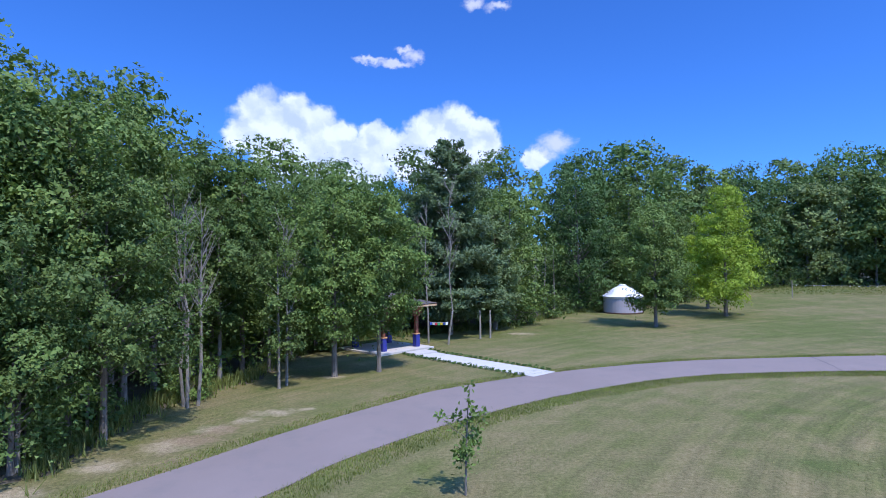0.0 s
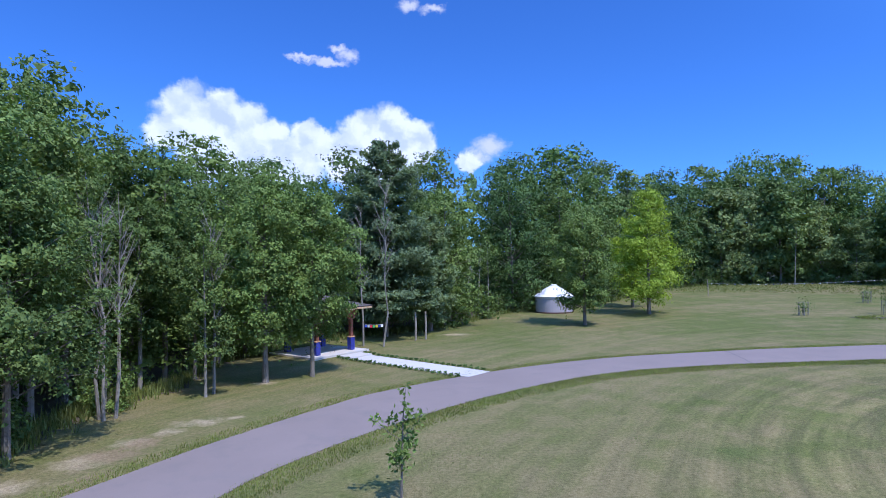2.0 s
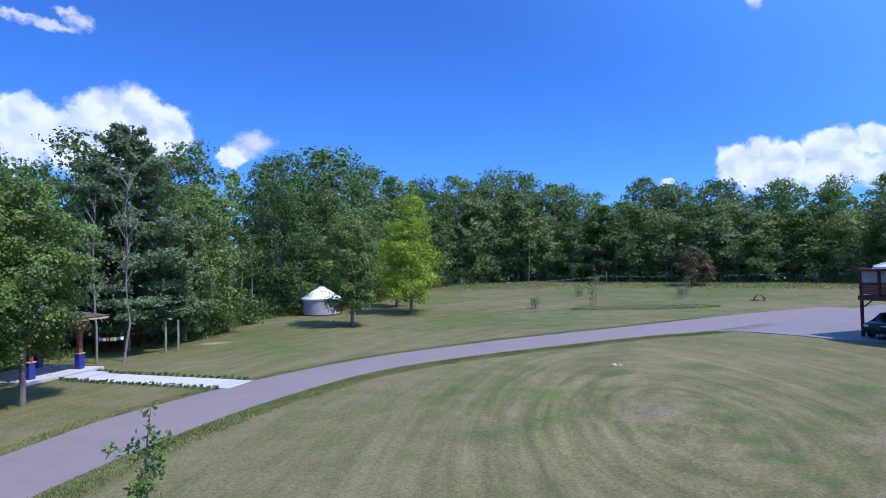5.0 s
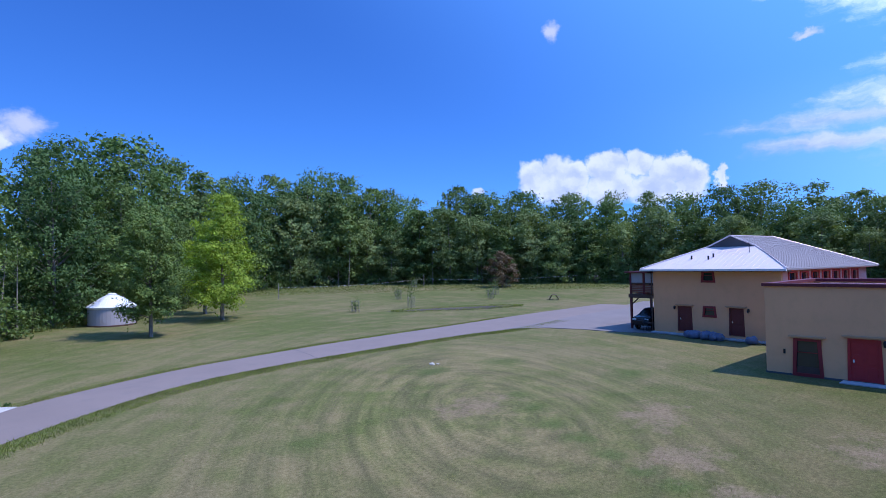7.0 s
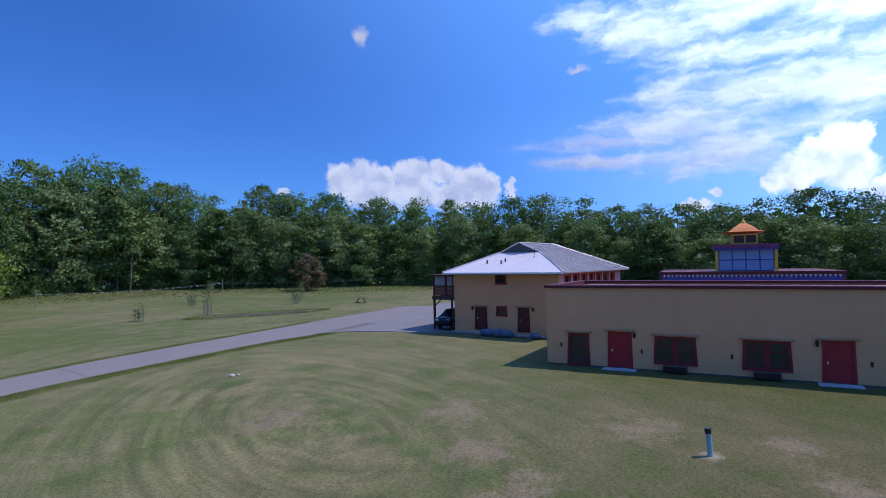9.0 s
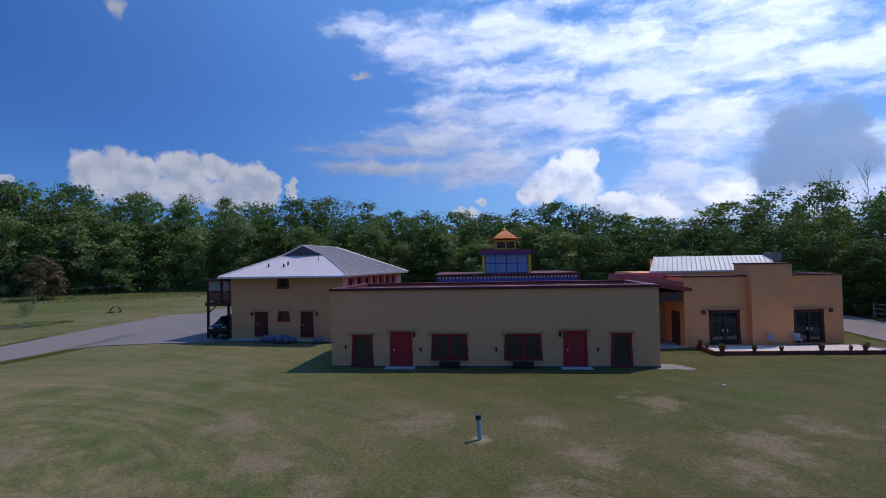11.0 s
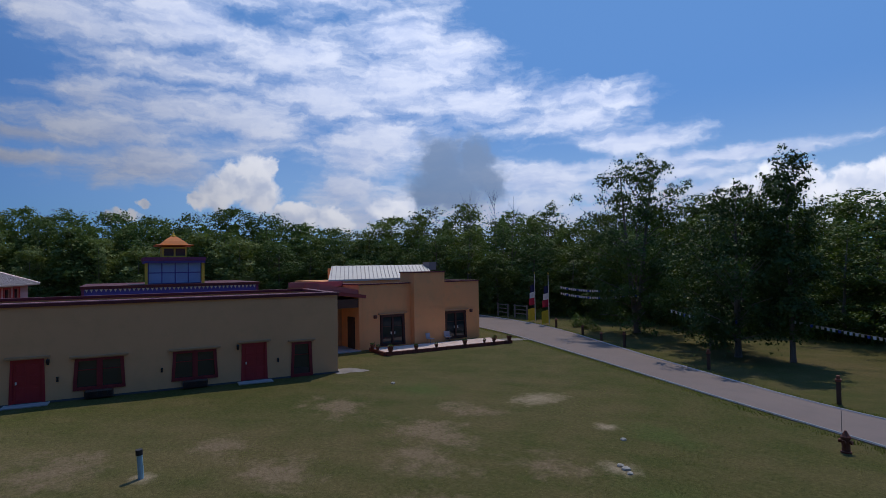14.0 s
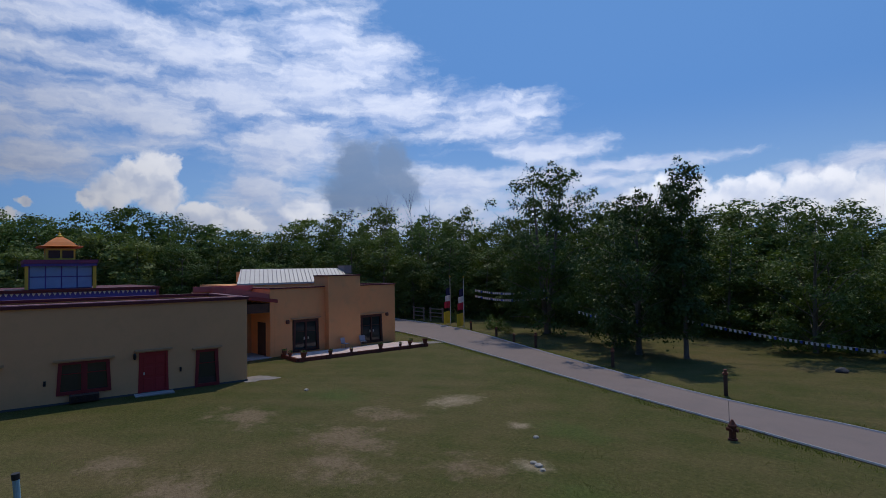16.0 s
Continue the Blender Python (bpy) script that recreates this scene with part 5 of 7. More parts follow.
def garden_chair(m):
    root = thing("garden_chair", m, "low pale blue-grey garden chair on the patio", "chair", "chairs on the patio")
    part("seat", boxes((-0.24, 0.24, -0.24, 0.24, 0.36, 0.39), bevel=0.01), CANVAS, root)
    back = part("backrest", boxes((-0.24, 0.24, -0.015, 0.015, 0.0, 0.42), bevel=0.01), CANVAS, root)
    back.matrix_basis = pose(0, 0.25, 0.40, -14, 0, 0)
    for x in (-0.21, 0.21):
        for y in (-0.21, 0.21):
            part("leg", tube(bmesh.new(), [(x, y, 0.0), (x * 0.9, y * 0.9, 0.37)], [0.016, 0.016], 6), GREY_ROOF, root)


garden_chair(hall.matrix_world @ pose(5.75, -1.15, 0.155, 0, 0, 12)), garden_chair(hall.matrix_world @ pose(7.5, -1.1, 0.155, 0, 0, -20))

# ---- open pavilion among the trees ----
PAV = (-4.45, 42.55)
pav_rz = 46.0
SLAB = 0.13
slabm = on_ground(*PAV, pav_rz)
floor = single("pavilion_floor", slab(bmesh.new(), [(-2.6, -2.6), (2.6, -2.6), (2.6, 2.6), (-2.6, 2.6)], -0.15, SLAB), CONCRETE, slabm, "pale concrete floor slab of the pavilion", "slab", kind="structure")
pavilion = thing("pavilion", on_ground(*PAV, pav_rz, SLAB), "open timber pavilion with blue pillar bases and a dark roof", "pavilion")
P = 1.65
for sx in (-1, 1):
    for sy in (-1, 1):
        b = boxes((sx * P - 0.2, sx * P + 0.2, sy * P - 0.2, sy * P + 0.2, 0, 0.95), bevel=0.02)
        base = part("pillar_base", b, BLUE_TILE, pavilion, "deep blue tiled pillar base")
        part("base_cap", boxes((sx * P - 0.23, sx * P + 0.23, sy * P - 0.23, sy * P + 0.23, 0.95, 1.02), bevel=0.01), LINTEL, base)
        sh = boxes((sx * P - 0.13, sx * P + 0.13, sy * P - 0.13, sy * P + 0.13, 1.02, 2.7), bevel=0.02)
        shaft = part("pillar", sh, WOOD_RED, pavilion, "red-brown timber pillar")
        part("capital", boxes((sx * P - 0.5, sx * P + 0.5, sy * P - 0.12, sy * P + 0.12, 2.55, 2.78), (sx * P - 0.32, sx * P + 0.32, sy * P - 0.13, sy * P + 0.13, 2.35, 2.56), bevel=0.02), WOOD_RED, shaft)
for s in (-1, 1):
    part("beam", boxes((-P - 0.6, P + 0.6, s * P - 0.1, s * P + 0.1, 2.782, 3.0)), WOOD_RED, pavilion)
    part("beam", boxes((s * P - 0.1, s * P + 0.1, -P - 0.6, P + 0.6, 3.002, 3.16)), WOOD_RED, pavilion)
E2 = 2.75
for rz in (0, 90, 180, 270):
    f = boxes((-E2, E2, -E2 - 0.05, -E2, 3.12, 3.30))
    bmesh.ops.transform(f, matrix=pose(0, 0, 0, 0, 0, rz), verts=f.verts)
    fa = part("fascia", f, FASCIA_TAN, pavilion, "pale tan timber fascia")
    for k in range(16):
        x = -E2 + 0.2 + k * 0.34
        q = boxes((x, x + 0.16, -E2 - 0.065, -E2 - 0.051, 3.17, 3.26))
        bmesh.ops.transform(q, matrix=pose(0, 0, 0, 0, 0, rz), verts=q.verts)
        part("fascia_block", q, LINTEL, fa)
b = bmesh.new()
rings = [[b.verts.new((sx * r, sy * r, z)) for sx, sy in ((-1, -1), (1, -1), (1, 1), (-1, 1))] for r, z in ((E2, 3.18), (E2 + 0.1, 3.32), (1.3, 3.75), (0.05, 4.25))]
for p, q in zip(rings, rings[1:]):
    for k in range(4):
        b.faces.new((p[k], p[(k + 1) % 4], q[(k + 1) % 4], q[k]))
b.faces.new(rings[0][::-1]), b.faces.new(rings[-1])
part("roof", b, SHINGLE, pavilion, "low dark shingled roof")
# the concrete walk to it, slab by slab
walkway = tagged(new("walkway"), "white concrete walk between low edging plants", "path", kind="structure")
walkway.matrix_world = Matrix()
A, B = Vector((-2.1, 40.3)), Vector((5.75, 31.75))
along = (B - A).normalized()
side = Vector((-along.y, along.x))
n = 9
for k in range(n):
    p0, p1 = A + (B - A) * (k / n), A + (B - A) * ((k + 1) / n) - along * 0.012
    b = slab(bmesh.new(), [(q.x, q.y) for q in (p0 - side * 1.0, p1 - side * 1.0, p1 + side * 1.0, p0 + side * 1.0)], -0.1, 0.055 + (0.10 if k == 0 else 0.004 * (k % 2)))
    part("path_slab", b, CONCRETE, walkway)
for s in (-1, 1):
    for k in range(24):
        p = A + (B - A) * ((k + 0.6) / 25) + side * s * 1.22
        bm = bmesh.new()
        plant_leaves(bm, 36, 0.14, rng.uniform(0.14, 0.24), 0.075, rng)
        single("edging_plant", bm, LEAF_DEEP, on_ground(p.x, p.y), "small dark green plant edging the walk", "plant", "plants along the walk")

# ---- yurt ----
yurt = thing("yurt", on_ground(22.1, 68.2, -20), "round grey canvas yurt with a white conical roof", "yurt")
part("wall", lathe(bmesh.new(), [(2.3, -0.1), (2.32, 0.6), (2.33, 1.3), (2.32, 2.0)], 40), CANVAS, yurt)
b = lathe(bmesh.new(), [(2.42, 1.93), (2.46, 2.02), (2.3, 2.12), (1.2, 2.9), (0.45, 3.28)], 40)
part("roof", b, CANVAS_ROOF, yurt, "white canvas roof")
part("crown_ring", lathe(bmesh.new(), [(0.45, 3.27), (0.47, 3.36), (0.35, 3.45), (0.1, 3.5)], 24), CANVAS_ROOF, yurt)
part("base_ring", lathe(bmesh.new(), [(2.4, -0.15), (2.4, 0.1), (2.34, 0.12)], 40), WOOD_DARK, yurt)
part("wall_band", lathe(bmesh.new(), [(2.335, 1.82), (2.345, 1.84), (2.345, 1.92), (2.335, 1.93)], 40), CANVAS_ROOF, yurt)
part("door", boxes((-0.45, 0.45, -2.42, -2.3, 0, 1.85)), WOOD_DARK, yurt, "dark wooden yurt door").matrix_basis = pose(0, 0, 0, 0, 0, 90)
for k in range(24):
    t = 2 * math.pi * k / 24
    part("roof_seam", tube(bmesh.new(), [(2.45 * math.cos(t), 2.45 * math.sin(t), 2.06), (1.2 * math.cos(t), 1.2 * math.sin(t), 2.92), (0.46 * math.cos(t), 0.46 * math.sin(t), 3.3)], [0.012] * 3, 4), CANVAS_ROOF, yurt)

# ======== trees ========
def leaf_mesh(name, centres, outward, size, mat, seed, flat=0.5, slim=0.6, corners=4, bulk=None):
    """Small folded leaf sprays at the given places, turned mostly up and outwards."""
    r = np.random.RandomState(seed)
    n = len(centres)
    nrm = outward * 0.8 + np.array([0, 0, flat]) + r.normal(0, 0.45, (n, 3))
    nrm /= np.linalg.norm(nrm, axis=1)[:, None]
    u = np.cross(nrm, r.normal(0, 1, (n, 3)))
    u /= np.linalg.norm(u, axis=1)[:, None]
    w = np.cross(nrm, u)
    s = size * r.uniform(0.6, 1.35, (n, 1)) * (1.0 if bulk is None else bulk[:, None])
    k = slim * r.uniform(0.8, 1.2, (n, 1))
    verts = np.stack([centres - u * s, centres + w * s * k + nrm * s * 0.12, centres + u * s, centres - w * s * k + nrm * s * 0.12], 1).reshape(-1, 3)
    if corners == 3:
        verts = np.stack([centres + u * s, centres - u * s * 0.8 + w * s * k, centres - u * s * 0.8 - w * s * k], 1).reshape(-1, 3)
    me = bpy.data.meshes.new(name)
    me.from_pydata(verts.tolist(), [], np.arange(corners * n).reshape(n, corners).tolist())
    me.materials.append(mat)
    me.update()
    return me


def limbed_crown(r, limbs, height, radius, low, shape, stem, clump=1.0, per=4, ascent=1.0, leader=True):
    """Limbs that rise from the stem and spread, with clumps of foliage along their outer part: the clumps and the limbs' lines."""
    out, wood = [], []
    for i in range(limbs):
        f = (i + r.uniform(0, 1)) / limbs
        wide = shape(f)
        reach = radius * wide * r.uniform(0.62, 1.12)
        z = height * (low + (0.95 - low) * f) + r.normal(0, 0.015) * height
        a = i * 2.39996 + r.normal(0, 0.45)
        climb = ascent * reach * (0.25 + 0.85 * f)
        start = np.array(stem(max(0.05, min(0.9, (z - climb) / height))))
        tip = np.array([reach * math.cos(a), reach * math.sin(a), z]) + np.array([start[0], start[1], 0.0])
        mid = start * 0.5 + tip * 0.5 + np.array([0, 0, 0.10 * np.linalg.norm(tip - start)]) + r.normal(0, 0.05, 3) * reach
        wood.append((start, mid, tip))
        side = np.array([-math.sin(a), math.cos(a), 0.0])
        for q in range(per):
            t = 0.30 + 0.70 * (q + r.uniform(0.2, 1)) / per
            c = start * (1 - t) ** 2 + 2 * mid * t * (1 - t) + tip * t * t
            c = c + side * r.normal(0, 0.22) * reach * (0.4 + 0.6 * t) + np.array([0, 0, r.normal(0.03, 0.10) * radius])
            out.append((c[0], c[1], min(c[2], 0.95 * height), clump * radius * r.uniform(0.13, 0.26) * (0.55 + 0.45 * min(1.0, wide))))
    for k in range(3 if leader else 0):   # the leader
        c = stem(0.90 + 0.04 * k)
        out.append((c[0] + r.normal(0, 0.04) * radius, c[1] + r.normal(0, 0.04) * radius, height * (0.89 + 0.045 * k), clump * radius * (0.17 - 0.03 * k)))
    for k in range(0 if leader else 9):   # a closed, rounded top
        a, d = k * 2.39996, radius * 0.5 * math.sqrt((k + 0.5) / 9)
        c = stem(0.85)
        out.append((c[0] + d * math.cos(a), c[1] + d * math.sin(a), height * (0.93 - 0.30 * (d / radius) ** 2) + r.normal(0, 0.02) * height, clump * radius * r.uniform(0.14, 0.20)))
    return out, wood


def leaves_on(r, boughs, total, thick=0.5, spray=0.2, per=13):
    """Leaves in sprays over the boughs, with gaps between the sprays, and a few darker masses inside."""
    area = np.array([b[3] ** 2 for b in boughs])
    share = np.maximum(1, (total / per * area / area.sum()).astype(int))
    cs, os, bulk = [], [], []
    for (x, y, z, s), k in zip(boughs, share):
        d = r.normal(0, 1, (k, 3))
        d /= np.linalg.norm(d, axis=1)[:, None]
        d[:, 2] = np.abs(d[:, 2]) * np.where(r.uniform(size=k) < 0.78, 1, -1)
        rad = r.uniform(0.6, 1.1, (k, 1)) ** 0.6
        lump = 1 + 0.3 * np.sin(d[:, :1] * 5 + x) * np.cos(d[:, 1:2] * 4 + y)
        inner = r.uniform(size=k) < 0.34
        rad[inner] *= 0.70
        p = d * rad * lump * np.array([s, s, s * thick]) + np.array([x, y, z])
        o = d * 0.7 + np.array([x, y, 0.0]) / (math.hypot(x, y) + 0.6) * 0.6
        q = r.normal(0, 1, (k, per, 3)) * spray * r.uniform(0.7, 1.3, (k, 1, 1)) * np.array([1, 1, 0.5])
        if spray < 0.2:
            q[:, :, 2] -= 0.5 * (q[:, :, 0] ** 2 + q[:, :, 1] ** 2) / spray
        cs.append((p[:, None] + q).reshape(-1, 3))
        os.append(np.repeat(o, per, 0))
        bulk.append(np.repeat(np.where(inner, 1.4, 1.0), per))
    return np.concatenate(cs), np.concatenate(os), np.concatenate(bulk)


OUTLINES = {
    "round": lambda f: 0.35 + 1.0 * math.sin(math.pi * min(1, 0.12 + 0.86 * f)) ** 0.7 * (1.0 if f < 0.8 else 1.0 - 1.6 * (f - 0.8)),
    "tall": lambda f: 0.45 + 0.55 * math.sin(math.pi * (0.1 + 0.8 * f)) - 0.25 * max(0, f - 0.7) / 0.3,
    "cone": lambda f: (0.78 + 1.1 * f if f < 0.2 else 1.0 - 0.86 * ((f - 0.2) / 0.8) ** 1.15),
    "dome": lambda f: 0.72 + 0.30 * math.sin(math.pi * f) if f < 0.5 else 1.02 * math.sqrt(max(0.02, 1 - ((f - 0.5) / 0.53) ** 2)),
    "open": lambda f: 0.35 + 0.75 * f if f < 0.75 else 0.9 - 1.2 * (f - 0.75),
}


def tree_parts(root, seed, height, radius, low, count, total, size, leaf, bark, outline="round", trunk=0.16, lean=0.0, thick=0.5, forks=1, corners=4, clump=1.0, per=4, ascent=1.0):
    r = np.random.RandomState(seed)
    bm = bmesh.new()
    bend = r.normal(0, 0.02 * height, 2)

    def stem(f, k=0):
        return Vector((bend[0] * f * f + lean * f * height + 0.25 * k * f * radius, bend[1] * f * f + 0.15 * k * f * radius, height * f))

    for k in range(forks):
        kk = (k - (forks - 1) / 2) * 2
        fs = [0, 0.02, 0.12, 0.3, 0.5, 0.7, 0.9]
        tube(bm, [stem(f, kk) - Vector((0, 0, 0.15 if f == 0 else 0)) for f in fs], [trunk * (1.45, 1.15, 1.0, 0.85, 0.62, 0.4, 0.14)[i] / (1 if forks == 1 else 1.3) for i in range(7)], 8)
    boughs, wood = limbed_crown(r, count, height, radius, low, OUTLINES[outline], stem, clump, per, ascent, outline != "dome")
    for a, mid, tip in wood:
        t0 = trunk * 0.34 * float(1 - a[2] / height * 0.7)
        tube(bm, [Vector(a), Vector(mid), Vector(tip)], [t0, t0 * 0.6, t0 * 0.2], 4)
    part("trunk", bm, bark, root)
    c, o, bulk = leaves_on(r, boughs, total, thick, (2.4 if size < 0.08 else 1.9) * size, 15 if size < 0.08 else 5)
    c[:, 0] += lean * c[:, 2]
    crown = new("crown", leaf_mesh("crown", c, o, size, leaf, seed, 0.25, 0.72, corners, bulk))
    crown.parent = root
    return root


def broadleaf(seed, height, radius, low, count, total, size, leaf, bark=BARK, outline="round", label="", name="broadleaf_tree", group="", **more):
    root = thing(name, Matrix(), label, "tree", group)
    root["tall"] = height
    return tree_parts(root, seed, height, radius, low, count, total, size, leaf, bark, outline, **more)


def pine(seed, height, radius, total, label, group=""):
    root = thing("pine_tree", Matrix(), label, "tree", group)
    root["tall"] = height
    r = np.random.RandomState(seed)
    bm = bmesh.new()
    tube(bm, [(0, 0, -0.1), (0, 0, 0.15 * height), (0.05, 0, 0.5 * height), (0, 0.05, 0.97 * height)], [0.26, 0.22, 0.15, 0.03], 8)
    cs, os = [], []
    z = 0.10 * height
    while z < 0.97 * height:
        f = z / height
        reach = radius * (1.0 - 0.50 * max(0, f - 0.25)) * r.uniform(0.72, 1.1) * (1.0 if f < 0.80 else 1 - (f - 0.80) * 3.6)
        k = 5 + r.randint(0, 2)
        for q in range(k):
            a = 2 * math.pi * q / k + r.uniform(0, 0.9) + z
            L = reach * r.uniform(0.6, 1.1)
            rise = 0.18 * L * (0.4 + f) - 0.10 * L * (1 - f)
            d = np.array([math.cos(a), math.sin(a), 0])
            tip = d * L + np.array([0, 0, z + rise])
            tube(bm, [(0, 0, z), tuple((d * L * 0.6 + np.array([0, 0, z + rise * 0.35]))), tuple(tip)], [0.05, 0.032, 0.01], 4)
            n = max(8, int(total * L / (radius * 62)))
            t = r.uniform(0.3, 1.05, n)[:, None]
            side = np.array([-d[1], d[0], 0])
            p = np.array([0, 0, z]) + d * L * t + np.array([0, 0, 1]) * rise * t ** 1.6 + side * r.normal(0, 0.16, (n, 1)) * L * t + np.array([0, 0, 1]) * r.normal(0.12, 0.20, (n, 1))
            cs.append(p), os.append(np.repeat(d[None] * 0.3, n, 0))
        z += height * r.uniform(0.035, 0.06)
    part("trunk", bm, BARK, root)
    crown = new("crown", leaf_mesh("crown", np.concatenate(cs), np.concatenate(os), 0.21, NEEDLE, seed, 0.6, 0.36, 3))
    crown.parent = root
    return root


class Stock:
    """Grown trees of a few shapes; each is placed once and then copied."""

    def __init__(self, protos):
        self.protos, self.used, self.turn = protos, set(), 0

    def place(self, x, y, tall, rz, wide=1.0):
        p = self.protos[self.turn % len(self.protos)]
        self.turn += 1
        s = tall / p["tall"]
        m = on_ground(x, y, rz) @ Matrix.Diagonal((s * wide, s * wide, s, 1))
        if p.name not in self.used:
            self.used.add(p.name)
            p.matrix_world = m
            return p
        keep = p.scale.copy()
        p.scale = (1, 1, 1)
        made = copy_thing(p, m)
        p.scale = keep
        return made


WOOD_LABEL = "leafy green broadleaf tree at the edge of the woods"
DEEP_LABEL = "dark green broadleaf tree standing in the woods"
forest = Stock([broadleaf(11, 14, 4.0, 0.03, 32, 8200, 0.145, LEAF, outline="dome", label=WOOD_LABEL, group="woods", trunk=0.15, corners=3, thick=0.85, clump=1.5),
                broadleaf(12, 14, 4.6, 0.03, 34, 8800, 0.145, LEAF_DEEP, outline="dome", label=DEEP_LABEL, group="woods", trunk=0.17, corners=3, thick=0.9, clump=1.4),
                broadleaf(13, 14, 3.6, 0.05, 30, 7800, 0.145, LEAF_DEEP, outline="dome", label=DEEP_LABEL, group="woods", trunk=0.14, bark=BARK_PALE, corners=3, thick=0.9, clump=1.6),
                broadleaf(14, 14, 4.3, 0.03, 30, 8400, 0.145, LEAF, outline="dome", label=WOOD_LABEL, group="woods", trunk=0.17, corners=3, thick=0.85, clump=1.6),
                broadleaf(15, 14, 3.8, 0.04, 34, 8200, 0.145, LEAF, outline="round", label=WOOD_LABEL, group="woods", trunk=0.15, corners=3, thick=0.8, clump=1.35)])
middle = Stock([broadleaf(16, 14, 3.5, 0.03, 38, 11600, 0.108, LEAF, outline="dome", label=WOOD_LABEL, group="woods", trunk=0.14, corners=3, thick=0.8, clump=1.35),
                broadleaf(17, 14, 4.0, 0.03, 42, 12400, 0.108, LEAF_DEEP, outline="dome", label=DEEP_LABEL, group="woods", trunk=0.16, corners=3, thick=0.8, clump=1.3),
                broadleaf(18, 14, 3.4, 0.05, 36, 11000, 0.108, LEAF, outline="tall", label=WOOD_LABEL, group="woods", trunk=0.14, bark=BARK_PALE, corners=3, thick=0.75, clump=1.3)])
near = Stock([broadleaf(21, 12, 2.9, 0.28, 40, 28000, 0.064, LEAF_FRESH, outline="tall", label="tall leafy tree beside the drive", group="woods by the drive", trunk=0.13, thick=0.5, corners=3, per=5),
              broadleaf(22, 12, 3.1, 0.25, 42, 29000, 0.064, LEAF, outline="round", label="dense leafy tree beside the drive", group="woods by the drive", trunk=0.14, thick=0.5, corners=3, per=5),
              broadleaf(23, 12, 2.7, 0.32, 38, 26000, 0.064, LEAF, outline="tall", label="tall leafy tree beside the drive", group="woods by the drive", trunk=0.12, bark=BARK_PALE, thick=0.55, corners=3, per=5)])
shrubs = Stock([broadleaf(31, 2.0, 1.2, 0.05, 16, 900, 0.075, LEAF, outline="round", label="leafy shrub at the edge of the woods", name="shrub", group="undergrowth", trunk=0.03, corners=3),
                broadleaf(32, 2.0, 1.0, 0.05, 14, 800, 0.075, LEAF_DEEP, outline="round", label="dark shrub at the edge of the woods", name="shrub", group="undergrowth", trunk=0.03, corners=3),
                broadleaf(33, 2.0, 0.9, 0.05, 14, 760, 0.075, LEAF, outline="tall", label="leafy shrub at the edge of the woods", name="shrub", group="undergrowth", trunk=0.03, corners=3)])
young = Stock([broadleaf(34, 10, 2.9, 0.04, 28, 7200, 0.125, LEAF_PALE, bark=BARK_PALE, outline="dome", label="pale green young tree at the edge of the woods", group="woods", trunk=0.09, corners=3, thick=0.8, clump=1.45),
               broadleaf(35, 10, 2.5, 0.08, 26, 6400, 0.145, LEAF, bark=BARK_PALE, outline="tall", label="slim young tree at the edge of the woods", group="woods", trunk=0.08, corners=3, thick=0.75, clump=1.3),
               broadleaf(36, 10, 3.2, 0.04, 30, 7600, 0.125, LEAF_PALE, bark=BARK_PALE, outline="dome", label="pale green young tree at the edge of the woods", group="woods", trunk=0.1, corners=3, thick=0.85, clump=1.45)])
poles = Stock([broadleaf(41, 11, 1.5, 0.55, 14, 420, 0.12, LEAF, bark=BARK_PALE, outline="tall", label="thin pale-barked tree with few leaves", name="slender_tree", group="slender trees", trunk=0.085),
               broadleaf(42, 11, 1.3, 0.6, 12, 340, 0.12, LEAF, bark=BARK_PALE, outline="open", label="thin pale-barked tree with few leaves", name="slender_tree", group="slender trees", trunk=0.075, lean=0.06)])

rng = random.Random(77)


def polar(compass, r):
    return r * math.sin(radians(compass)), r * math.cos(radians(compass))


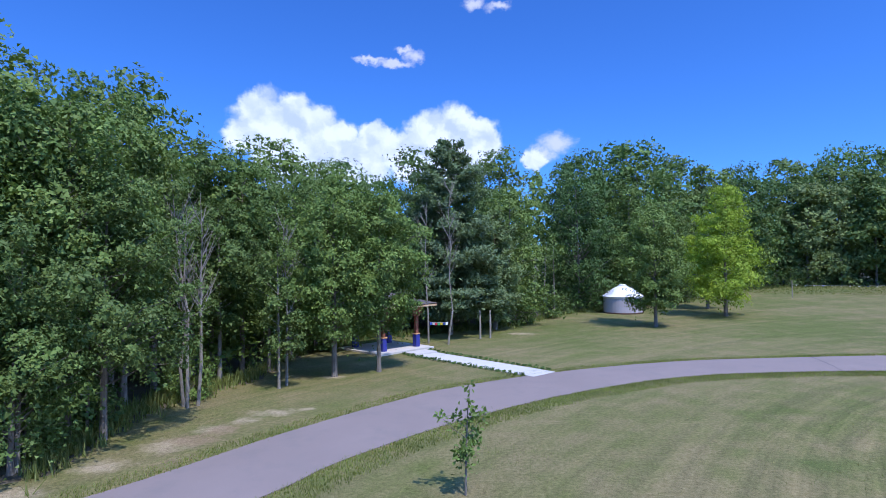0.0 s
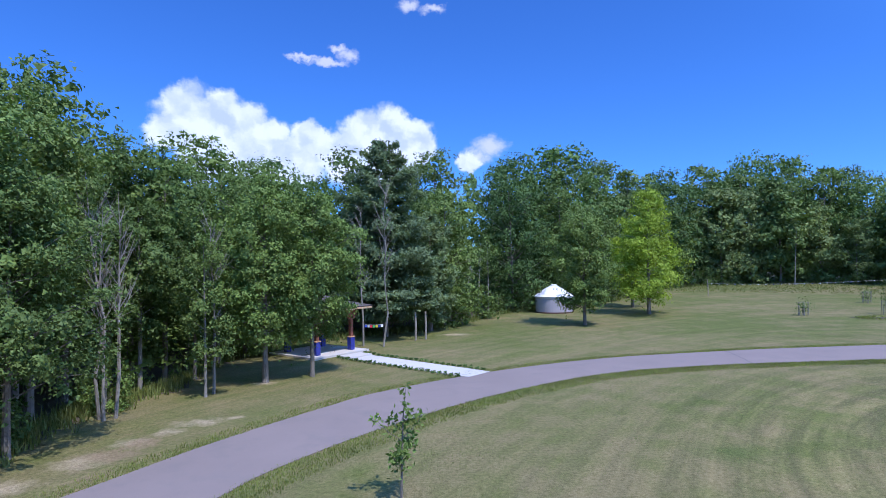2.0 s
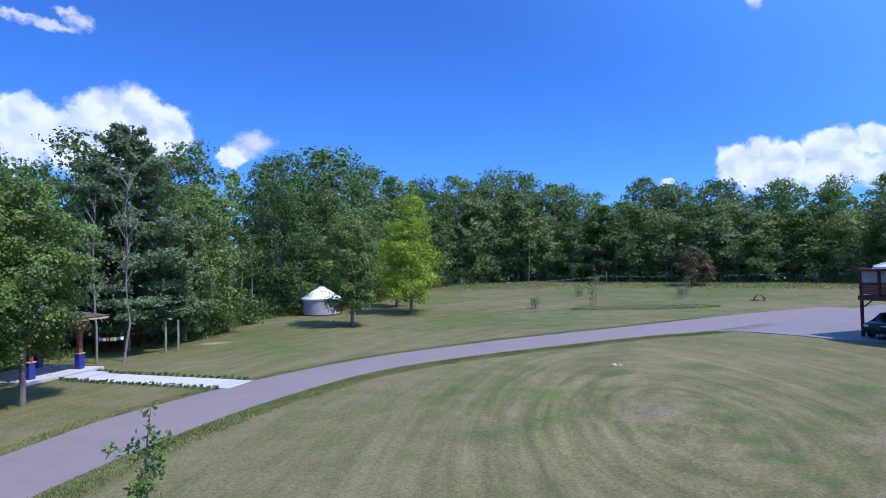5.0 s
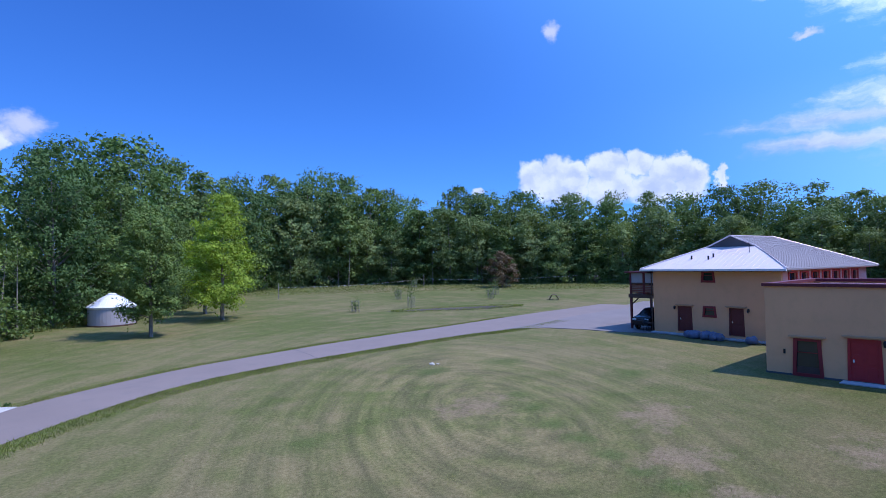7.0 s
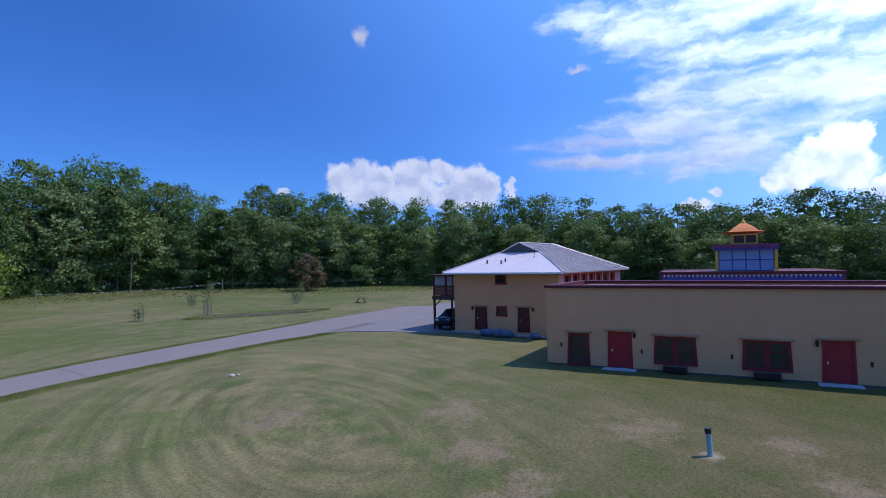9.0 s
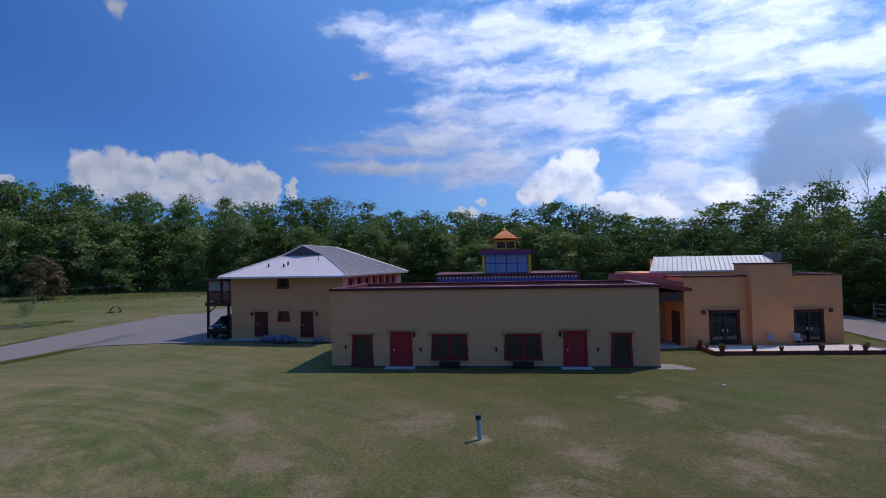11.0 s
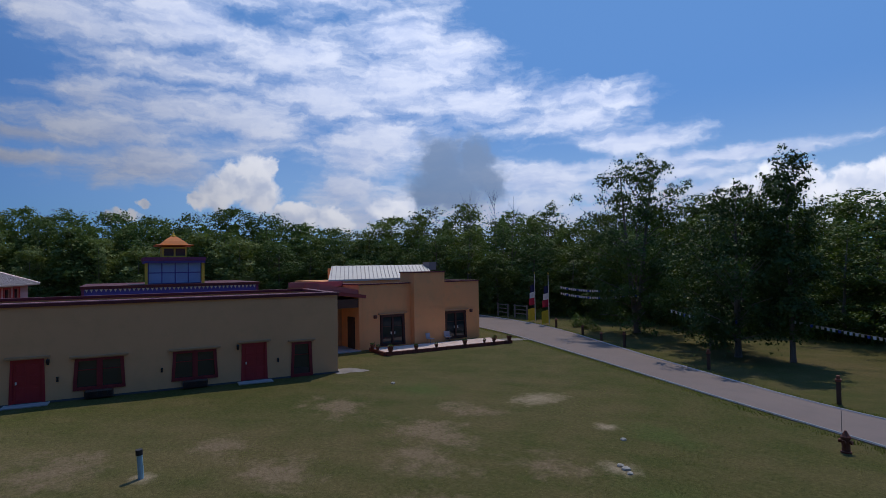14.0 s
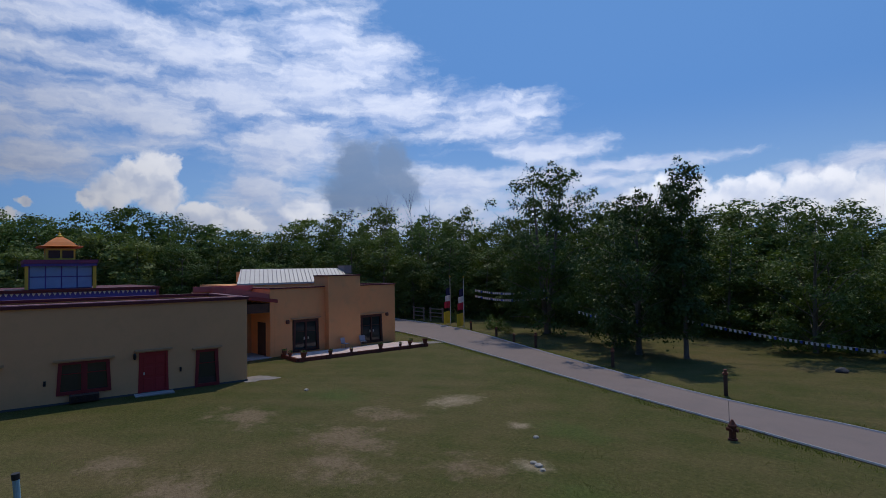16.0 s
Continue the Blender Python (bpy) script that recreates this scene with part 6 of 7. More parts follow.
def grow_woods():
    # the near corner beside the drive
    for compass, r, k in ((-44, 22.0, 0.9), (-40, 24.5, 0.92), (-37.5, 22.0, 0.62), (-34.2, 25, 1.02), (-31.5, 24.2, 0.8), (-30, 29, 1.0), (-27.6, 33.0, 0.85), (-24.5, 35.5, 1.0), (-22, 33.0, 0.8),
                          (-20, 35, 1.0), (-42, 27, 1.15), (-31, 32, 1.1), (-17.5, 35.5, 0.75), (-15.5, 40, 0.95), (-48, 24, 1.0)):
        top = edge_of_woods(compass)[1]
        x, y = polar(compass, r)
        near.place(x, y, k * (6.3 + r * math.tan(radians(top))), rng.uniform(0, 360), rng.uniform(0.9, 1.1))
    # woods all round, three trees deep
    for depth, gap, lo, hi, first in ((0.8, 5.0, 0.58, 0.82, -13), (6.0, 6.0, 0.78, 0.97, -36), (12.0, 6.6, 0.96, 1.08, -44)):
        c = first
        while c < 176:
            edge, top = edge_of_woods(c)
            r = edge + depth + rng.uniform(-1.2, 1.6)
            x, y = polar(c, r)
            need = 6.3 + r * math.tan(radians(top)) - height_at(x, y)
            (young if depth < 1 and 24 < c < 104 else middle if r < 88 else forest).place(x, y, 1.04 * need * rng.uniform(lo, hi), rng.uniform(0, 360), rng.uniform(1.0, 1.3) * min(1.25, max(0.88, 15 / need)))
            c += math.degrees(gap * rng.uniform(0.75, 1.25) / r) * min(1.3, max(0.8, need / 15))
    # and behind the camera, thinner
    for c in range(184, 300, 9):
        edge, top = edge_of_woods(c)
        x, y = polar(c, edge + rng.uniform(4, 9))
        forest.place(x, y, rng.uniform(12, 16), rng.uniform(0, 360))
    # undergrowth along the edge
    c = -37.0
    while c < 172:
        edge, _ = edge_of_woods(c)
        r = edge + rng.uniform(-0.9, 1.6) + (2.4 if c < -13 else 0.0)
        x, y = polar(c, r)
        if not (-9 < c < -1):
            shrubs.place(x, y, rng.uniform(0.9, 2.4) * (1.0 if r < 60 else 1.7), rng.uniform(0, 360))
        c += math.degrees(rng.uniform(1.2, 2.6) / r) * (1.0 if r < 60 else 1.3)


grow_woods()


def deep_woods():
    """The depth of the woods behind the outer rows: masses of foliage nobody could count."""
    r = np.random.RandomState(9)
    n = 42000
    c = r.uniform(-62, 176, n)
    edge = np.array([edge_of_woods(v)[0] for v in c])
    top = np.array([edge_of_woods(v)[1] for v in c])
    rad = edge + 16 + r.uniform(0, 5, n)
    x, y = rad * np.sin(np.radians(c)), rad * np.cos(np.radians(c))
    g = np.array([height_at(a, b) for a, b in zip(x, y)])
    tall = 6.3 + rad * np.tan(np.radians(top)) - g
    z = g + tall * 0.90 * r.uniform(0.0, 1.0, n) * (0.85 + 0.15 * np.sin(c * 2.1))
    p = np.stack([x, y, z], 1)
    o = -np.stack([x, y, 0 * x], 1) / rad[:, None]
    tagged(new("deep_woods", leaf_mesh("deep_woods", p, o, 0.55, LEAF_DEEP, 4)), "shaded foliage deep inside the woods", "woods", kind="stuff")


deep_woods()

# ---- trees that stand out ----
def stand(tree, x, y, rz=0.0):
    tree.matrix_world = on_ground(x, y, rz)
    return tree


stand(broadleaf(51, 12.2, 3.1, 0.20, 46, 40000, 0.066, LEAF_FRESH, thick=0.5, outline="tall", label="young maple with a full crown by the pavilion", name="maple_tree", corners=3, trunk=0.15, per=5), -6.3, 31.9, 20)
stand(broadleaf(52, 11.8, 2.9, 0.20, 46, 38000, 0.066, LEAF_FRESH, thick=0.5, outline="tall", label="young maple with low boughs before the pavilion", name="maple_tree", corners=3, trunk=0.12, per=5), -3.9, 33.2, 140)
stand(broadleaf(69, 5.6, 2.1, 0.22, 28, 11000, 0.062, LEAF_FRESH, thick=0.5, outline="round", label="low spreading tree at the shady edge of the woods", name="young_tree", corners=3, trunk=0.09, per=5), -13.4, 17.2, 60)
stand(broadleaf(53, 8.6, 1.5, 0.20, 26, 8000, 0.06, LEAF, bark=BARK_PALE, outline="tall", label="thin young tree at the grass edge", name="young_tree", corners=3, trunk=0.07), -8.6, 28.9, 60)
stand(pine(54, 17.9, 5.0, 46000, "tall dark white pine with tiered boughs"), 0.6, 50.5)
stand(pine(55, 11.5, 3.3, 16000, "dark pine behind the pavilion", "pines"), 5.0, 54.0)
stand(pine(56, 13.0, 3.5, 14000, "dark pine behind the pavilion", "pines"), -1.5, 53.5)
stand(broadleaf(57, 12.4, 3.3, 0.15, 46, 26000, 0.095, LEAF, outline="dome", thick=0.6, label="dark green ash on the lawn by the yurt", name="ash_tree", corners=3, trunk=0.16, per=5), 20.9, 54.6, 10)
stand(broadleaf(58, 15.2, 5.3, 0.14, 50, 22000, 0.105, LEAF_LIME, outline="cone", label="lime-green maple with layered boughs", name="lime_green_maple", corners=3, trunk=0.2, thick=0.36, per=5, ascent=0.5), 31.8, 62.4, 30)
stand(broadleaf(59, 12.5, 3.4, 0.2, 36, 12000, 0.105, LEAF_LIME, outline="tall", label="lime-green maple half hidden by its neighbour", name="lime_green_maple", corners=3, trunk=0.2, thick=0.4, ascent=0.6), 33.6, 70.4, 200)
stand(broadleaf(60, 16.4, 5.4, 0.12, 42, 24000, 0.095, LEAF_BACKLIT, clump=0.80, thick=0.75, outline="tall", label="tall dark oak with an open, ragged top", name="oak_tree", corners=3, trunk=0.3, forks=2, per=5), 32.4, -41.4, 0)
stand(broadleaf(61, 11.9, 3.3, 0.12, 40, 19000, 0.088, LEAF_BACKLIT, thick=0.6, outline="round", label="dark spreading tree beside the drive", name="ash_tree", corners=3, trunk=0.19), 20.2, -35.7, 70)
stand(broadleaf(62, 13.8, 2.3, 0.16, 38, 15000, 0.088, LEAF_BACKLIT, thick=0.7, outline="tall", label="tall narrow poplar beside the drive", name="poplar_tree", corners=3, trunk=0.15), 17.1, -36.3, 120)
stand(broadleaf(63, 8.5, 2.6, 0.10, 30, 12000, 0.088, LEAF_BACKLIT, outline="round", label="dark bushy tree beyond the drive", name="ash_tree", corners=3, trunk=0.14), 24.0, -39.0, 200)
stand(broadleaf(64, 10.4, 3.6, 0.06, 36, 15000, 0.09, LEAF, outline="round", label="leafy tree on the grass before the woods", name="maple_tree", corners=3, trunk=0.15), 11.5, -44.0, 220)
stand(broadleaf(65, 8.0, 2.6, 0.10, 30, 11000, 0.09, LEAF, outline="round", label="leafy tree on the grass before the woods", name="maple_tree", corners=3, trunk=0.14), 5.8, -45.5, 100)
stand(broadleaf(66, 5.2, 1.6, 0.12, 22, 5600, 0.07, LEAF, outline="round", label="low pale-leaved tree at the lawn's end", name="maple_tree", corners=3, trunk=0.08), 2.2, -38.0, 100)


stand(broadleaf(68, 7.0, 2.3, 0.10, 26, 6000, 0.14, LEAF_RUST, outline="round", label="small rust-red tree at the edge of the woods", name="red_leaved_tree", corners=3, trunk=0.1), 89.5, 63.0, 30)


def bare_tree(x, y, tall, seed, rz):
    """A thin pale tree with a fan of fine bare branches in its upper half."""
    root = thing("slender_tree", on_ground(x, y, rz), "thin pale-barked tree with a fan of bare twigs", "tree", "bare slender trees")
    r = np.random.RandomState(seed)
    bm = bmesh.new()
    sway = r.normal(0, 0.012 * tall, (6, 2)).cumsum(0)
    stem = [Vector((sway[k][0] if k else 0, sway[k][1] if k else 0, tall * k / 5 - (0.15 if k == 0 else 0))) for k in range(6)]
    tube(bm, stem, [0.085, 0.072, 0.058, 0.042, 0.026, 0.008], 7)
    for k in range(20):
        f = r.uniform(0.36, 0.93)
        i = min(4, int(f * 5))
        a = stem[i].lerp(stem[i + 1], f * 5 - i)
        c, L = r.uniform(0, 6.28), tall * r.uniform(0.10, 0.24) * (1.15 - 0.5 * f)
        d = Vector((math.cos(c) * 0.5, math.sin(c) * 0.5, 0.85))
        b, e = a + d * L * 0.5, a + d * L + Vector((0, 0, 0.15 * L))
        tube(bm, [a, b, e], [0.024, 0.016, 0.005], 4)
        for q in range(3):
            s = a.lerp(b, 0.4 + 0.6 * r.uniform()) if q else b
            tube(bm, [s, s + (d + Vector(r.normal(0, 0.35, 3))) * L * 0.45], [0.010, 0.004], 3)
    part("trunk", bm, BARK_PALE, root)


for seed, (x, y, tall, rz) in enumerate(((-11.6, 25.1, 10.6, 0), (-11.3, 25.5, 9.8, 160), (-11.9, 25.4, 9.0, 60), (0.32, 44.3, 13.2, 10), (-1.25, 45.0, 11.5, 200), (-13.6, 22.4, 9.5, 90), (-8.4, 29.6, 9.0, 30),
                                             (58.0, -46.0, 16.2, 15), (60.5, -43.6, 15.6, 120), (56.2, -48.4, 15.4, 210))):
    bare_tree(x, y, tall, seed + 70, rz)
for x, y, tall, rz in ((5.0, 54, 9.0, 80), (11.5, 64, 9.5, 20), (13.2, 66, 10, 250),
                       (-13.5, 21.0, 9.0, 100), (-14.2, 18.5, 8.0, 210), (74, 91, 12, 0), (88, 80, 12, 90), (95, 72, 12, 190), (101, 62, 12, 30)):
    poles.place(x, y, tall, rz)


def sapling(x, y, tall, seed, label):
    root = thing("sapling", on_ground(x, y), label, "sapling")
    r = np.random.RandomState(seed)
    bm = bmesh.new()
    tube(bm, [(0, 0, -0.05), (0.03, 0, tall * 0.4), (0.08, 0.02, tall * 0.75), (0.16, 0.0, tall)], [0.035, 0.028, 0.018, 0.006], 6)
    cs = []
    for a, z0, L, up in ((0.2, 0.45, 0.35, 0.15), (3.3, 0.52, 0.75, 0.45), (2.6, 0.62, 0.35, 0.35), (0.1, 0.55, 0.6, 0.5), (5.6, 0.7, 0.3, 0.35), (1.0, 0.5, 0.5, 0.1), (3.9, 0.38, 0.35, 0.1), (4.6, 0.42, 0.4, 0.15)):
        p0 = np.array([0.08 * z0, 0, z0 * tall])
        p1 = p0 + np.array([math.cos(a) * L, math.sin(a) * L, up * L * 2])
        tube(bm, [tuple(p0), tuple((p0 + p1) / 2 + np.array([0, 0, -0.05])), tuple(p1)], [0.014, 0.009, 0.004], 4)
        t = r.uniform(0.35, 1.1, (34, 1))
        cs.append(p0 + (p1 - p0) * t + r.normal(0, 0.09, (34, 3)))
    t = r.uniform(0.7, 1.02, (40, 1))
    cs.append(np.array([0.1, 0, 0]) + np.array([0.06, 0, tall]) * t + r.normal(0, 0.1, (40, 3)))
    t = r.uniform(0.26, 0.5, (90, 1))
    cs.append(np.array([0.02, 0, 0]) + np.array([0.02, 0, tall]) * t + r.normal(0, 0.15, (90, 3)))
    c = np.concatenate(cs)
    part("trunk", bm, BARK, root)
    crown = new("crown", leaf_mesh("crown", c, np.zeros_like(c), 0.080, LEAF_FRESH, seed))
    crown.parent = root
    return root


sapling(0.55, 15.3, 3.0, 3, "slender sapling with sparse leaves on the lawn")
stand(broadleaf(67, 2.6, 1.0, 0.1, 16, 2600, 0.06, LEAF_FRESH, outline="round", label="yellow-green shrub at the shady edge of the woods", name="shrub", corners=3, trunk=0.03), -12.2, 26.6, 40)

# ======== small things on the lawn and by the drives ========
# white vent pipe with a cap
pipe = thing("vent_pipe", on_ground(19.9, -0.75), "leaning pale blue pipe with a black cap in the lawn", "pipe")
part("tube", tube(bmesh.new(), [(0, 0, -0.2), (-0.02, 0.03, 0.4), (-0.04, 0.06, 0.78)], [0.085, 0.085, 0.085], 14), PIPE_BLUE, pipe)
part("cap", tube(bmesh.new(), [(-0.04, 0.06, 0.74), (-0.045, 0.068, 0.9)], [0.105, 0.10], 14), BLACK_CAP, pipe, "black rubber cap")


def stone(x, y, s, seed, label="pale field stone lying in the grass", mat=STONE):
    bm = bmesh.new()
    bmesh.ops.create_icosphere(bm, subdivisions=2, radius=s)
    for v in bm.verts:
        v.co *= 1 + 0.3 * noise.noise(v.co / s * 1.3 + Vector((seed, 0, 0)))
        v.co.z *= 0.6
    single("stone", bm, mat, on_ground(x, y, seed * 50, s * 0.25), label, "stone", "stones in the lawn")


for i, (x, y, s) in enumerate(((25.7, 23.9, 0.17), (26.0, 23.7, 0.1), (13.5, -15.4, 0.11), (11.6, -13.1, 0.13), (11.3, -12.9, 0.1), (11.9, -13.2, 0.11), (27.2, -13.5, 0.12))):
    stone(x, y, s, i + 1)


stone(8.6, -37.1, 0.34, 12, "dark stone on the dry grass beyond the drive", ROOF_FELT)


def bollard(x, y, tall, rz):
    root = thing("wooden_bollard", on_ground(x, y, rz), "dark wooden post with a carved cap beside the drive", "post", "posts along the drive")
    part("shaft", boxes((-0.09, 0.09, -0.09, 0.09, -0.2, tall * 0.8), bevel=0.015), WOOD_DARK, root)
    part("cap", boxes((-0.12, 0.12, -0.12, 0.12, tall * 0.8, tall * 0.88), (-0.07, 0.07, -0.07, 0.07, tall * 0.88, tall), bevel=0.015), WOOD_RED, root)


for x, y, tall in ((11.1, -26.9, 1.25), (18.9, -30.0, 1.2), (27.6, -33.5, 1.2), (30.9, -34.8, 0.75), (34.5, -36.6, 0.9), (4.0, -26.6, 1.2), (40, -38.9, 0.9)):
    bollard(x, y, tall, 20)


def hydrant(x, y):
    root = thing("fire_hydrant", on_ground(x, y), "rusty red fire hydrant with a thin marker rod", "hydrant")
    part("barrel", lathe(bmesh.new(), [(0.16, -0.05), (0.16, 0.05), (0.12, 0.06), (0.12, 0.45), (0.15, 0.46), (0.15, 0.52), (0.12, 0.56), (0.06, 0.66), (0.03, 0.72)], 16), RUST, root)
    for a in (0, 90, 180):
        b = lathe(bmesh.new(), [(0.055, 0), (0.055, 0.15), (0.07, 0.15), (0.07, 0.2)], 10)
        bmesh.ops.transform(b, matrix=pose(0, 0, 0.36, 0, 90, a), verts=b.verts)
        part("outlet", b, RUST, root)
    part("marker_rod", tube(bmesh.new(), [(0.1, 0, 0.0), (0.1, 0, 1.35)], [0.012, 0.010], 5), GREY_ROOF, root)


hydrant(8.35, -20.1)


def banner(x, y, rz):
    root = thing("banner_pole", on_ground(x, y, rz), "pole with a tall red, white, blue and yellow banner", "flag", "banners beside the drive")
    part("pole", tube(bmesh.new(), [(0, 0, -0.2), (0, 0, 5.2)], [0.045, 0.03], 8), WHITE_PAINT, root)
    part("finial", lathe(bmesh.new(), [(0.03, 5.2), (0.07, 5.28), (0.02, 5.42)], 8), YELLOW, root)
    for name, mat, z0, z1, w in (("blue_stripe", NAVY, 3.3, 4.1, 0.42), ("white_stripe", FLAGS[1], 2.65, 3.3, 0.5), ("red_stripe", FLAGS[2], 1.9, 2.65, 0.6), ("yellow_stripe", FLAGS[4], 0.2, 1.55, 0.72)):
        b = bmesh.new()
        cols = []
        for k in range(7):
            f = k / 6
            yy = 0.10 * math.sin(f * 5 + z0) * f
            cols.append([b.verts.new((-0.05 - f * w, yy + dy, z)) for z in (z0 - 0.1 * f, z1 - 0.16 * f) for dy in (0, 0.012)])
        for p, q in zip(cols, cols[1:]):
            for i, j in ((0, 2), (2, 3), (3, 1), (1, 0)):
                b.faces.new((p[i], p[j], q[j], q[i]))
        b.faces.new([cols[0][i] for i in (0, 1, 3, 2)]), b.faces.new([cols[-1][i] for i in (0, 2, 3, 1)])
        part(name, b, mat, root, "faded cloth stripe of the banner")


banner(44.9, -40.7, 235), banner(42.0, -39.9, 235)


def flag_line(a, b, sag, count, name, label, size=0.26, posts=False):
    """A cord with cloth flags in turn blue, white, red, green and yellow."""
    root = thing(name, Matrix.Translation(Vector(a)), label, "prayer flags")
    A, B = Vector((0, 0, 0)), Vector(b) - Vector(a)
    at = lambda f: A.lerp(B, f) - Vector((0, 0, sag * 4 * f * (1 - f)))
    part("cord", tube(bmesh.new(), [at(k / 16) for k in range(17)], [0.012] * 17, 4), CORD, root)
    d = B.normalized()
    for k in range(count):
        p = at((k + 0.5) / count)
        bm = bmesh.new()
        w = size * 0.42
        out = Vector((-d.y, d.x, 0)) * 0.05 * math.sin(k * 1.7)
        cs = [p - d * w, p + d * w, p + d * w * 0.95 - Vector((0, 0, size)) + out, p - d * w * 0.95 - Vector((0, 0, size * 0.97)) + out]
        n = Vector((-d.y, d.x, 0)).normalized() * 0.008
        front, backs = [bm.verts.new(c) for c in cs], [bm.verts.new(c + n) for c in cs]
        bm.faces.new(front), bm.faces.new(backs[::-1])
        for i in range(4):
            bm.faces.new((front[i], backs[i], backs[(i + 1) % 4], front[(i + 1) % 4]))
        part("flag", bm, FLAGS[k % 5] if "bright" in label else FLAGS[(1, 1, 1, 0, 1)[k % 5]], root)
    return root


flag_line((40.6, -40.2, 4.1), (31.2, -40.0, 4.3), 0.35, 34, "prayer_flags", "faded prayer flags strung between pole and oak", 0.2)
flag_line((40.6, -40.2, 3.5), (31.2, -40.0, 3.6), 0.35, 34, "prayer_flags", "faded prayer flags strung between pole and oak", 0.2)
flag_line((26.5, -37.6, 2.7), (19.7, -35.0, 2.5), 0.2, 14, "prayer_flags", "faded prayer flags strung between trees", 0.22)
flag_line((17.0, -36.2, 2.6), (3.5, -41.0, 0.9), 0.35, 52, "prayer_flags", "faded prayer flags on a long sagging cord", 0.18)
flag_line((-1.15, 45.0, 1.75), (0.35, 44.9, 1.75), 0.05, 7, "prayer_flags", "bright prayer flags between two slender trunks", 0.22)
flag_line((51.2, 81.2, 3.0), (82.5, 77.5, 3.4), 0.4, 26, "prayer_flags", "faded prayer flags along the woods' edge", 0.13)
flag_line((82.5, 77.5, 3.4), (100.0, 52.0, 3.6), 0.4, 24, "prayer_flags", "faded prayer flags along the woods' edge", 0.13)


def stake(x, y, tall, label, r=0.07):
    bm = tube(bmesh.new(), [(0, 0, -0.2), (0.02, 0, tall * 0.5), (0, 0.02, tall)], [r, r * 0.95, r * 0.85], 8)
    single("wooden_post", bm, WOOD_GREY, on_ground(x, y), label, "post", "posts in the field")


stake(51.2, 81.2, 2.6, "weathered post carrying a flag cord"), stake(82.5, 77.5, 2.4, "weathered post carrying a flag cord")
stake(3.1, 47.4, 2.4, "weathered round post by the pines", 0.09), stake(4.0, 47.8, 2.4, "weathered round post by the pines", 0.09)


def guarded_sapling(x, y, tall, seed):
    root = thing("guarded_sapling", on_ground(x, y), "young tree inside a wire guard in the field", "sapling", "young trees in the field")
    for k in range(6):
        a = 2 * math.pi * k / 6
        part("guard_stake", tube(bmesh.new(), [(0.5 * math.cos(a), 0.5 * math.sin(a), -0.1), (0.5 * math.cos(a), 0.5 * math.sin(a), 1.5)], [0.025, 0.025], 5), WOOD_GREY, root)
    for z in (0.3, 0.8, 1.4):
        pts = [(0.5 * math.cos(2 * math.pi * k / 12), 0.5 * math.sin(2 * math.pi * k / 12), z) for k in range(13)]
        part("guard_wire", tube(bmesh.new(), pts, [0.012] * 13, 4), GREY_ROOF, root)
    part("trunk", tube(bmesh.new(), [(0, 0, -0.05), (0, 0, tall)], [0.04, 0.012], 6), BARK_PALE, root)
    r = np.random.RandomState(seed)
    c = r.normal(0, 1, (240, 3)) * np.array([0.4, 0.4, 0.28 * tall]) + np.array([0, 0, tall * 0.72])
    crown = new("crown", leaf_mesh("crown", c, np.zeros_like(c), 0.09, LEAF, seed))
    crown.parent = root


for i, (x, y, tall) in enumerate(((46.2, 55.7, 1.6), (54.2, 53.5, 3.4), (69.6, 51.4, 2.0), (79.6, 77.5, 1.8), (62, 64, 1.6), (76, 55, 2.6), (90, 62, 1.8))):
    guarded_sapling(x, y, tall, i)


def field_bed():
    bed = blotch("planting_bed", 56.3, 46.8, 8.6, 2.2, -34, LITTER, "long oval planting bed with a stone kerb", 8.0, 0.05)
    bm = bmesh.new()
    for k in range(60):
        a = 2 * math.pi * k / 60
        u, v = 8.6 * math.cos(a), 2.0 * math.sin(a)
        c, d = math.cos(radians(-34)), math.sin(radians(-34))
        x, y = 56.3 + u * c - v * d, 46.8 + u * d + v * c
        clump = bmesh.new()
        plant_leaves(clump, 22, 0.5, 0.20, 0.10, rng)
        for f in clump.faces:
            bm.faces.new([bm.verts.new(q.co + Vector((x, y, height_at(x, y)))) for q in f.verts])
        clump.free()
    single("bed_plants", bm, WEED, Matrix(), "low tufted plants round the bed", "plants", kind="stuff")


field_bed()


def picnic_table(m):
    root = thing("picnic_table", m, "small dark wooden picnic table in the field", "table")
    for k in range(4):
        part("top_plank", boxes((-0.9, 0.9, -0.36 + 0.18 * k, -0.2 + 0.18 * k, 0.72, 0.76)), WOOD_DARK, root)
    for y in (-0.7, 0.7):
        part("seat_plank", boxes((-0.9, 0.9, y - 0.13, y + 0.13, 0.42, 0.46)), WOOD_DARK, root)
    for x in (-0.65, 0.65):
        part("leg", prism(bmesh.new(), [(-0.75, 0), (-0.65, 0), (-0.2, 0.72), (-0.3, 0.72)], -0.04, 0.04), WOOD_DARK, root).matrix_basis = pose(x, 0, 0, 0, 0, 90)
        part("leg", prism(bmesh.new(), [(0.75, 0), (0.65, 0), (0.2, 0.72), (0.3, 0.72)], -0.04, 0.04), WOOD_DARK, root).matrix_basis = pose(x, 0, 0, 0, 0, 90)


picnic_table(on_ground(73.5, 42.5, 30))
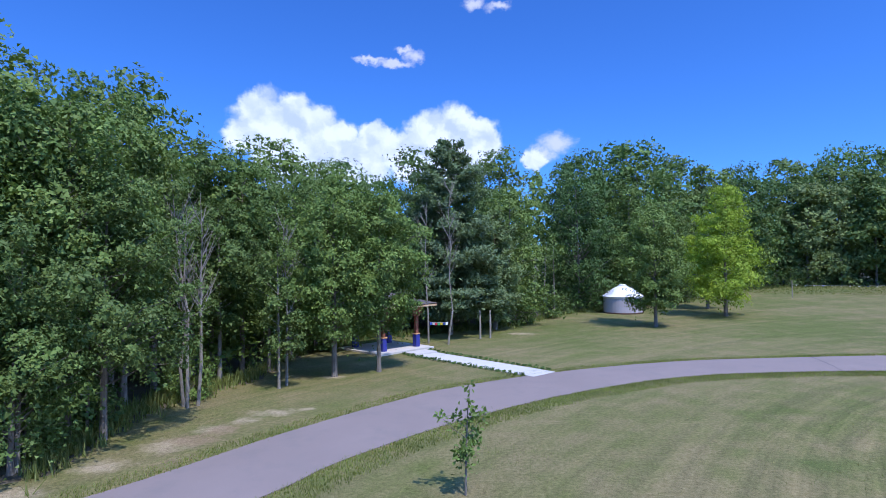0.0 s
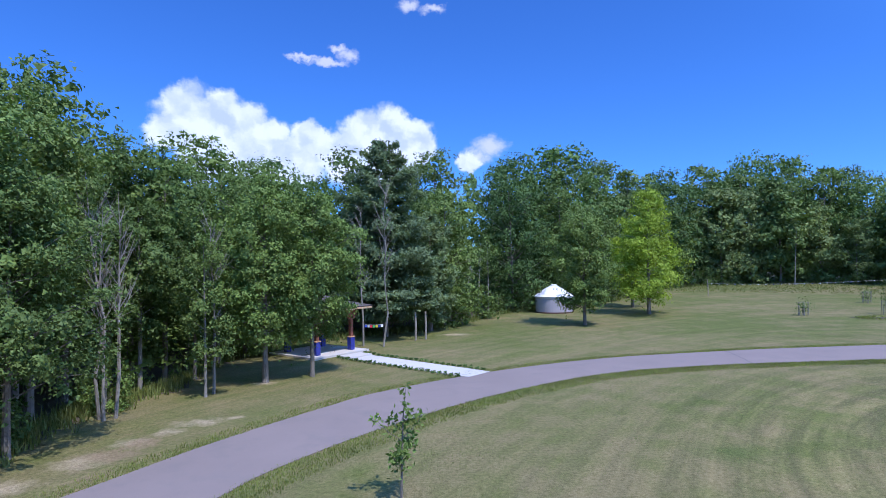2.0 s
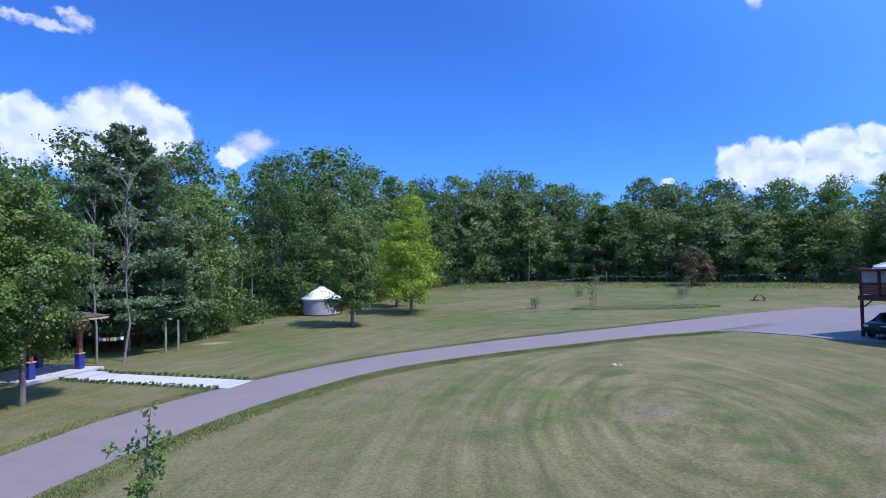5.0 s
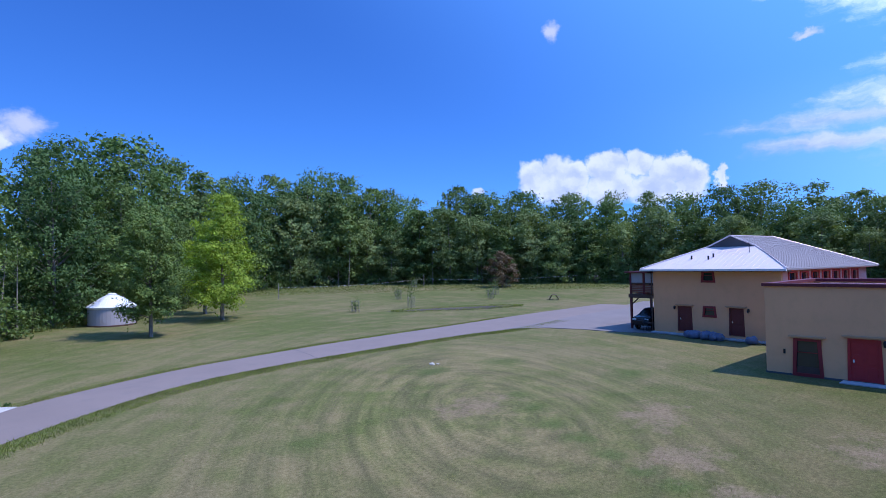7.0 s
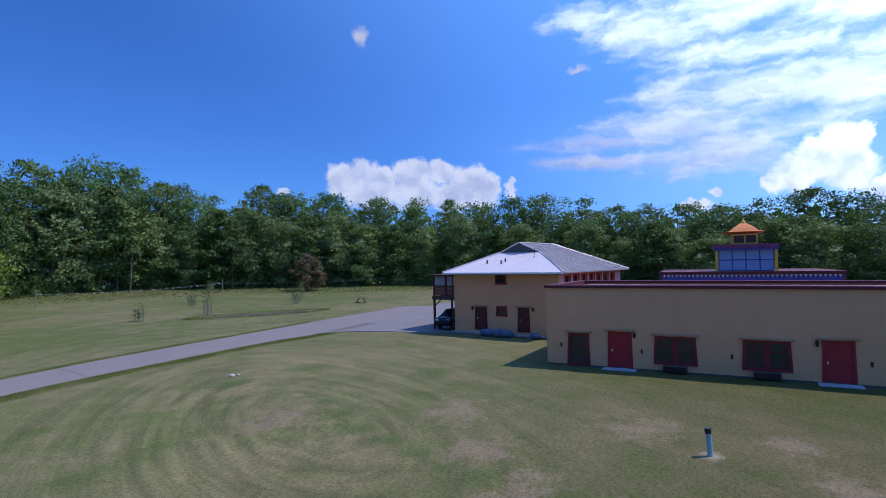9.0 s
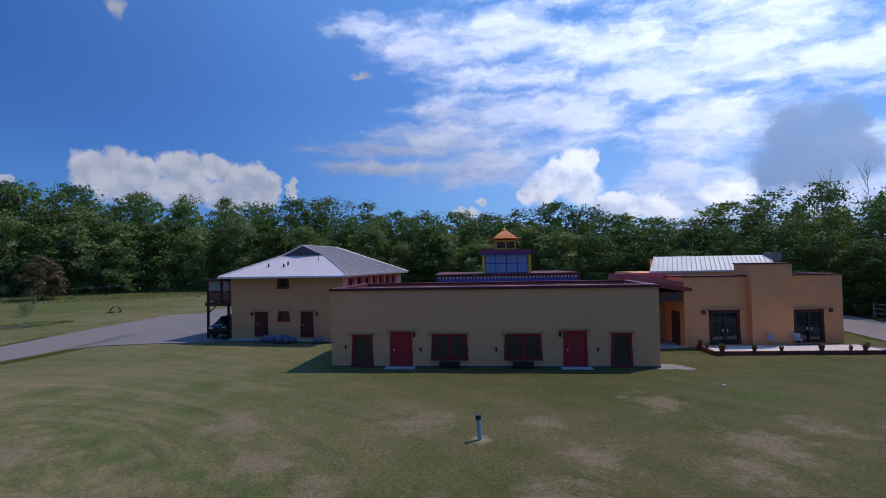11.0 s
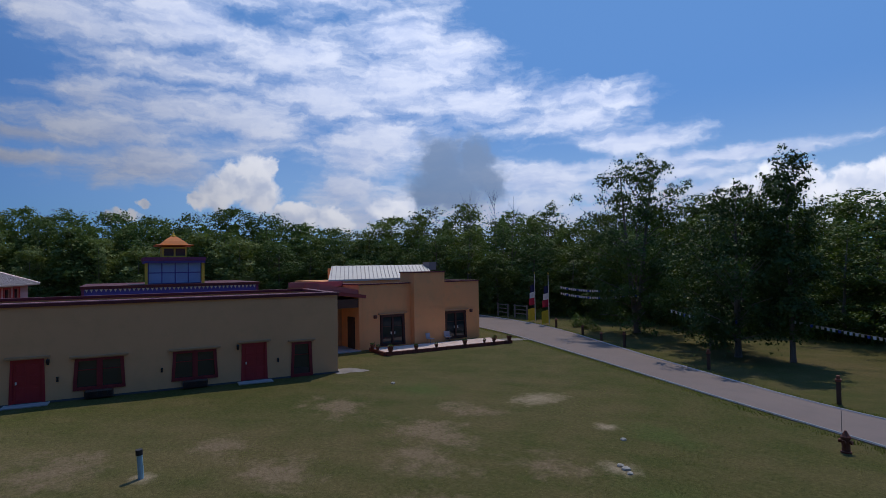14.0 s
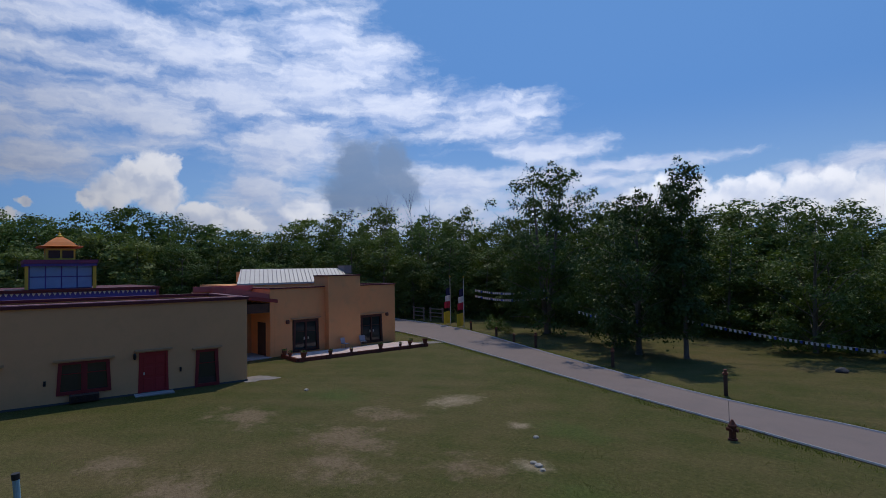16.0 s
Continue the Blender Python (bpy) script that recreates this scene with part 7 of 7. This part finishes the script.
# rail fence and rough seats where the south drive leaves the yard
for i, (x, y) in enumerate(((50.5, -41.6), (47.5, -41.9))):
    root = thing("rail_fence", on_ground(x, y, -8 + 6 * i), "grey timber rail fence panel beside the drive", "fence", "fence panels")
    for px in (0, 2.2):
        part("post", boxes((px - 0.07, px + 0.07, -0.07, 0.07, -0.2, 1.6)), WOOD_GREY, root)
    for z in (0.5, 0.95, 1.4):
        part("rail", boxes((-0.2, 2.4, -0.03, 0.03, z, z + 0.10)), WOOD_GREY, root)
for x, y, s in ((39.0, -40.8, 1.4), (37.2, -40.2, 1.2), (35.6, -39.3, 1.0), (46.5, -42.8, 1.2), (53, -43, 1.6)):
    shrubs.place(x, y, s, rng.uniform(0, 360))


# ======== grass ========
def tufts(name, places, tall, mat, label, seed, blades=3, width=0.012):
    """Blades of grass, too many to count."""
    r = np.random.RandomState(seed)
    p = np.repeat(np.array(places), blades, 0)
    n = len(p)
    a = r.uniform(0, 2 * np.pi, n)
    d = np.stack([np.cos(a), np.sin(a), 0 * a], 1)
    root = p + r.normal(0, 0.10, (n, 3)) * np.array([1, 1, 0])
    h = tall * r.uniform(0.5, 1.3, (n, 1))
    tip = root + d[:, [1, 0, 2]] * np.array([-1, 1, 0]) * h * r.normal(0, 0.45, (n, 1)) + np.array([0, 0, 1]) * h
    w = d * width * r.uniform(0.7, 1.5, (n, 1))
    low = np.array([0, 0, 0.03])
    v = np.stack([root - w - low, root + w - low, tip], 1).reshape(-1, 3)
    me = bpy.data.meshes.new(name)
    me.from_pydata(v.tolist(), [], np.arange(3 * n).reshape(n, 3).tolist())
    me.materials.append(mat)
    me.update()
    return tagged(new(name, me), label, "grass", kind="stuff")


def clear_of_roads(x, y):
    for (near_line, far_line) in ((NEAR_EDGE, FAR_EDGE), (N2, F2)):
        a = min(near_line[::4], key=lambda q: (q[0] - x) ** 2 + (q[1] - y) ** 2)
        b = min(far_line[::4], key=lambda q: (q[0] - x) ** 2 + (q[1] - y) ** 2)
        w = math.dist(a, b)
        if math.dist(a, (x, y)) < w and math.dist(b, (x, y)) < w and math.dist(a, (x, y)) + math.dist(b, (x, y)) < w * 1.12:
            return False
    return True


r = np.random.RandomState(3)
verge = []
for line, side_of, n, w in ((resample(NEAR_EDGE, 400), 1, 13000, 1.3), (resample(FAR_EDGE, 400), -1, 5200, 0.9), (resample(N2, 400), -1, 2200, 0.5), (resample(F2, 400), 1, 2200, 0.5)):
    for _ in range(n):
        i = r.randint(70 if line[0][1] > -5 and n > 4000 else 120, 399 if n < 4000 else 330)
        (ax, ay), (bx, by) = line[i - 1], line[i]
        L = math.dist((ax, ay), (bx, by))
        nx, ny = (by - ay) / L * side_of, -(bx - ax) / L * side_of
        d = 0.03 + w * r.uniform() ** 1.4
        x, y = bx + nx * d, by + ny * d
        verge.append((x, y, height_at(x, y)))
tufts("verge_grass", verge, 0.085, WEED, "lush green grass along the drive's edge", 5, 4, 0.014)
lawn_green, lawn_dry = [], []
for _ in range(26000):
    c, d = r.uniform(-46, 176), 9.5 + 26 * r.uniform() ** 1.5
    x, y = polar(c, d)
    (lawn_green if noise.noise((x * 0.2, y * 0.2, 4.0)) + 0.3 * r.normal() > -0.05 else lawn_dry).append((x, y, height_at(x, y)))
lawn_green = [p for p in lawn_green if clear_of_roads(p[0], p[1])]
lawn_dry = [p for p in lawn_dry if clear_of_roads(p[0], p[1])]
tufts("lawn_blades", lawn_green, 0.036, WEED, "short mown grass blades", 6, 3, 0.010)
tufts("dry_lawn_blades", lawn_dry, 0.034, STRAW, "short dry straw-coloured grass blades", 7, 3, 0.010)
rough = []
for _ in range(9000):
    c = r.uniform(-37, 172)
    edge = edge_of_woods(c)[0]
    d = edge + r.normal(0.2, 1.0) + (1.5 if c < -13 else 0)
    x, y = polar(c, d)
    rough.append((x, y, height_at(x, y)))
tufts("rough_grass", rough, 0.5, WEED, "tall rough grass and weeds before the woods", 8, 4, 0.028)
meadow = []
for _ in range(8000):
    c = r.uniform(26, 74)
    d = 102 + 17 * r.uniform() ** 0.7
    x, y = polar(c, d)
    meadow.append((x, y, height_at(x, y)))
tufts("meadow_grass", meadow, 0.17, WEED, "unmown meadow grass in the far field", 9, 4, 0.03)
